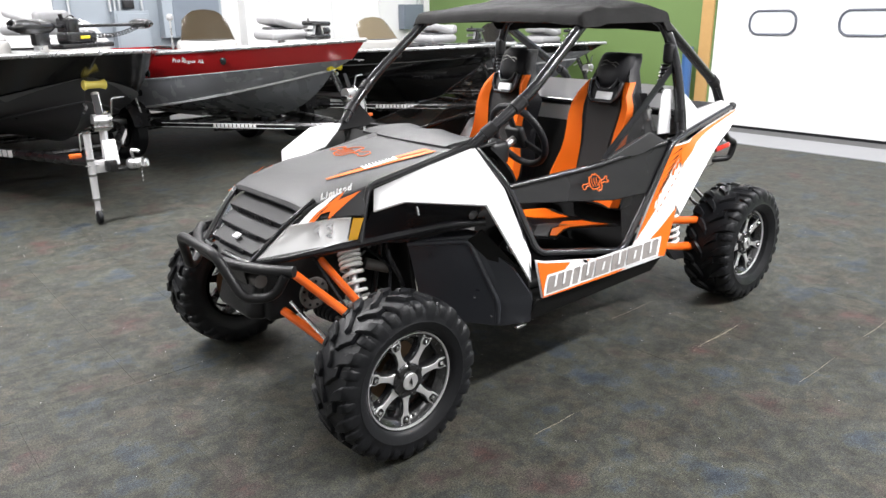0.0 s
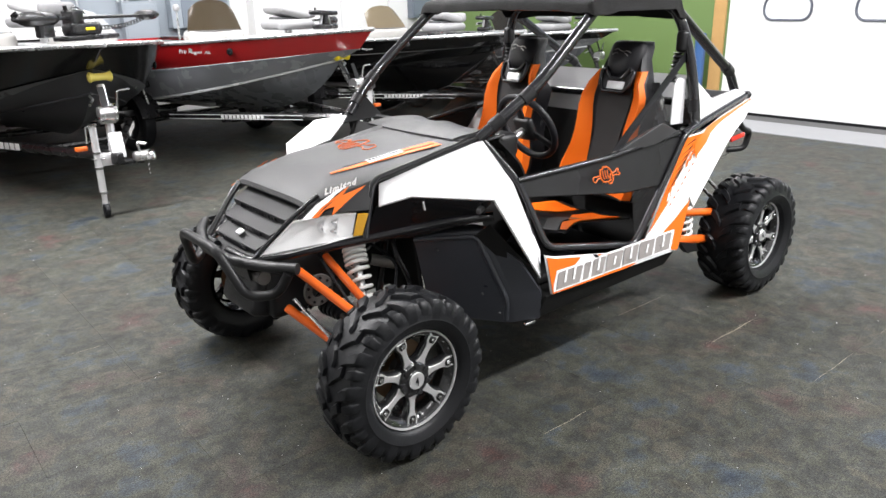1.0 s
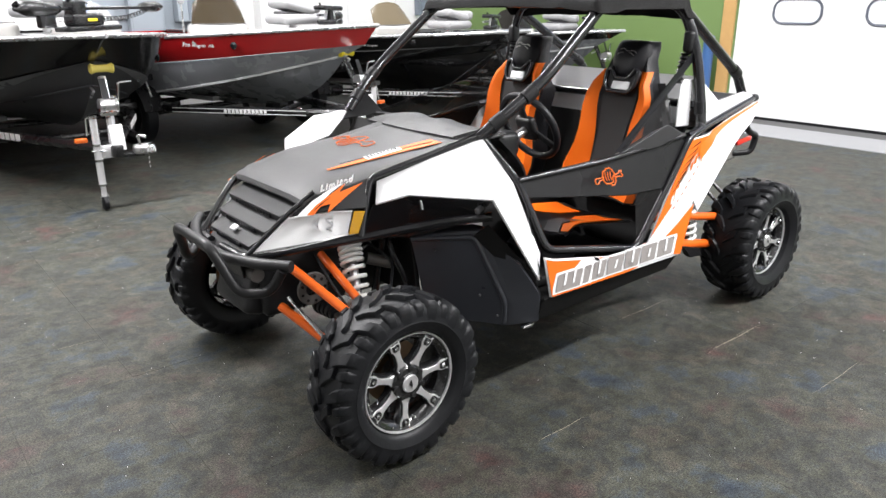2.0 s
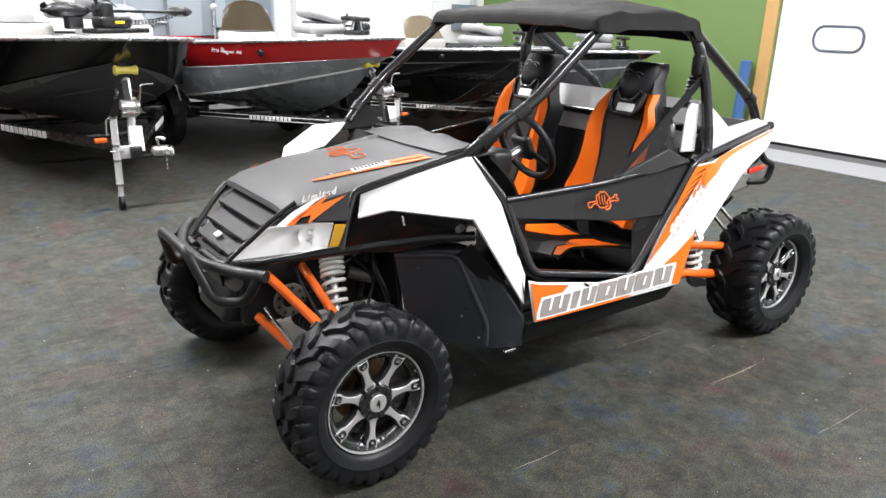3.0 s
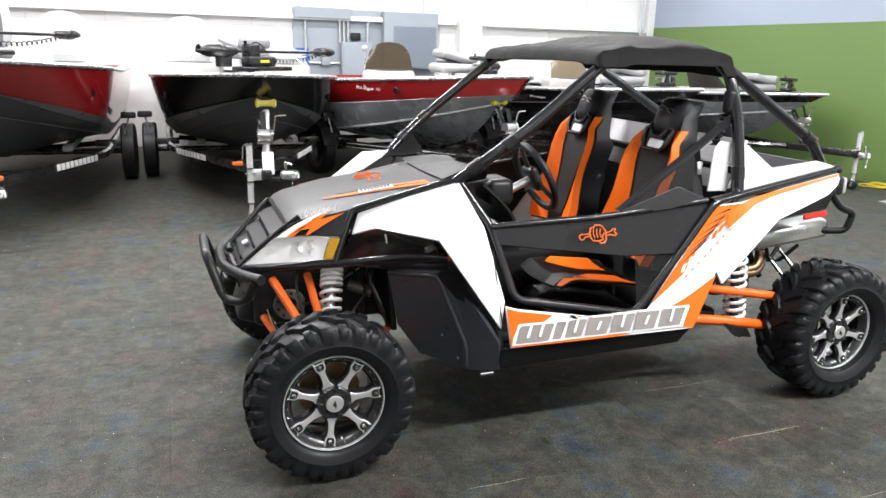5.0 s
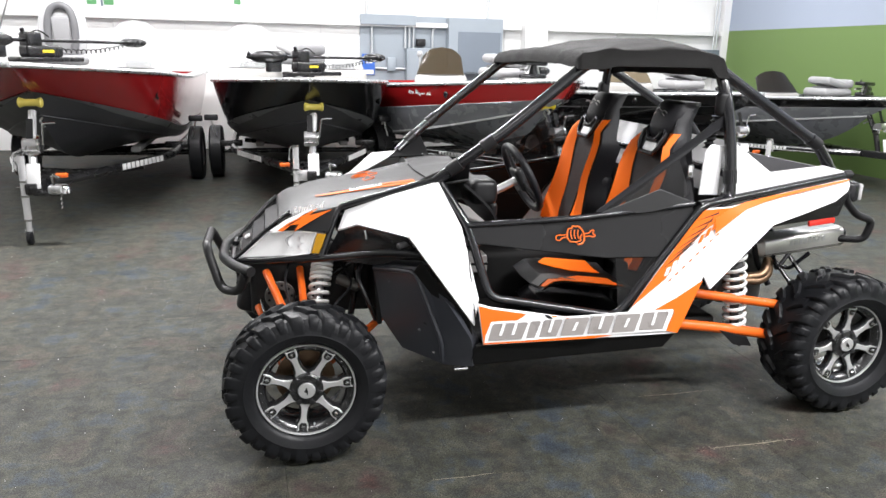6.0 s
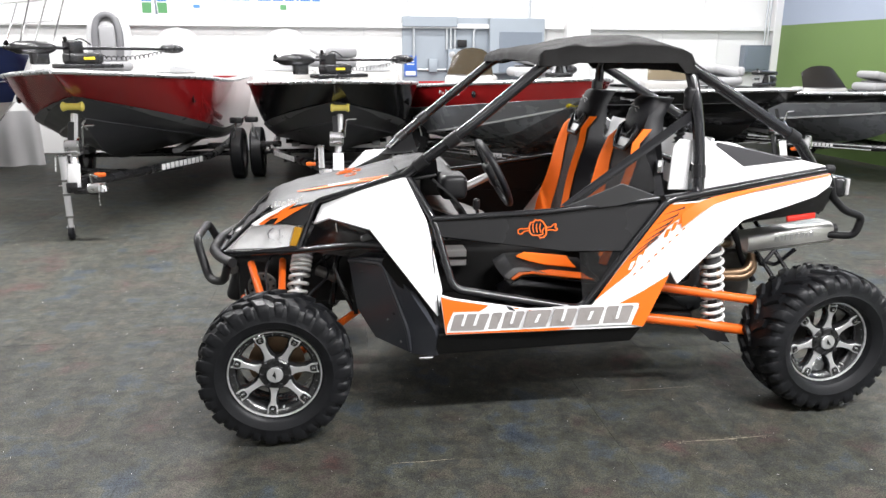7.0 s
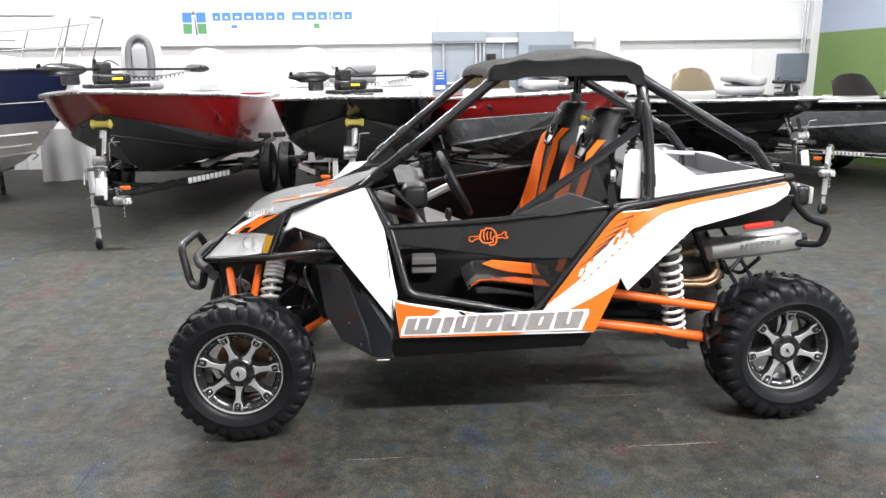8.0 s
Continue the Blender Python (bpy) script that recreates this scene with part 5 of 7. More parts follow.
        bmesh.ops.translate(bm, vec=(0, 0.006, 0), verts=[g for g in res["geom"] if isinstance(g, bmesh.types.BMVert)])
        bmesh.ops.recalc_face_normals(bm, faces=bm.faces[:])
        sp = part("spoke", shift(bm, turn), MACHINED, hub, "machined silver spoke", 30, 0.0018)
        rows = [[(r, face_y(r) + 0.0065, -w - 0.004), (r, face_y(r) + 0.012, -w - 0.0075), (r, face_y(r) + 0.036, -w - 0.0075), (r, face_y(r) + 0.036, w + 0.0075), (r, face_y(r) + 0.012, w + 0.0075), (r, face_y(r) + 0.0065, w + 0.004)] for r, w in half]
        part("spoke_flank", shift(loft(rows, close=True, caps=True), turn), ALLOY_BLACK, sp, "black painted spoke flank", 30)
        pad = [(0.140, -0.0085), (0.149, -0.0145), (0.166, -0.0145), (0.166, 0.0145), (0.149, 0.0145), (0.140, 0.0085)]
        part("bolt_recess", shift(poly([(r, face_y(r) - 0.0016, z) for r, z in pad], 0.0016), turn), ALLOY_BLACK, sp)
        part("wheel_bolt", shift(lathe([(0.0, -0.009), (0.005, -0.009), (0.008, -0.005), (0.009, 0.0)], 6), turn @ Matrix.Translation((0.1545, face_y(0.1545) - 0.0015, 0))), CHROME, sp, "", 20)
    part("hub_cap", lathe([(0.0, f - 0.004), (0.036, f - 0.003), (0.040, f + 0.002), (0.058, f + 0.004), (0.064, f + 0.010), (0.068, f + 0.045)], 36), ALLOY_BLACK, hub)
    part("hub_disc", lathe([(0.0, f - 0.0085), (0.030, f - 0.0075), (0.033, f - 0.003), (0.0, f - 0.002)], 32), MACHINED, hub, "silver hub disc")
    part("hub_mark", poly([(-0.018, f - 0.0100, -0.002), (0.002, f - 0.0100, 0.005), (0.019, f - 0.0100, 0.003), (0.006, f - 0.0100, -0.001), (0.002, f - 0.0100, -0.010)], 0.001), PLASTIC_MATT, hub)
    for k in range(7):
        a = 2 * math.pi * (k + 0.5) / 7
        part("lug_nut", shift(lathe([(0.0, f - 0.004), (0.009, f - 0.003), (0.0135, f + 0.004), (0.015, f + 0.03)], 12), Matrix.Translation((0.054 * math.cos(a), 0, 0.054 * math.sin(a)))), ALLOY_BLACK, hub)
    part("valve_stem", tube([(0.150, f + 0.03, 0.045), (0.143, f + 0.006, 0.043)], 0.004, 0, 6), MACHINED, hub)
    return hub


for s in (-1, 1):
    face_turn = 0 if s < 0 else 180
    wheel(0.205, 0.314, Matrix.Translation((-1.207, -0.662 if s < 0 else 0.700, 0.317)) @ pose(0, 0, 0, 0, 0, face_turn) @ pose(0, 0, 0, 0, 96.6, 0), "front_wheel", 0.082)
    wheel(0.255, 0.324, Matrix.Translation((1.207, -0.6625 if s < 0 else 0.665, 0.327)) @ pose(0, 0, 0, 0, 0, face_turn) @ pose(0, 0, 0, 0, 66.7, 0), "rear_wheel", 0.086)

# ---- wall fittings ----
for z in (2.04,):
    bm = box(((X0 + 2.95) / 2, Y1 - 0.075, z), (2.95 - X0, 0.15, 0.075))
    girt = part("wall_girt", bm, WHITE_GIRT, wall_north, bevel=0.004)
    part("wall_girt", box(((3.42 + 7.0) / 2, Y1 - 0.075, z), (7.0 - 3.42, 0.15, 0.075)), WHITE_GIRT, wall_north, bevel=0.004)
part("wall_column", box((3.19, Y1 - 0.13, CEIL / 2), (0.40, 0.26, CEIL)), WHITE_WALL, wall_north, bevel=0.006)
part("corner_post", box((6.91, Y1 - 0.09, CEIL / 2), (0.20, 0.18, CEIL)), WHITE_GIRT, wall_north, bevel=0.006)
for k in range(16):
    x = -10.2 + 1.05 * k
    if not (2.8 < x < 3.6):
        part("panel_seam", box((x, Y1 - 0.010, 3.32), (0.018, 0.02, CEIL - 2.10)), WHITE_GIRT, wall_north)
        part("panel_seam", box((x + 0.3, Y1 - 0.010, 1.0), (0.018, 0.02, 1.98)), WHITE_GIRT, wall_north)

board = part("electrical_board", box((1.40, Y1 - 0.02, 1.50), (2.42, 0.036, 1.36)), GREY_STEEL, None, bevel=0.003)
tagged(board, "grey painted electrical backboard on white wall", "electrical board")
panel = thing("wireway", "grey steel wireway box on backboard", "electrical box")
part("trough", box((0.645, Y1 - 0.11, 2.105), (0.92, 0.14, 0.165)), GREY_STEEL, panel, bevel=0.004)
part("trough_cover", box((0.645, Y1 - 0.185, 2.105), (0.90, 0.008, 0.15)), GREY_STEEL, panel, bevel=0.002)
cab = thing("electrical_cabinet", "large grey steel electrical cabinet on backboard", "electrical box")
part("cabinet_body", box((2.12, Y1 - 0.14, 1.72), (0.94, 0.20, 0.90)), GREY_STEEL, cab, bevel=0.006)
part("cabinet_door", box((2.18, Y1 - 0.246, 1.62), (0.74, 0.012, 0.66)), GREY_DARK, cab, bevel=0.004)
cab = thing("electrical_cabinet", "grey steel meter cabinet with conduits on backboard", "electrical box")
part("cabinet_body", box((1.20, Y1 - 0.12, 1.36), (0.50, 0.16, 0.62)), GREY_STEEL, cab, bevel=0.006)
part("cabinet_door", box((1.20, Y1 - 0.206, 1.36), (0.44, 0.012, 0.54)), GREY_STEEL, cab, bevel=0.004)
dev = thing("disconnect_switch", "small black and grey switch box on backboard", "switch box")
part("switch_body", rounded((1.20, Y1 - 0.10, 1.76), (0.15, 0.10, 0.12), 0.01, 2), PLASTIC_MATT, dev)
dev = thing("junction_box", "small grey junction box on backboard", "switch box")
part("box_body", rounded((0.70, Y1 - 0.09, 1.40), (0.14, 0.10, 0.22), 0.01, 2), GREY_STEEL, dev)
for pth in (((0.38, Y1 - 0.08, 2.03), (0.38, Y1 - 0.08, 1.52)), ((0.94, Y1 - 0.08, 2.03), (0.94, Y1 - 0.08, 1.66)), ((1.01, Y1 - 0.08, 2.03), (1.01, Y1 - 0.08, 1.66)), ((1.08, Y1 - 0.08, 2.03), (1.08, Y1 - 0.08, 1.66)),
            ((1.40, Y1 - 0.10, 1.66), (1.40, Y1 - 0.10, 2.03), (1.66, Y1 - 0.10, 2.03)), ((0.44, Y1 - 0.07, 1.33), (0.95, Y1 - 0.07, 1.33)), ((0.30, Y1 - 0.07, 2.19), (0.30, Y1 - 0.07, 3.6)), ((2.35, Y1 - 0.12, 2.17), (2.35, Y1 - 0.12, 3.2))):
    c = part("conduit", tube(pth, 0.020, 0.14, 10), CONDUIT, None)
    tagged(c, "galvanised steel conduit running over the wall", "conduit", "wall conduits")
sg = thing("notice_sign", "small blue notice sign beside the electrical board", "sign")
part("sign_plate", box((0.325, Y1 - 0.05, 1.39), (0.21, 0.012, 0.34)), BLUE_SIGN, sg)
part("sign_panel", box((0.325, Y1 - 0.058, 1.27), (0.17, 0.006, 0.07)), WHITE_MARK, sg)
for k in range(3):
    part("text_bar", box((0.325, Y1 - 0.059, 1.51 - 0.045 * k), (0.13, 0.006, 0.016)), WHITE_MARK, sg)
rb = thing("breaker_panel", "grey steel breaker panel on white wall with conduits above", "electrical box")
part("panel_body", box((6.55, Y1 - 0.09, 1.53), (0.50, 0.16, 0.46)), GREY_DARK, rb, bevel=0.006)
part("panel_door", box((6.55, Y1 - 0.176, 1.53), (0.42, 0.012, 0.38)), GREY_DARK, rb, bevel=0.004)
for x in (6.65, 6.71):
    c = part("conduit", tube([(x, Y1 - 0.17, 1.76), (x, Y1 - 0.17, 4.4)], 0.018, 0.1, 10), CONDUIT, None)
    tagged(c, "galvanised steel conduit running over the wall", "conduit", "wall conduits")
PALE_MARK = material("pale_grey_print", (0.60, 0.62, 0.64), 0.5, vary=0.04)
# dealer's sign: its letters stand as plain blocks
sg = thing("wall_sign", "white banner with blue blocks and a small lighthouse emblem", "sign")
part("banner", box((-2.45, Y1 - 0.012, 2.42), (3.30, 0.018, 0.66)), WHITE_WALL, sg)
for x, z, mt in ((-3.86, 2.46, SIGN_BLUE), (-3.63, 2.46, SIGN_BLUE), (-3.86, 2.28, SIGN_GREEN), (-3.63, 2.28, SIGN_GREEN)):
    part("emblem_square", box((x, Y1 - 0.026, z), (0.15, 0.008, 0.16)), mt, sg)
part("emblem_tower", poly([(-3.80, Y1 - 0.034, 2.16), (-3.69, Y1 - 0.034, 2.16), (-3.715, Y1 - 0.034, 2.50), (-3.775, Y1 - 0.034, 2.50)], 0.006), WHITE_MARK, sg)
part("emblem_tower_shade", poly([(-3.735, Y1 - 0.041, 2.18), (-3.70, Y1 - 0.041, 2.18), (-3.722, Y1 - 0.041, 2.46), (-3.738, Y1 - 0.041, 2.46)], 0.004), GREY_DARK, sg)
part("emblem_roof", poly([(-3.79, Y1 - 0.038, 2.50), (-3.70, Y1 - 0.038, 2.50), (-3.745, Y1 - 0.038, 2.57)], 0.006), GREY_DARK, sg)
x = -3.45
for k, w in enumerate((0.14, 0.15, 0.17, 0.17, 0.15, 0.16, 0.14, 0.0, 0.21, 0.17, 0.16, 0.06, 0.17, 0.14)):
    if w:
        part("letter_block", box((x + w / 2, Y1 - 0.026, 2.47), (w * 1.12 - 0.030, 0.008, 0.125)), SIGN_BLUE, sg)
        part("letter_gap", box((x + w / 2, Y1 - 0.032, 2.455), (max(0.010, w * 1.12 - 0.125), 0.006, 0.035)), WHITE_WALL, sg)
    x += w * 1.12 if w else 0.10
for x, w in ((-3.10, 0.10), (-2.80, 0.42), (-2.30, 0.55), (-1.52, 0.30)):
    part("text_bar", box((x + w / 2 - 0.05, Y1 - 0.026, 2.31), (w, 0.008, 0.05)), SIGN_BLUE if w < 0.2 else PALE_MARK, sg)
part("text_bar", box((-1.74, Y1 - 0.026, 2.31), (0.10, 0.008, 0.08)), SIGN_GREEN, sg)

# garage door, its trim and threshold
gd = thing("door_1", "white sectional garage door with rounded windows", "garage door", kind="structure")
for k in range(6):
    z0 = 0.02 + 0.565 * k
    sect = part("door_section", box((X1 + 0.03, (DOOR_Y0 + DOOR_Y1) / 2, z0 + 0.2823), (0.05, DOOR_Y1 - DOOR_Y0, 0.5640)), DOOR_WHITE, gd, bevel=0.0015)
part("bottom_seal", box((X1 - 0.002, (DOOR_Y0 + DOOR_Y1) / 2, 0.024), (0.03, DOOR_Y1 - DOOR_Y0 - 0.04, 0.035)), RUBBER, gd)
PANE = material("window_pane", (0.80, 0.84, 0.88), 0.06, vary=0.04, spec=0.5, bump=0.0)
FRAME_DARK = material("dark_window_gasket", (0.10, 0.11, 0.14), 0.4)


def stadium(w, h, n=8):
    r = h / 2 * 0.85
    out = []
    for cx, cy, a0 in ((w / 2 - r, h / 2 - r, 0), (-w / 2 + r, h / 2 - r, 90), (-w / 2 + r, -h / 2 + r, 180), (w / 2 - r, -h / 2 + r, 270)):
        for k in range(n + 1):
            a = radians(a0 + 90 * k / n)
            out.append((cx + r * math.cos(a), cy + r * math.sin(a)))
    return out


for k in range(4):
    yc = 2.17 - 1.16 * k
    ring = stadium(0.62, 0.30)
    win = part("door_window", tube([(X1 - 0.004, yc + a, 1.425 + b) for a, b in ring], 0.016, 0, 8, closed=True), FRAME_DARK, gd, "rounded window with dark gasket")
    part("pane", poly([(X1 - 0.002, yc + a * 0.96, 1.425 + b * 0.96) for a, b in ring], 0.004), PANE, win)
wt = part("trim", box((X1 - 0.035, 3.08, 1.75), (0.07, 0.18, 3.5)), WOOD, None, bevel=0.004)
tagged(wt, "bare pine door trim board", "trim", kind="structure")
th = part("door_threshold", box((6.40, 0.36, 0.005), (0.80, 5.20, 0.012)), CONCRETE, None, bevel=0.003)
tagged(th, "bare pale concrete strip before the garage door", "threshold", kind="structure")
# shade at the door's foot, painted as a darker concrete strip
part("threshold_shade_strip", box((7.0, 0.36, 0.004), (0.40, 5.20, 0.009)), CONCRETE_SHADED, th, "concrete painted dark grey for the shade at the door's foot")
bp = thing("bollard", "blue painted steel pipe bollard beside the door trim", "bollard")
part("pipe", shift(lathe([(0.0, 1.10), (0.060, 1.098), (0.073, 1.085), (0.075, 0.0)], 28, axis="z"), Matrix.Translation((7.0, 3.25, 0))), BLUE_PIPE, bp)
part("foot_plate", box((7.0, 3.25, 0.008), (0.22, 0.22, 0.012)), BLUE_PIPE, bp, bevel=0.002)
rng = random.Random(5)
coil = []
for k in range(60):
    a = k * 0.42
    coil.append((6.75 + 0.10 * math.cos(a) + 0.05 * math.sin(a * 0.31) + 0.004 * k, 3.72 + 0.13 * math.sin(a) + 0.05 * math.cos(a * 0.23), 0.016 + 0.0005 * k + 0.006 * math.sin(a * 1.7)))
rope = part("rope", tube(coil, 0.009, 0, 6), YELLOW_ROPE, None)
tagged(rope, "coiled yellow rope lying on the carpet", "rope")

# ---- boats ----
RED_PAINT = material("red_hull_paint", (0.42, 0.014, 0.016), 0.16, vary=0.08, coat=0.6, bump=0.0)
DARKRED_PAINT = material("deep_red_hull_paint", (0.26, 0.010, 0.012), 0.16, vary=0.08, coat=0.6, bump=0.0)
BLACK_PAINT = material("black_hull_paint", (0.004, 0.004, 0.005), 0.16, vary=0.1, coat=0.15, bump=0.0)
CHARCOAL_PAINT = material("charcoal_hull_paint", (0.034, 0.035, 0.039), 0.32, vary=0.14, coat=0.2, bump=0.0)
SILVER_PAINT = material("silver_hull_paint", (0.36, 0.375, 0.40), 0.26, metal=0.1, vary=0.10, coat=0.4, bump=0.0)
GREY_PAINT = material("slate_hull_paint", (0.17, 0.18, 0.195), 0.28, metal=0.1, vary=0.10, coat=0.4, bump=0.0)
NAVY_PAINT = material("navy_hull_paint", (0.012, 0.018, 0.055), 0.12, vary=0.1, coat=0.6, bump=0.0)
WHITE_GEL = material("white_gelcoat", (0.74, 0.74, 0.72), 0.25, vary=0.03, coat=0.3, bump=0.0)
ALU = material("aluminium_trim", (0.70, 0.71, 0.72), 0.28, metal=0.85, vary=0.06)
STRIPE_SILVER = material("silver_stripe", (0.66, 0.67, 0.68), 0.25, metal=0.3)
STRIPE_GREY = material("grey_stripe", (0.125, 0.13, 0.135), 0.3)
MARINE_GREY = material("grey_marine_vinyl", (0.22, 0.22, 0.225), 0.5, vary=0.08)
MARINE_WHITE = material("white_marine_vinyl", (0.34, 0.34, 0.345), 0.45, vary=0.05)
MARINE_DARK = material("dark_grey_marine_vinyl", (0.10, 0.10, 0.105), 0.5)
BOAT_CARPET = material("grey_boat_carpet", (0.19, 0.19, 0.19), 0.95, vary=0.2, fine=300, bump=0.3)
CONSOLE = material("warm_grey_gelcoat", (0.44, 0.43, 0.41), 0.35, vary=0.05, coat=0.2, bump=0.0)
TINT = material("smoked_acrylic", (0.045, 0.034, 0.020), 0.20, alpha=0.84, vary=0.02, bump=0.0, rough_vary=0.0, spec=0.2)
TINT_TAN = material("bronze_acrylic", (0.16, 0.13, 0.085), 0.20, alpha=0.86, vary=0.02, bump=0.0, rough_vary=0.0, spec=0.2)
TINT_BLACK = material("black_smoked_acrylic", (0.020, 0.018, 0.016), 0.22, alpha=0.94, vary=0.02, bump=0.0, rough_vary=0.0, spec=0.2)
CLEAR = material("clear_acrylic", (0.52, 0.53, 0.53), 0.05, alpha=0.36, vary=0.02, bump=0.0, rough_vary=0.0)
YELLOW_ROLLER = material("yellow_polyurethane", (0.70, 0.58, 0.12), 0.4, vary=0.08)
YELLOW_BRIGHT = material("bright_yellow_polyurethane", (0.75, 0.60, 0.02), 0.4, vary=0.08)
BRIGHT_ZINC = material("bright_zinc_plate", (0.74, 0.74, 0.75), 0.24, metal=0.5, vary=0.14, scale=22, rough_vary=0.08)
TRAILER_BLACK = material("black_trailer_paint", (0.014, 0.014, 0.015), 0.28, vary=0.15, coat=0.3)
MOTOR_BLACK = material("black_motor_casing", (0.010, 0.010, 0.011), 0.26, vary=0.15, bump=0.02, rough_vary=0.06)
ORANGE_MARKER = material("orange_marker_lens", (0.75, 0.14, 0.02), 0.3)


def blend(a, b, k):
    return a + (b - a) * k


def hull_row(B, z_bow, z_aft, end, L, taper=1.9, power=2.2, rise=1.4, n=40):
    """One line along the hull from the stem to the transom: (half breadth, distance aft of the bow, height)."""
    out = []
    for k in range(n):
        s = end + (L - end) * (k / (n - 1)) ** 1.7
        u = min(1.0, max(0.0, (s - end) / taper))
        b = B * (1 - (1 - u) ** power)
        z = blend(z_aft, z_bow, (1 - min(1.0, (s - end) / 3.6)) ** rise)
        out.append((b, s, z))
    return out


HULL_ROWS = {}


def boat(m, label, L, beam, top, mid, stripe, z_bow=1.33, z_aft=1.16, paint=(1.08, 0.78), chine=(0.92, 0.56), keel=0.42, low=None, stem=(0.42, 0.62), band=(0.0, 0.42), foot=7.0, ease=1.8, fall=1.9, flare=(0.87, 0.765)):
    b = thing("boat", label, "boat", "boats on trailers", m=m)
    gun = hull_row(beam, z_bow, z_aft, 0.0, L)
    pnt = hull_row(beam * flare[0], paint[0], paint[1], stem[0], L, 1.75, 2.1, fall)
    chn = hull_row(beam * flare[1], chine[0], chine[1], stem[1], L, 1.9, 1.9, ease)
    kel = hull_row(0.0, chine[0] - 0.02, keel, stem[1] + 0.02, L, 2.0, 2.0, foot)
    HULL_ROWS[label] = (gun, pnt, chn)

    def skin(name, a, c, mat, steps=4, bulge=0.0, label=""):
        bm = bmesh.new()
        for side in (-1, 1):
            rows = []
            for k in range(steps + 1):
                f = k / steps
                rows.append([(side * (blend(p[0], q[0], f) + bulge * 4 * f * (1 - f) * min(1.0, p[0] / 0.4)), blend(p[1], q[1], f), blend(p[2], q[2], f)) for p, q in zip(a, c)])
            loft(rows, bm)
        bmesh.ops.remove_doubles(bm, verts=bm.verts[:], dist=0.002)
        bmesh.ops.recalc_face_normals(bm, faces=bm.faces[:])
        return part(name, bm, mat, b, label, 35)
    skin("upper_hull", gun, pnt, top, 4, 0.012)
    skin("lower_hull", pnt, chn, mid, 4, 0.010)
    skin("hull_bottom", chn, kel, low or mid, 4, 0.02)
    # transom
    prof = [gun[-1], pnt[-1], chn[-1], kel[-1]]
    part("transom", poly([(p[0], p[1], p[2]) for p in prof] + [(-p[0], p[1], p[2]) for p in reversed(prof[:-1])], 0.03), top, b)
    for side in (-1, 1):
        part("rub_rail", tube([(side * p[0], p[1] - 0.004, p[2]) for p in gun], 0.020, 0, 8), ALU, b, "aluminium rub rail")
        rows = [[(side * p[0], p[1], p[2] + 0.012) for p in gun], [(side * max(0.0, p[0] - 0.11), p[1] + (0.08 if p[0] < 0.3 else 0.0), p[2] + 0.020) for p in gun]]
        part("gunwale", loft(rows), ALU, b)
        part("chine_strake", tube([(side * (p[0] + 0.004), p[1], p[2]) for p in chn], 0.016 if stripe is STRIPE_SILVER else 0.009, 0, 6), STRIPE_SILVER if stripe is STRIPE_SILVER else mid, b)
        n0 = 2
        a = [(side * (blend(p[0], q[0], band[0]) + 0.012), blend(p[1], q[1], band[0]) - 0.012, blend(p[2], q[2], band[0])) for p, q in zip(pnt[n0:], chn[n0:])]
        c = [(side * (blend(p[0], q[0], band[1] * min(1.0, 0.15 + k / 16)) + 0.018), blend(p[1], q[1], band[1]) - 0.012, blend(p[2], q[2], band[1] * min(1.0, 0.15 + k / 16))) for k, (p, q) in enumerate(zip(pnt[n0:], chn[n0:]))]
        part("hull_stripe", loft([a, [Vector(p).lerp(Vector(q), 0.5) for p, q in zip(a, c)], c]), stripe, b)
    part("deck", loft([[(f * max(0.0, p[0] - 0.08), p[1] + 0.05, p[2] - 0.03) for p in gun] for f in (-1, -0.5, 0, 0.5, 1)]), BOAT_CARPET, b, "grey carpeted deck")
    part("bow_eye", tube([(0, stem[1] + 0.02, chine[0] - 0.02), (0, stem[1] - 0.06, chine[0] - 0.04), (0, stem[1] + 0.06, chine[0] - 0.10)], 0.010, 0.03, 8), ALU, b)
    for side in (-1, 1):
        p, q = gun[16], pnt[16]
        d = part("deck_light", shift(lathe([(0.0, -0.016), (0.030, -0.014), (0.042, -0.004), (0.044, 0.006)], 16, axis="x"), Matrix.Translation((side * (blend(p[0], q[0], 0.5) + 0.016), blend(p[1], q[1], 0.5), blend(p[2], q[2], 0.5)))), ALLOY_BLACK, b)
    return b


def place(m, x, s, z, rx=0, ry=0, rz=0):
    return m @ pose(x, s, z, rx, ry, rz)


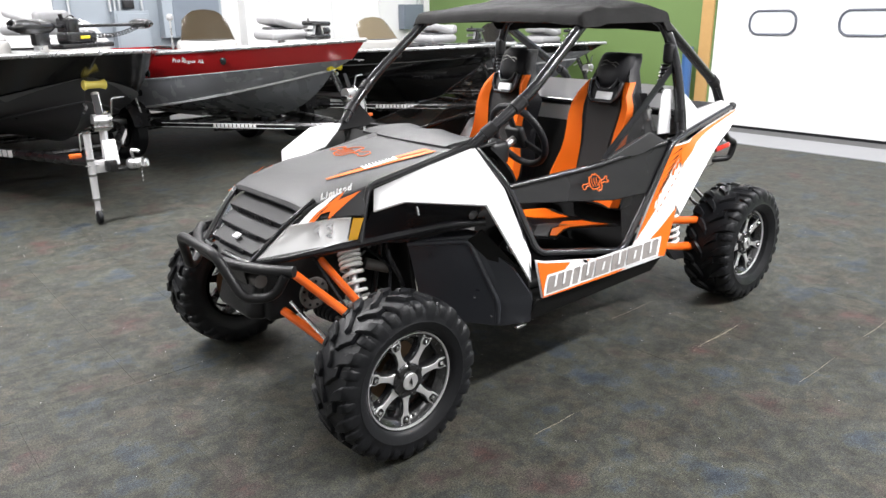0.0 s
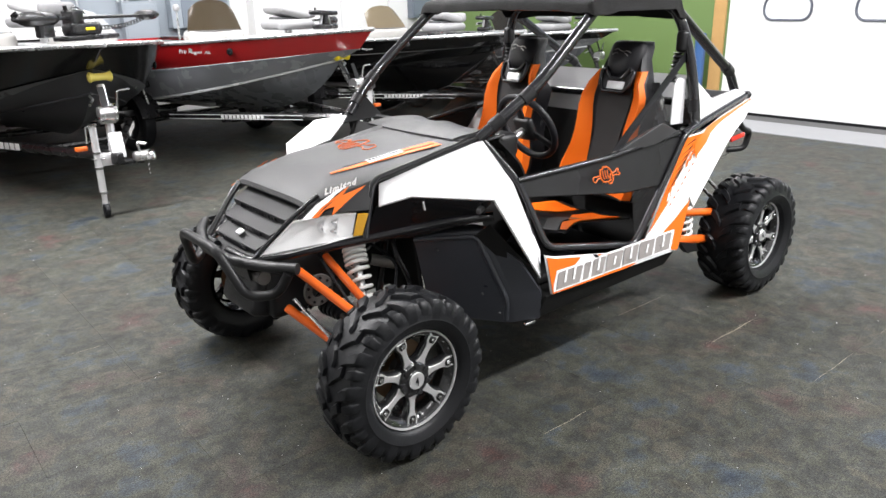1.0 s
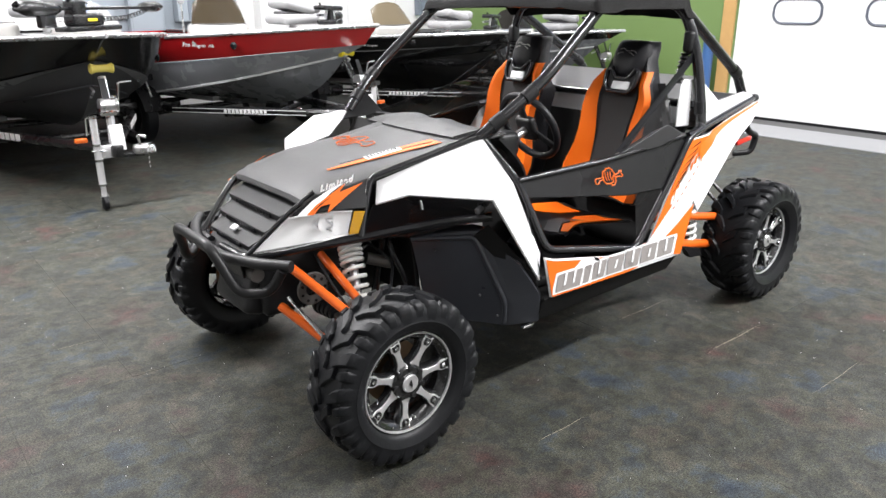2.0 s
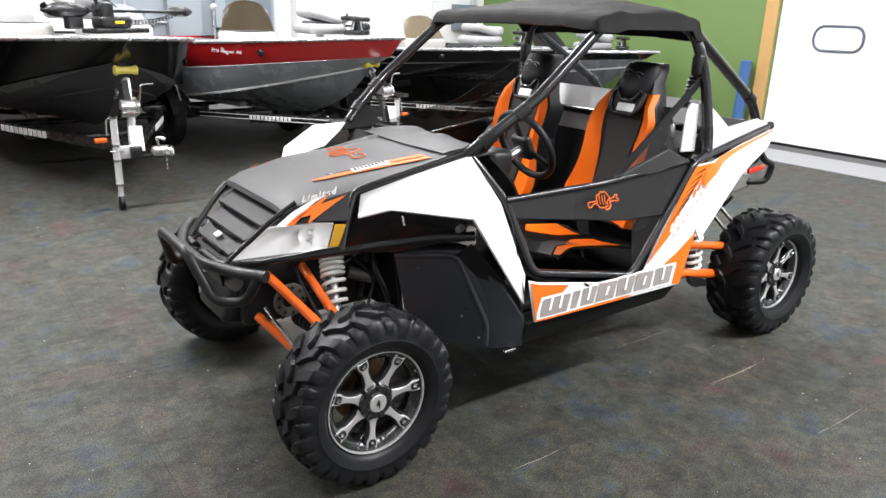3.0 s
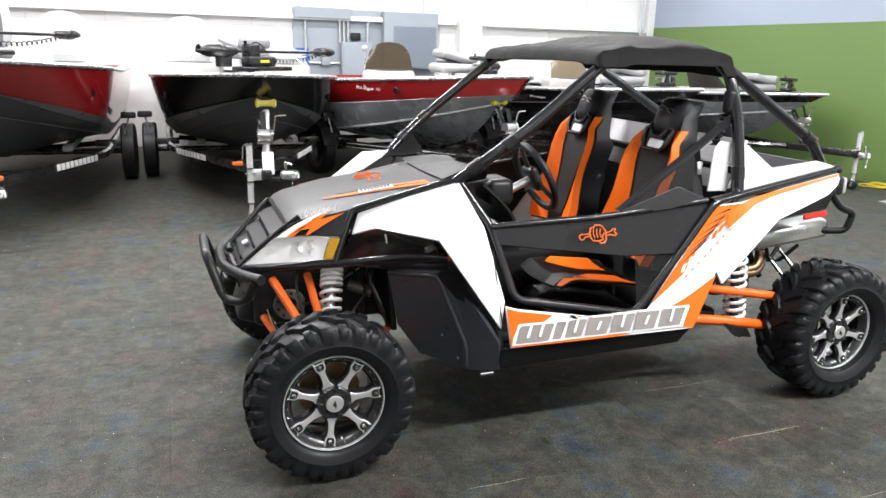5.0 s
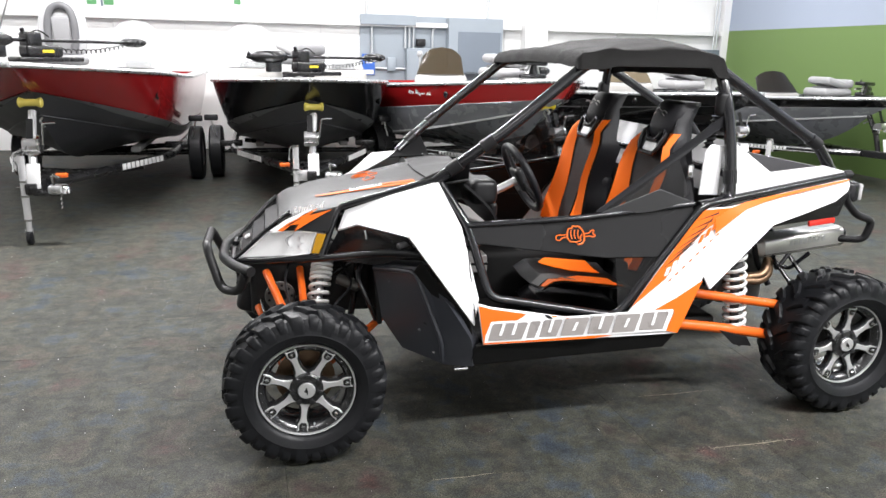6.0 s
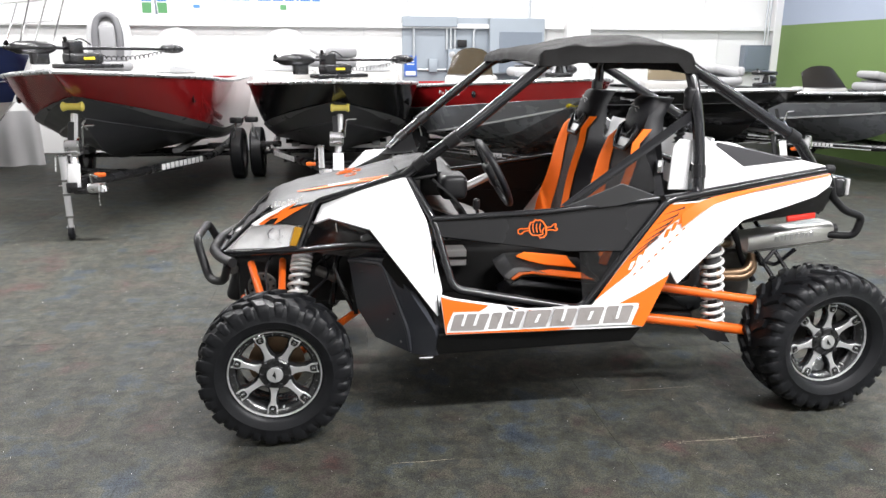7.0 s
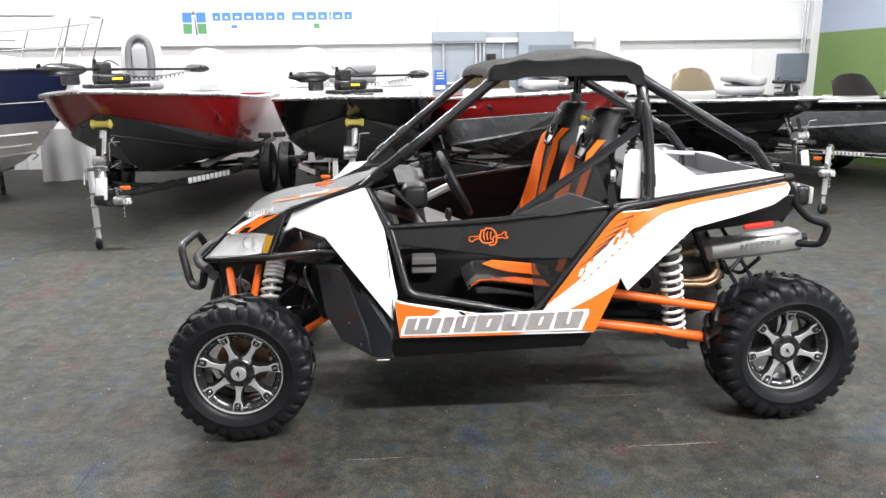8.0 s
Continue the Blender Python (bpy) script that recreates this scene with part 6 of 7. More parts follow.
def windshield_console(m, x, s, z, w, h, tint, label, turn=0):
    """A moulded helm console with a raked wrap-round screen."""
    c = thing("boat_console", label, "boat console", "boat consoles", m=place(m, x, s, z, 0, 0, turn))
    part("console_body", rounded((0, 0.16, 0.02), (w, 0.46, 0.22), 0.06, 4), CONSOLE, c)
    rows = []
    for k in range(9):
        v = -1 + k / 4
        back = 0.03 * v * v
        tall = h * (1 - 0.16 * max(0, abs(v) - 0.5) / 0.5 - 0.10 * max(0, abs(v) - 0.8) / 0.2)
        rows.append([(w * 0.46 * v * (1 - 0.17 * f), back + 0.22 * f - 0.05, 0.12 + tall * (f - 0.10 * f * f * abs(v))) for f in (0, 0.25, 0.5, 0.75, 1)])
    bm = loft(rows)
    bmesh.ops.solidify(bm, geom=bm.faces[:], thickness=0.006)
    part("screen", bm, tint, c, "tinted screen" if tint is not CLEAR else "clear screen", 60)
    part("screen_trim", tube([(r[0][0], r[0][1], 0.125) for r in rows], 0.006, 0, 6), MARINE_DARK, c)
    part("dash_pod", rounded((0.05, 0.20, 0.15), (w * 0.5, 0.16, 0.10), 0.03, 3), MARINE_DARK, c)
    return c


def fishing_seat(m, x, s, z, turn, folded, mat, label, tall=0.0):
    c = thing("pedestal_chair", label, "chair", "chairs on the boats", m=place(m, x, s, z, 0, 0, turn))
    part("seat_base", tube([(0, 0, -0.12 - tall), (0, 0, 0.02)], 0.038, 0, 12), ALU, c)
    part("seat_cushion", rounded((0, 0, 0.06), (0.44, 0.42, 0.10), 0.049, 5), mat, c)
    part("cushion_inset", rounded((0, -0.01, 0.118), (0.26, 0.30, 0.03), 0.012, 3), MARINE_DARK, c)
    if folded:
        part("seat_back", rounded((0, 0.0, 0.175), (0.40, 0.36, 0.09), 0.044, 5, pose(0, 0, 0, 14, 0, 0)), MARINE_WHITE, c)
        part("back_bolster", rounded((0, -0.19, 0.17), (0.40, 0.09, 0.11), 0.04, 4), mat, c)
    else:
        rows = []
        for z, w, d in ((0.10, 0.150, 0.030), (0.13, 0.195, 0.045), (0.22, 0.222, 0.052), (0.34, 0.228, 0.054), (0.46, 0.212, 0.052), (0.55, 0.180, 0.046), (0.61, 0.130, 0.036), (0.635, 0.075, 0.018)):
            y0 = 0.16 + 0.14 * (z - 0.10)
            rows.append([(w * math.cos(a), y0 + d * math.sin(a), z) for a in (2 * math.pi * k / 20 for k in range(20))])
        part("seat_back", loft(rows, close=True, caps=True), MARINE_WHITE, c, "", 60)
        yoke = [(-0.105, 0.118, 0.12), (-0.125, 0.128, 0.26), (-0.120, 0.142, 0.42), (-0.085, 0.158, 0.545), (0.0, 0.165, 0.585), (0.085, 0.158, 0.545), (0.120, 0.142, 0.42), (0.125, 0.128, 0.26), (0.105, 0.118, 0.12)]
        part("back_frame", tube(yoke, 0.036, 0.06, 10), MARINE_DARK, c, "dark grey padded yoke")
        part("back_inset", rounded((0, 0.142, 0.30), (0.17, 0.05, 0.34), 0.024, 3, pose(0, 0, 0, 0, 0, 0)), MARINE_GREY, c)
    return c


def trolling_motor(m, x, s, z, turn, length, label, yellow=True):
    """Bow motor stowed flat: mount, shaft, lower unit with its propeller, control head and coiled cable."""
    c = thing("trolling_motor", label, "trolling motor", "trolling motors", m=place(m, x, s, z, 0, 0, turn))
    part("mount_plate", rounded((0.10, 0, 0.02), (0.62, 0.15, 0.04), 0.012, 3), MOTOR_BLACK, c)
    part("mount_body", rounded((0.05, 0, 0.085), (0.34, 0.13, 0.10), 0.03, 4), MOTOR_BLACK, c)
    if yellow:
        part("mount_label", rounded((0.06, -0.068, 0.085), (0.11, 0.008, 0.022), 0.003, 1), YELLOW_BRIGHT, c, "yellow label")
        part("mount_label", rounded((0.06, 0.068, 0.085), (0.11, 0.008, 0.022), 0.003, 1), YELLOW_BRIGHT, c, "yellow label")
    part("hinge_block", rounded((-0.04, 0, 0.17), (0.14, 0.11, 0.13), 0.02, 3), MOTOR_BLACK, c)
    part("shaft", tube([(-0.30, 0, 0.17), (length, 0, 0.17)], 0.014, 0, 10), MOTOR_BLACK, c)
    lower = part("lower_unit", lathe([(0.0, -0.62), (0.030, -0.60), (0.052, -0.54), (0.056, -0.40), (0.052, -0.28), (0.030, -0.22), (0.0, -0.20)], 18, axis="x"), MOTOR_BLACK, c, "", 50)
    lower.matrix_local = Matrix.Translation((0, 0, 0.17))
    part("propeller_hub", lathe([(0.0, -0.66), (0.012, -0.655), (0.022, -0.63), (0.022, -0.60)], 12, axis="x"), MOTOR_BLACK, lower, "", 40)
    for k in range(2):
        part("propeller_blade", rounded((-0.63, 0, 0.03), (0.022, 0.035, 0.055), 0.008, 2, pose(0, 0, 0, 180 * k + 60, 0, 0)), MOTOR_BLACK, lower)
    part("motor_rest", rounded((-0.36, 0, 0.085), (0.16, 0.05, 0.10), 0.015, 2), MOTOR_BLACK, c)
    part("pull_cord", tube([(-0.02, 0.05, 0.22), (0.10, 0.07, 0.26), (0.18, 0.05, 0.20)], 0.006, 0.05, 6), MOTOR_BLACK, c)
    part("indicator_knob", tube([(-0.10, 0.0, 0.22), (-0.11, 0.0, 0.262)], 0.016, 0, 10), MOTOR_BLACK, c)
    head = part("control_head", lathe([(0.0, 0.16), (0.040, 0.15), (0.062, 0.09), (0.064, 0.0), (0.050, -0.07), (0.022, -0.10), (0.0, -0.11)], 18, axis="x"), MOTOR_BLACK, c, "", 50)
    head.matrix_local = Matrix.Translation((length + 0.05, 0, 0.175)) @ Matrix.Diagonal((1, 1.25, 0.72, 1))
    path = []
    n = 150
    for k in range(n):
        f = k / (n - 1)
        a = 2 * math.pi * 16 * f
        path.append((0.12 + (length - 0.14) * f, -0.03 + 0.016 * math.cos(a), 0.10 - 0.035 * math.sin(math.pi * f) + 0.05 * f + 0.016 * math.sin(a)))
    part("coiled_cable", tube(path, 0.005, 0, 5), MOTOR_BLACK, c)
    return c


def road_wheel(x, s, r, w, parent):
    h = w / 2
    t = part("tyre", lathe([(r * 0.58, h * 0.85), (r * 0.72, h), (r * 0.92, h * 0.96), (r, h * 0.72), (r, -h * 0.72), (r * 0.92, -h * 0.96), (r * 0.72, -h), (r * 0.58, -h * 0.85)], 36, axis="x"), RUBBER, parent, "black trailer tyre", 40)
    t.matrix_local = Matrix.Translation((x, s, r))
    part("rim", lathe([(0.0, h * 0.5), (r * 0.3, h * 0.55), (r * 0.5, h * 0.4), (r * 0.58, h * 0.8), (r * 0.58, -h * 0.8), (r * 0.5, -h * 0.4), (r * 0.3, -h * 0.55), (0.0, -h * 0.5)], 28, axis="x"), ZINC, t)
    return t


def boat_trailer(m, label, beam, roller_mat, jack_side=-1, plate_text=True, wheel_s=2.85, jack=0.09, roll_x=0.0, roll_z=1.065, ahead=0.0):
    t = thing("boat_trailer", label, "boat trailer", "boat trailers", m=m)
    wx = beam + 0.03
    for side in (-1, 1):
        beam_ob = part("frame_rail", tube([(side * 0.05, 0.42, 0.46), (side * 0.20, 0.75, 0.45), (side * 0.80, 2.35, 0.43), (side * 0.82, 4.6, 0.46)], 0.042, 0.3, 8), TRAILER_BLACK, t)
        if plate_text:
            a, c = Vector((side * 0.42, 1.34, 0.45)), Vector((side * 0.70, 2.09, 0.435))
            d = (c - a).normalized()
            nrm = Vector((d.y, -d.x, 0)) * side
            rot = Matrix((d, nrm, Vector((0, 0, 1)))).transposed().to_4x4()
            for k in range(10):
                part("letter_bar", shift(rounded((0, 0, 0), (0.062, 0.006, 0.060), 0.002, 1), Matrix.Translation(a + (c - a) * (k + 0.5) / 10 + nrm * 0.046) @ rot), WHITE_MARK, beam_ob, "white lettering bar")
        else:
            for dz in (0.022, -0.022):
                part("pinstripe", tube([(side * 0.25 + side * 0.046, 0.78, 0.45 + dz), (side * 0.80 + side * 0.046, 2.30, 0.43 + dz)], 0.004, 0, 6), WHITE_MARK, beam_ob)
            a, c = Vector((side * 0.40, 1.22, 0.447)), Vector((side * 0.58, 1.72, 0.438))
            d = (c - a).normalized()
            nrm = Vector((d.y, -d.x, 0)) * side
            rot = Matrix((d, nrm, Vector((0, 0, 1)))).transposed().to_4x4()
            for k in range(11):
                part("letter_bar", shift(rounded((0, 0, 0), (0.034, 0.006, 0.034), 0.002, 1), Matrix.Translation(a + (c - a) * (k + 0.5) / 11 + nrm * 0.050) @ rot), WHITE_MARK, beam_ob, "white lettering bar")
        part("bunk", rounded((side * 0.48, 3.2, 0.535), (0.09, 2.4, 0.05), 0.01, 2), BOAT_CARPET, t)
        road_wheel(side * wx, wheel_s, 0.325, 0.165, t)
        rows = []
        for k in range(11):
            a = radians(12 + 156 * k / 10)
            rows.append([(side * (wx + dx), wheel_s - 0.385 * math.cos(a), 0.325 + 0.385 * math.sin(a)) for dx in (-0.125, 0.0, 0.125)])
        bm = loft(rows)
        bmesh.ops.solidify(bm, geom=bm.faces[:], thickness=0.008)
        if not plate_text:
            part("mudguard", bm, TRAILER_BLACK, t)
        else:
            bm.free()
        part("side_light_post", tube([(side * (wx - 0.02), wheel_s - 0.30, 0.55), (side * (wx + 0.03), wheel_s - 0.30, 0.74)], 0.010, 0, 6), ALU, t)
        part("side_light", rounded((side * (wx + 0.03), wheel_s - 0.30, 0.77), (0.16, 0.07, 0.07), 0.015, 2), PLASTIC_GLOSS, t)
        part("fender_step", rounded((side * (wx - 0.20), wheel_s - 0.33, 0.46), (0.26, 0.10, 0.07), 0.01, 2), TRAILER_BLACK, t)
    part("axle", tube([(-wx, wheel_s, 0.325), (wx, wheel_s, 0.325)], 0.03, 0, 10), TRAILER_BLACK, t)
    for s in (1.7, 3.6):
        part("cross_member", tube([(-0.60 - 0.1 * (s > 3), s, 0.40), (0, s, 0.34), (0.60 + 0.1 * (s > 3), s, 0.40)], 0.03, 0.3, 8), TRAILER_BLACK, t)
    part("tongue", rounded((0, 0.42 - ahead / 2, 0.46), (0.09, 0.62 + ahead, 0.09), 0.012, 2), TRAILER_BLACK, t)
    post = part("winch_post", tube([(0, 0.22, 0.46), (roll_x * 0.5, 0.30, 0.72), (roll_x, 0.46, roll_z - 0.07)], 0.032, 0.05, 8), TRAILER_BLACK if jack_side > 0 else BRIGHT_ZINC, t, "upright winch post")
    part("bow_roller", tube([(roll_x - 0.092, 0.44, roll_z), (roll_x - 0.08, 0.44, roll_z), (roll_x - 0.045, 0.44, roll_z), (roll_x + 0.045, 0.44, roll_z), (roll_x + 0.08, 0.44, roll_z), (roll_x + 0.092, 0.44, roll_z)], [0.028, 0.043, 0.030, 0.030, 0.043, 0.028], 0, 14), roller_mat, post, "yellow bow roller")
    w = part("winch", tube([(-0.055, 0.26, 0.80), (0.055, 0.26, 0.80)], 0.055, 0, 16), ZINC, t)
    part("winch_gear", tube([(0.055, 0.26, 0.80), (0.075, 0.26, 0.80)], 0.075, 0, 18), CHROME, w)
    part("winch_frame", rounded((0, 0.27, 0.75), (0.12, 0.10, 0.06), 0.01, 2), CHROME, w)
    part("winch_handle", tube([(0.085, 0.26, 0.80), (0.105, 0.24, 0.97), (0.20, 0.24, 0.975)], 0.009, 0.02, 8), CHROME, w)
    part("winch_strap", plate([(-0.025, 0.24, 0.85), (0.025, 0.24, 0.85), (0.025, 0.30, 1.0), (-0.025, 0.30, 1.0)], [(0, 1, 2, 3)], 0.004), PLASTIC_MATT, w)
    part("capacity_plate", rounded((0.02, 0.155, 0.56), (0.10, 0.012, 0.20), 0.004, 2, pose(0, 0, 0, -14, 0, 0)), WHITE_MARK, t, "white plate")
    # jack with its castor
    jx = jack_side * jack
    jy = 0.16 - ahead
    jk = part("jack_tube", tube([(jx, jy, 0.20), (jx, jy, 0.74)], 0.028, 0, 14), BRIGHT_ZINC, t, "zinc-plated tongue jack")
    for z in (0.205, 0.40, 0.52, 0.735):
        part("jack_collar", tube([(jx, jy, z - 0.009), (jx, jy, z + 0.009)], 0.034, 0, 14), CHROME, jk)
    part("jack_pin", tube([(jx - 0.05, jy - 0.02, 0.475), (jx + 0.05, jy - 0.02, 0.475)], 0.006, 0, 8), CHROME, jk)
    part("jack_leg", tube([(jx, jy, 0.11), (jx, jy, 0.24)], 0.021, 0, 12), BRIGHT_ZINC, jk)
    part("jack_castor", shift(lathe([(0.0, 0.020), (0.045, 0.022), (0.058, 0.014), (0.058, -0.014), (0.045, -0.022), (0.0, -0.020)], 20, axis="x"), Matrix.Translation((jx, jy, 0.058))), RUBBER, jk)
    for dx in (-0.028, 0.028):
        part("castor_fork", rounded((jx + dx, jy, 0.085), (0.006, 0.03, 0.09), 0.002, 1), CHROME, jk)
    part("jack_handle", tube([(jx, jy, 0.72), (jx + jack_side * 0.05, jy, 0.73), (jx + jack_side * 0.06, jy - 0.01, 0.60)], 0.008, 0.02, 8), CHROME, jk)
    part("jack_bracket", rounded((jx * 0.5, jy + 0.01, 0.46), (abs(jx) + 0.04, 0.05, 0.10), 0.008, 2), BRIGHT_ZINC, jk)
    part("marker_light", rounded((jx + jack_side * 0.10 if beam > 0.96 else 0.22, 0.18, 0.56), (0.09, 0.04, 0.035), 0.008, 2), ORANGE_MARKER, t, "orange marker light")
    # folded coupler
    cx = -jack_side * 0.20 if ahead == 0 else 0.0
    cy = 0.14 - ahead * 1.15
    cp = part("coupler", rounded((cx, cy, 0.455), (0.16, 0.09, 0.08), 0.03, 4), ZINC, t, "zinc-plated hitch coupler")
    part("coupler_arm", tube([(0, cy + 0.04, 0.42), (cx, cy, 0.42)], 0.024, 0, 8), TRAILER_BLACK, cp)
    part("coupler_latch", tube([(cx - 0.03, cy - 0.02, 0.49), (cx - 0.04, cy - 0.02, 0.57), (cx + 0.02, cy - 0.03, 0.55)], 0.012, 0.02, 8), CHROME, cp)
    part("coupler_ball_socket", shift(lathe([(0.0, 0.045), (0.03, 0.04), (0.045, 0.01), (0.045, -0.03)], 18, axis="z"), Matrix.Translation((cx + 0.05, cy - 0.02, 0.45))), CHROME, cp)
    chain = bmesh.new()
    for k in range(6):
        tube([(cx + 0.02 + 0.004 * (k % 2), cy - 0.04, 0.41 - 0.018 * k), (cx + 0.02 - 0.004 * (k % 2), cy - 0.04, 0.395 - 0.018 * k)], 0.006, 0, 6, chain)
    part("safety_chain", chain, CHROME, cp)
    return t


B1 = pose(-3.18, 2.85, 0, 0, 0, 0)
B2 = pose(-0.95, 3.28, 0, 0, 0, 0)
B3 = pose(1.68, 3.62, 0, 0, 0, 15)
B4 = pose(3.98, 3.78, 0, 0, 0, 15)
B5 = pose(6.20, 4.10, 0, 0, 0, 15)
boat(B1, "red and charcoal aluminium fishing boat on trailer", 5.6, 0.97, DARKRED_PAINT, CHARCOAL_PAINT, STRIPE_GREY, 1.425, 1.25, (1.21, 0.64), (1.00, 0.50), 0.46)
boat(B2, "black and charcoal aluminium fishing boat on trailer", 5.5, 0.95, BLACK_PAINT, CHARCOAL_PAINT, STRIPE_GREY, 1.33, 1.20, (1.13, 0.60), (0.92, 0.46))
boat_three = boat(B3, "red and silver aluminium fishing boat on trailer", 5.0, 1.03, RED_PAINT, SILVER_PAINT, STRIPE_SILVER, 1.34, 1.16, (1.15, 0.86), (1.04, 0.52), low=GREY_PAINT, stem=(0.18, 0.44), band=(0.0, 0.02), foot=7.0, ease=2.0, fall=1.4)
boat_four = boat(B4, "gloss black aluminium fishing boat on trailer", 5.0, 0.95, BLACK_PAINT, BLACK_PAINT, STRIPE_GREY, 1.22, 1.10, (1.08, 0.88), (0.98, 0.58), 0.40, stem=(0.20, 0.44), band=(0.0, 0.06), foot=7.0, ease=1.3, fall=1.2)
boat(B5, "black and silver aluminium fishing boat on trailer", 4.8, 0.92, BLACK_PAINT, SILVER_PAINT, STRIPE_SILVER, 1.16, 1.06, (1.05, 0.88), (0.93, 0.57), 0.40, low=GREY_PAINT, stem=(0.20, 0.42), band=(0.0, 0.02), foot=7.0, ease=1.3, fall=1.2)
JACKS = {"black boat trailer with zinc-plated jack under black boat": (0.14, 0.05), "black boat trailer with zinc-plated jack under red boat": (0.06, -0.02, 1.12),
         "black pinstriped boat trailer under gloss black boat": (0.07, 0.0, 1.065, 0.26), "black pinstriped boat trailer beside green wall": (0.07, 0.0, 1.065, 0.62)}
for mm, lab, bw, rm, js, ptx, ws in ((B1, "black boat trailer with zinc-plated jack under red boat", 0.94, YELLOW_ROLLER, -1, True, 3.38), (B2, "black boat trailer with zinc-plated jack under black boat", 1.00, YELLOW_ROLLER, -1, True, 3.08),
                                     (B3, "black pinstriped boat trailer with yellow bow roller", 0.88, YELLOW_BRIGHT, 1, False, 2.90), (B4, "black pinstriped boat trailer under gloss black boat", 0.90, YELLOW_BRIGHT, 1, False, 2.9), (B5, "black pinstriped boat trailer beside green wall", 0.88, YELLOW_BRIGHT, 1, False, 2.9)):
    boat_trailer(mm, lab, bw, rm, js, ptx, ws, *JACKS.get(lab, ()))


def hull_script(m, key, body, s0, z, size, owner):
    """Lettering along the upper hull of the -x side, read from stern to bow."""
    gun, pnt, chn = HULL_ROWS[key]

    def skin_at(sv):
        def along(row):
            a = max(i for i in range(len(row) - 1) if row[i][1] <= sv)
            k = (sv - row[a][1]) / (row[a + 1][1] - row[a][1])
            return [blend(row[a][c], row[a + 1][c], k) for c in (0, 2)]
        g, q = along(gun), along(pnt)
        f = (g[1] - z) / (g[1] - q[1])
        return Vector((-blend(g[0], q[0], f) - 0.034, sv, z))
    a, c = skin_at(s0), skin_at(s0 - 0.4)
    u = (c - a).normalized()
    nrm = Vector((-1, 0, 0))
    nrm = (nrm - u * nrm.dot(u)).normalized()
    fc = bpy.data.curves.new("script", "FONT")
    fc.body, fc.size, fc.shear, fc.extrude, fc.space_character = body, size, 0.2, 0.001, 1.1
    tmp = new("script", fc)
    bpy.context.view_layer.update()
    me = bpy.data.meshes.new_from_object(tmp.evaluated_get(bpy.context.evaluated_depsgraph_get()))
    bpy.data.objects.remove(tmp)
    me.materials.append(WHITE_MARK)
    ob = new("hull_script", me)
    ob.parent = owner
    ob.matrix_local = Matrix.Translation(a) @ Matrix((u, nrm.cross(u), nrm)).transposed().to_4x4()


hull_script(B3, "red and silver aluminium fishing boat on trailer", "Pro Angler XL", 1.76, 1.13, 0.062, boat_three)
hull_script(B4, "gloss black aluminium fishing boat on trailer", "Pro Angler", 1.92, 1.03, 0.055, boat_four)
# fittings on the boats
al = thing("anchor_light", "small white anchor light on a short pole", "boat light", m=place(B3, -0.62, 2.25, 1.18))
part("pole", tube([(0, 0, 0), (0, 0, 0.36)], 0.010, 0, 8), ALU, al)
part("globe", shift(lathe([(0.0, 0.07), (0.022, 0.066), (0.036, 0.045), (0.038, 0.02), (0.026, 0.0), (0.0, -0.004)], 16, axis="z"), Matrix.Translation((0, 0, 0.36))), MARINE_WHITE, al, "", 50)
trolling_motor(B1, 0.04, 0.55, 1.44, 55, 0.98, "black bow trolling motor with yellow label on red boat")
trolling_motor(B2, -0.02, 0.56, 1.345, 38, 0.86, "black bow trolling motor with yellow label on black boat")


def folded_motor(m, x, s, z, turn, label):
    """A short bow motor folded flat on its stand."""
    c = thing("trolling_motor", label, "trolling motor", "trolling motors", m=place(m, x, s, z, 0, 0, turn))
    part("mount_base", rounded((0, 0, 0.035), (0.30, 0.13, 0.05), 0.02, 3), MOTOR_BLACK, c)
    part("mount_column", lathe([(0.0, 0.14), (0.035, 0.14), (0.042, 0.06), (0.07, 0.04), (0.07, 0.02)], 16, axis="z"), MOTOR_BLACK, c, "", 40)
    for dx in (-0.09, 0.09):
        part("mount_arm", tube([(dx, 0, 0.05), (dx * 0.6, 0, 0.14)], 0.014, 0, 8), ZINC, c)
    part("motor_head", rounded((-0.02, 0, 0.165), (0.36, 0.13, 0.045), 0.02, 3, pose(0, 0, 0, 0, 2, 0)), MOTOR_BLACK, c)
    part("head_knob", tube([(-0.16, 0, 0.17), (-0.17, 0, 0.215)], 0.010, 0, 8), PLASTIC_GLOSS, c)
    part("shaft", tube([(-0.12, 0.07, 0.10), (0.18, 0.07, 0.10)], 0.014, 0, 10), ZINC, c)
    low = part("lower_unit", lathe([(0.0, 0.30), (0.025, 0.29), (0.045, 0.25), (0.048, 0.17), (0.040, 0.12), (0.0, 0.10)], 16, axis="x"), MOTOR_BLACK, c, "", 50)
    low.matrix_local = Matrix.Translation((0, 0.05, 0.085))
    return c


folded_motor(B3, -0.20, 0.45, 1.335, 12, "black bow trolling motor folded on red and silver boat")
folded_motor(B4, 0.12, 0.62, 1.215, 12, "black bow trolling motor folded on gloss black boat")
folded_motor(B5, 0.10, 0.60, 1.155, 12, "black bow trolling motor folded on black and silver boat")
fishing_seat(B1, -0.08, 1.75, 1.38, 0, False, MARINE_GREY, "grey and white pedestal boat seat standing upright", 0.22)
fishing_seat(B2, -0.02, 1.75, 1.42, 35, True, MARINE_GREY, "grey folded boat seat on foredeck")
fishing_seat(B3, -0.33, 0.85, 1.335, 75, True, MARINE_WHITE, "pale grey folded boat seat on foredeck")
fishing_seat(B4, -0.12, 1.10, 1.22, 75, True, MARINE_WHITE, "white and grey folded boat seat on foredeck")
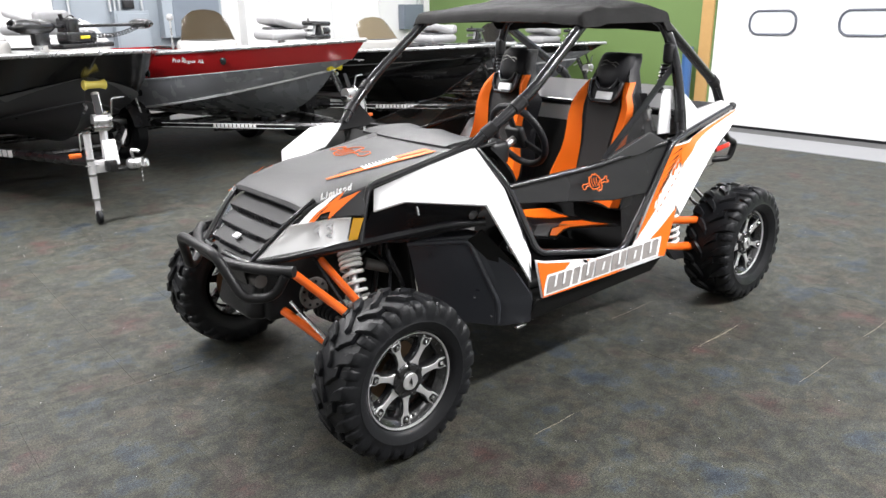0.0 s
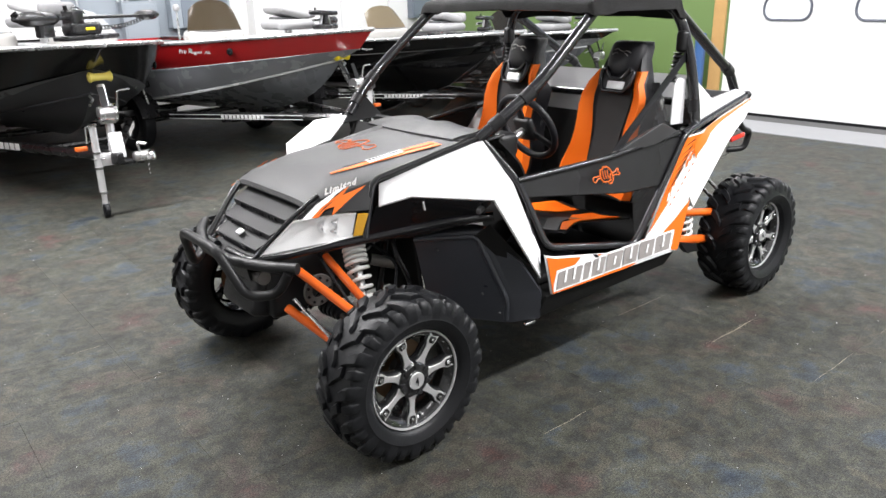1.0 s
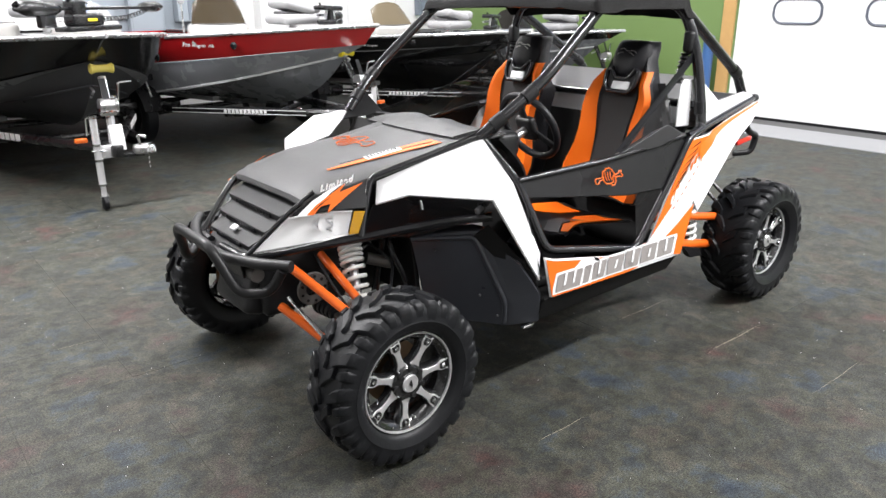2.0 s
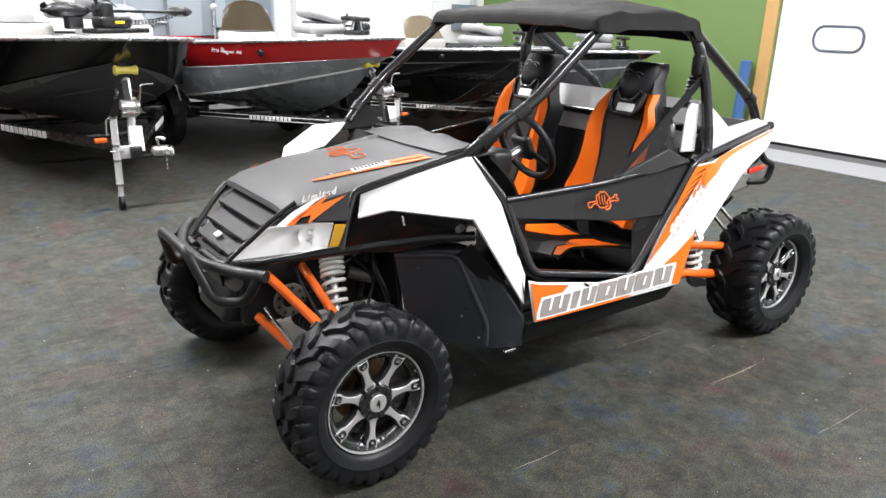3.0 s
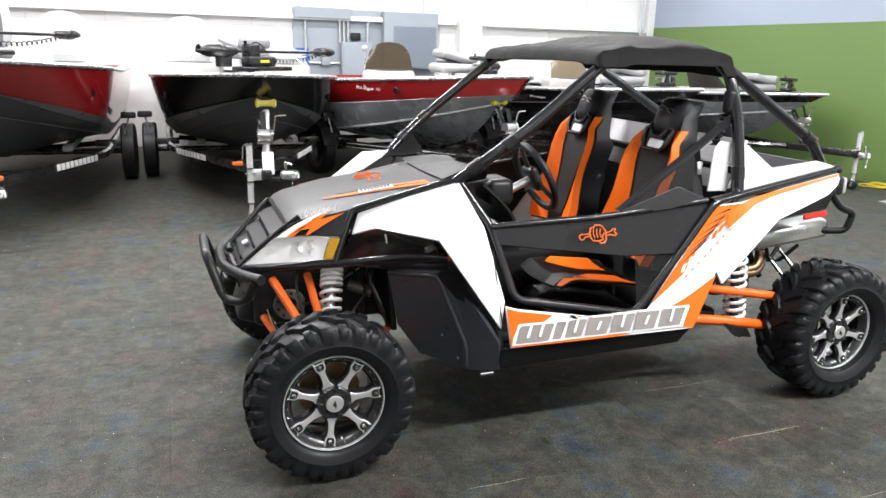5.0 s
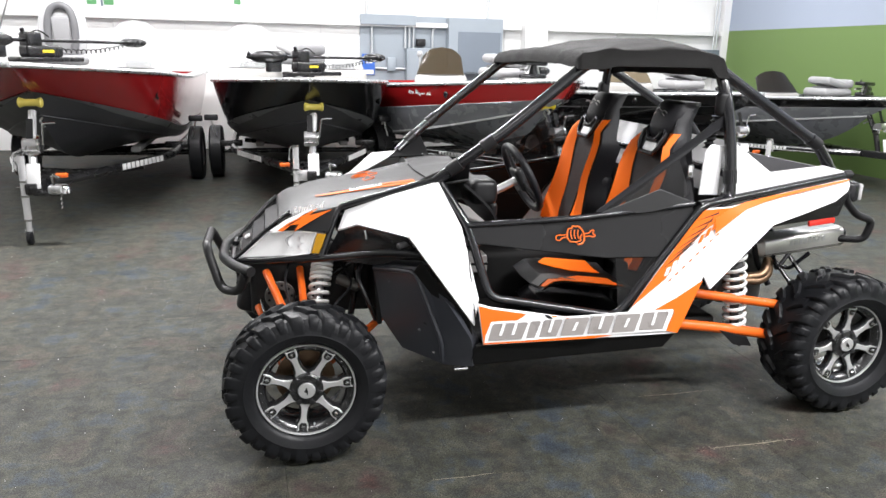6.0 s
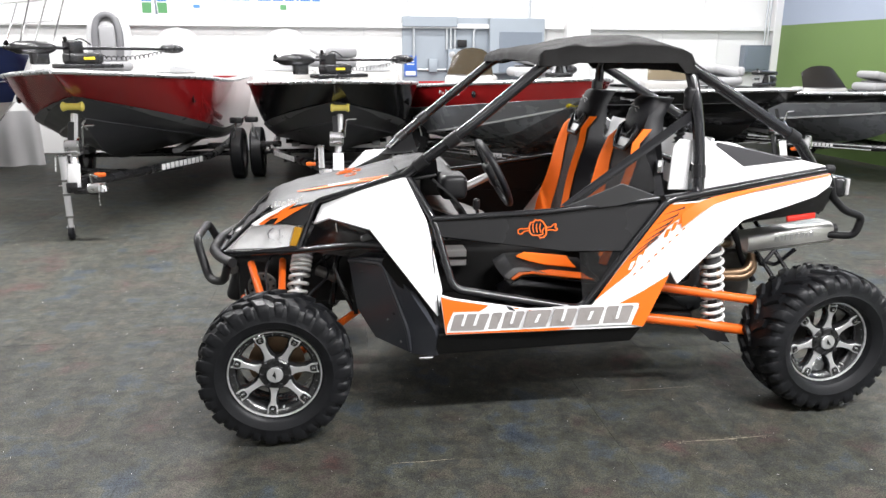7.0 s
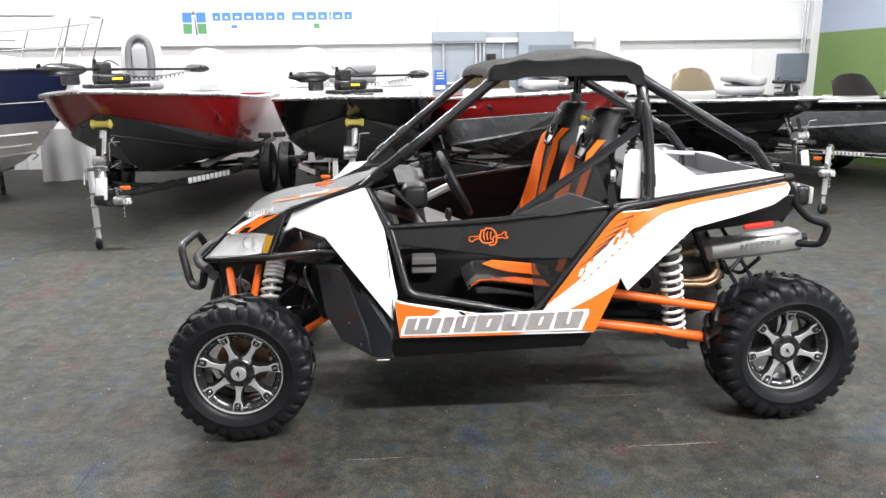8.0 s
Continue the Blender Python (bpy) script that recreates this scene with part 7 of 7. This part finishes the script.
fishing_seat(B5, -0.10, 0.98, 1.14, 75, True, MARINE_WHITE, "white and grey folded boat seat on foredeck")
windshield_console(B1, 0.50, 2.3, 1.24, 0.66, 0.50, CLEAR, "pale boat console with clear screen")
windshield_console(B1, -0.55, 2.9, 1.20, 0.55, 0.24, CLEAR, "pale boat console with clear screen")
windshield_console(B2, -0.55, 2.0, 1.26, 0.70, 0.48, CLEAR, "pale boat console with clear screen")
windshield_console(B2, 0.50, 2.4, 1.25, 0.60, 0.20, CLEAR, "pale boat console with low clear screen")
windshield_console(B3, -0.73, 1.50, 1.22, 0.58, 0.31, TINT, "pale boat console with smoked screen", -32)
windshield_console(B4, 0.03, 2.15, 1.13, 0.62, 0.30, TINT_TAN, "pale boat console with bronze screen", -26)
windshield_console(B5, -0.34, 1.55, 1.04, 0.62, 0.29, TINT_BLACK, "grey boat console with smoked screen", -24)


# cruiser at the far left
C = pose(-4.16, 5.20, 0, 0, 0, 66)
cr = boat(C, "large navy and white cabin cruiser with bow rail", 5.6, 1.18, NAVY_PAINT, WHITE_GEL, STRIPE_SILVER, 1.66, 1.54, (1.04, 0.84), (0.66, 0.38), 0.24, stem=(0.40, 0.80), band=(0.0, 0.02), foot=5.0, fall=1.2)
rows = []
for k in range(14):
    s = 0.10 + 4.6 * (k / 13) ** 1.3
    u = min(1.0, s / 2.0)
    w = 1.05 * (1 - (1 - u) ** 2.0)
    hgt = 0.06 + 0.32 * min(1.0, s / 2.6)
    rows.append([(w * v, s + 0.02, 1.60 - 0.03 * min(1, s / 3) + hgt * (1 - abs(v) ** 3.0)) for v in (-1, -0.9, -0.7, -0.4, 0, 0.4, 0.7, 0.9, 1)])
part("foredeck", loft(rows), WHITE_GEL, cr, "white foredeck", 40)
cg, cp2, cc = HULL_ROWS["large navy and white cabin cruiser with bow rail"]
for side in (-1, 1):
    line = [(side * (p[0] * 0.90 + 0.10), p[1] - 0.42 * (1 - min(1.0, p[1] / 2.0)), p[2] + 0.54 + 0.03 * min(1, p[1])) for p in hull_row(1.12, 1.64, 1.57, 0.0, 3.8)]
    line = [(0.0, line[0][1] - 0.04, line[0][2])] + line
    rail = part("bow_rail", tube(line, 0.013, 0, 8), CHROME, cr, "stainless bow rail")
    part("mid_rail", tube([(p[0] * 0.98, p[1] + 0.10, p[2] - 0.25) for p in line[12:]], 0.009, 0, 6), CHROME, rail)
    for k in (6, 16, 22, 27, 32, 37):
        p = line[k]
        part("rail_stanchion", tube([p, (p[0] * 0.96, p[1] + 0.26, p[2] - 0.56)], 0.010, 0, 6), CHROME, rail)
    for f in (0.35, 0.72):
        part("hull_strake", tube([(side * (blend(p[0], q[0], f) + 0.012), blend(p[1], q[1], f), blend(p[2], q[2], f)) for p, q in zip(cp2[3:], cc[3:])], 0.014, 0, 6), WHITE_GEL, cr)
    part("hull_pinstripe", tube([(side * (blend(p[0], q[0], 0.62) + 0.014), blend(p[1], q[1], 0.62), blend(p[2], q[2], 0.62)) for p, q in zip(cg[2:], cp2[2:])], 0.006, 0, 6), STRIPE_SILVER, cr)
part("bow_pulpit", rounded((0, -0.10, 1.66), (0.34, 0.50, 0.05), 0.02, 3), WHITE_GEL, cr)
for s in (2.0, 4.0):
    for x in (-0.45, 0.45):
        st = thing("boat_stand", "black steel boat stand under the cruiser", "boat stand", "boat stands", m=place(C, x, s, 0))
        part("stand_post", tube([(0, 0, 0.0), (0, 0, 0.34)], 0.03, 0, 10), TRAILER_BLACK, st)
        part("stand_pad", rounded((0, 0, 0.36), (0.25, 0.25, 0.05), 0.01, 2), BOAT_CARPET, st)

# grey sheet hanging between the cruiser and the red boat
CLOTH = material("grey_dust_sheet", (0.55, 0.55, 0.55), 0.8, vary=0.08, fine=300, bump=0.1)
rows = []
for k in range(9):
    f = k / 8
    rows.append([(0.56 * v * (1 + 0.15 * f) + 0.02 * math.sin(5 * v + f), 0.045 * math.sin(13 * v) * (0.2 + f) + 0.03 * f, 0.78 * (1 - f) + 0.004) for v in (-0.5 + j / 28 for j in range(29))])
bm = loft(rows)
bmesh.ops.solidify(bm, geom=bm.faces[:], thickness=0.006)
sh = part("dust_sheet", bm, CLOTH, None, angle=60)
sh.matrix_world = pose(-5.45, 7.62, 0, 0, 0, 20)
tagged(sh, "pale grey dust sheet hanging in folds to the floor", "dust sheet")

# ---- floor pieces ----
TILE = 0.493
TX, TY = -2.28, 0.53


def tile_mesh(name, size, lift):
    bm = bmesh.new()
    a, c = size / 2, size / 2 - 0.0006
    low = [bm.verts.new(p) for p in ((-a, -a, 0.0), (a, -a, 0.0), (a, a, 0.0), (-a, a, 0.0))]
    midv = [bm.verts.new(p) for p in ((-a, -a, lift - 0.0005), (a, -a, lift - 0.0005), (a, a, lift - 0.0005), (-a, a, lift - 0.0005))]
    topv = [bm.verts.new(p) for p in ((-c, -c, lift), (c, -c, lift), (c, c, lift), (-c, c, lift))]
    for k in range(4):
        j = (k + 1) % 4
        bm.faces.new((low[k], low[j], midv[j], midv[k]))
        bm.faces.new((midv[k], midv[j], topv[j], topv[k]))
    bm.faces.new(topv)
    return bm


me_tile = bpy.data.meshes.new("carpet_tile")
bm = tile_mesh("carpet_tile", TILE - 0.0004, 0.006)
bm.to_mesh(me_tile)
bm.free()
me_tile.materials.append(CARPET)
rng = random.Random(11)
far_v, far_f = [], []
i0, i1 = int((X0 - TX) / TILE) - 1, int((X1 - TX) / TILE) + 1
j0, j1 = int((Y0 - TY) / TILE) - 1, int((Y1 - TY) / TILE) + 1
for i in range(i0, i1 + 1):
    for j in range(j0, j1 + 1):
        x, y = TX + TILE * (i + 0.5), TY + TILE * (j + 0.5)
        if not (X0 < x < X1 + 0.2 and Y0 < y < Y1 + 0.2):
            continue
        dz = rng.uniform(-0.0004, 0.0004)
        if -3.9 < x < 2.6 and -2.9 < y < 3.9:
            ob = new("carpet_tile", me_tile)
            ob.parent = floor_thing
            ob.matrix_local = pose(x + rng.uniform(-0.0004, 0.0004), y + rng.uniform(-0.0004, 0.0004), -0.006 + dz, 0, 0, rng.choice((0, 90, 180, 270)) + rng.uniform(-0.06, 0.06))
        else:
            h, n = (TILE - 0.0004) / 2, len(far_v)
            far_v += [(x - h, y - h, dz), (x + h, y - h, dz), (x + h, y + h, dz), (x - h, y + h, dz), (x - h, y - h, -0.006), (x + h, y - h, -0.006), (x + h, y + h, -0.006), (x - h, y + h, -0.006)]
            far_f += [(n, n + 1, n + 2, n + 3)] + [(n + 4 + k, n + 4 + (k + 1) % 4, n + (k + 1) % 4, n + k) for k in range(4)]
me = bpy.data.meshes.new("far_carpet_tiles")
me.from_pydata(far_v, [], far_f)
me.materials.append(CARPET)
ob = new("far_carpet_tiles", me)
ob.parent = floor_thing
tagged(ob, kind="stuff")
# worn seams where the pale backing shows
for x0, x1, y, w in ((-0.76, -0.50, -0.949, 0.006), (0.34, 0.77, -0.456, 0.004), (0.42, 0.84, -0.949, 0.009), (0.40, 0.82, -1.442, 0.0035), (-2.0, -1.8, 1.023, 0.003), (1.1, 1.5, -1.442, 0.004)):
    n = 24
    up, dn = [], []
    for k in range(n + 1):
        f = k / n
        ww = w * (math.sin(math.pi * f) ** 0.6) * rng.uniform(0.25, 1.0)
        x = x0 + (x1 - x0) * f
        yy = y + 0.002 * math.sin(9 * f)
        up.append((x, yy + ww / 2, 0.0022))
        dn.append((x, yy - ww / 2, 0.0022))
    part("worn_seam", loft([up, dn]), SCUFF, floor_thing)
lint_v, lint_f = [], []
for k in range(900):
    x, y, a, l = rng.uniform(-4, 3.5), rng.uniform(-2.8, 3.2), rng.uniform(0, 3.14), 0.0010 + 0.0032 * rng.random() ** 3
    c, s2, n = math.cos(a) * l, math.sin(a) * l, len(lint_v)
    lint_v += [(x - c, y - s2, 0.003), (x + s2 * 0.3, y - c * 0.3, 0.003), (x + c, y + s2, 0.003), (x - s2 * 0.3, y + c * 0.3, 0.006)]
    lint_f += [(n, n + 1, n + 2), (n, n + 2, n + 3), (n, n + 3, n + 1), (n + 1, n + 3, n + 2)]
me = bpy.data.meshes.new("carpet_lint")
me.from_pydata(lint_v, [], lint_f)
me.materials.append(WHITE_MARK)
ob = new("carpet_lint", me)
tagged(ob, "pale lint specks scattered on the carpet", "lint", kind="stuff")
# speckled scuff along one worn seam
sc_v, sc_f = [], []
for k in range(70):
    x, y, l = rng.gauss(0.62, 0.14), rng.gauss(-0.948, 0.010), rng.uniform(0.0015, 0.006)
    n = len(sc_v)
    sc_v += [(x - l, y, 0.0025), (x, y - l * 0.22, 0.0025), (x + l, y + l * 0.2, 0.0025), (x, y + l * 0.25, 0.0032)]
    sc_f += [(n, n + 1, n + 2, n + 3)]
me = bpy.data.meshes.new("scuff_flecks")
me.from_pydata(sc_v, [], sc_f)
me.materials.append(SCUFF)
ob = new("scuff_flecks", me)
ob.parent = floor_thing
tagged(ob, kind="stuff")
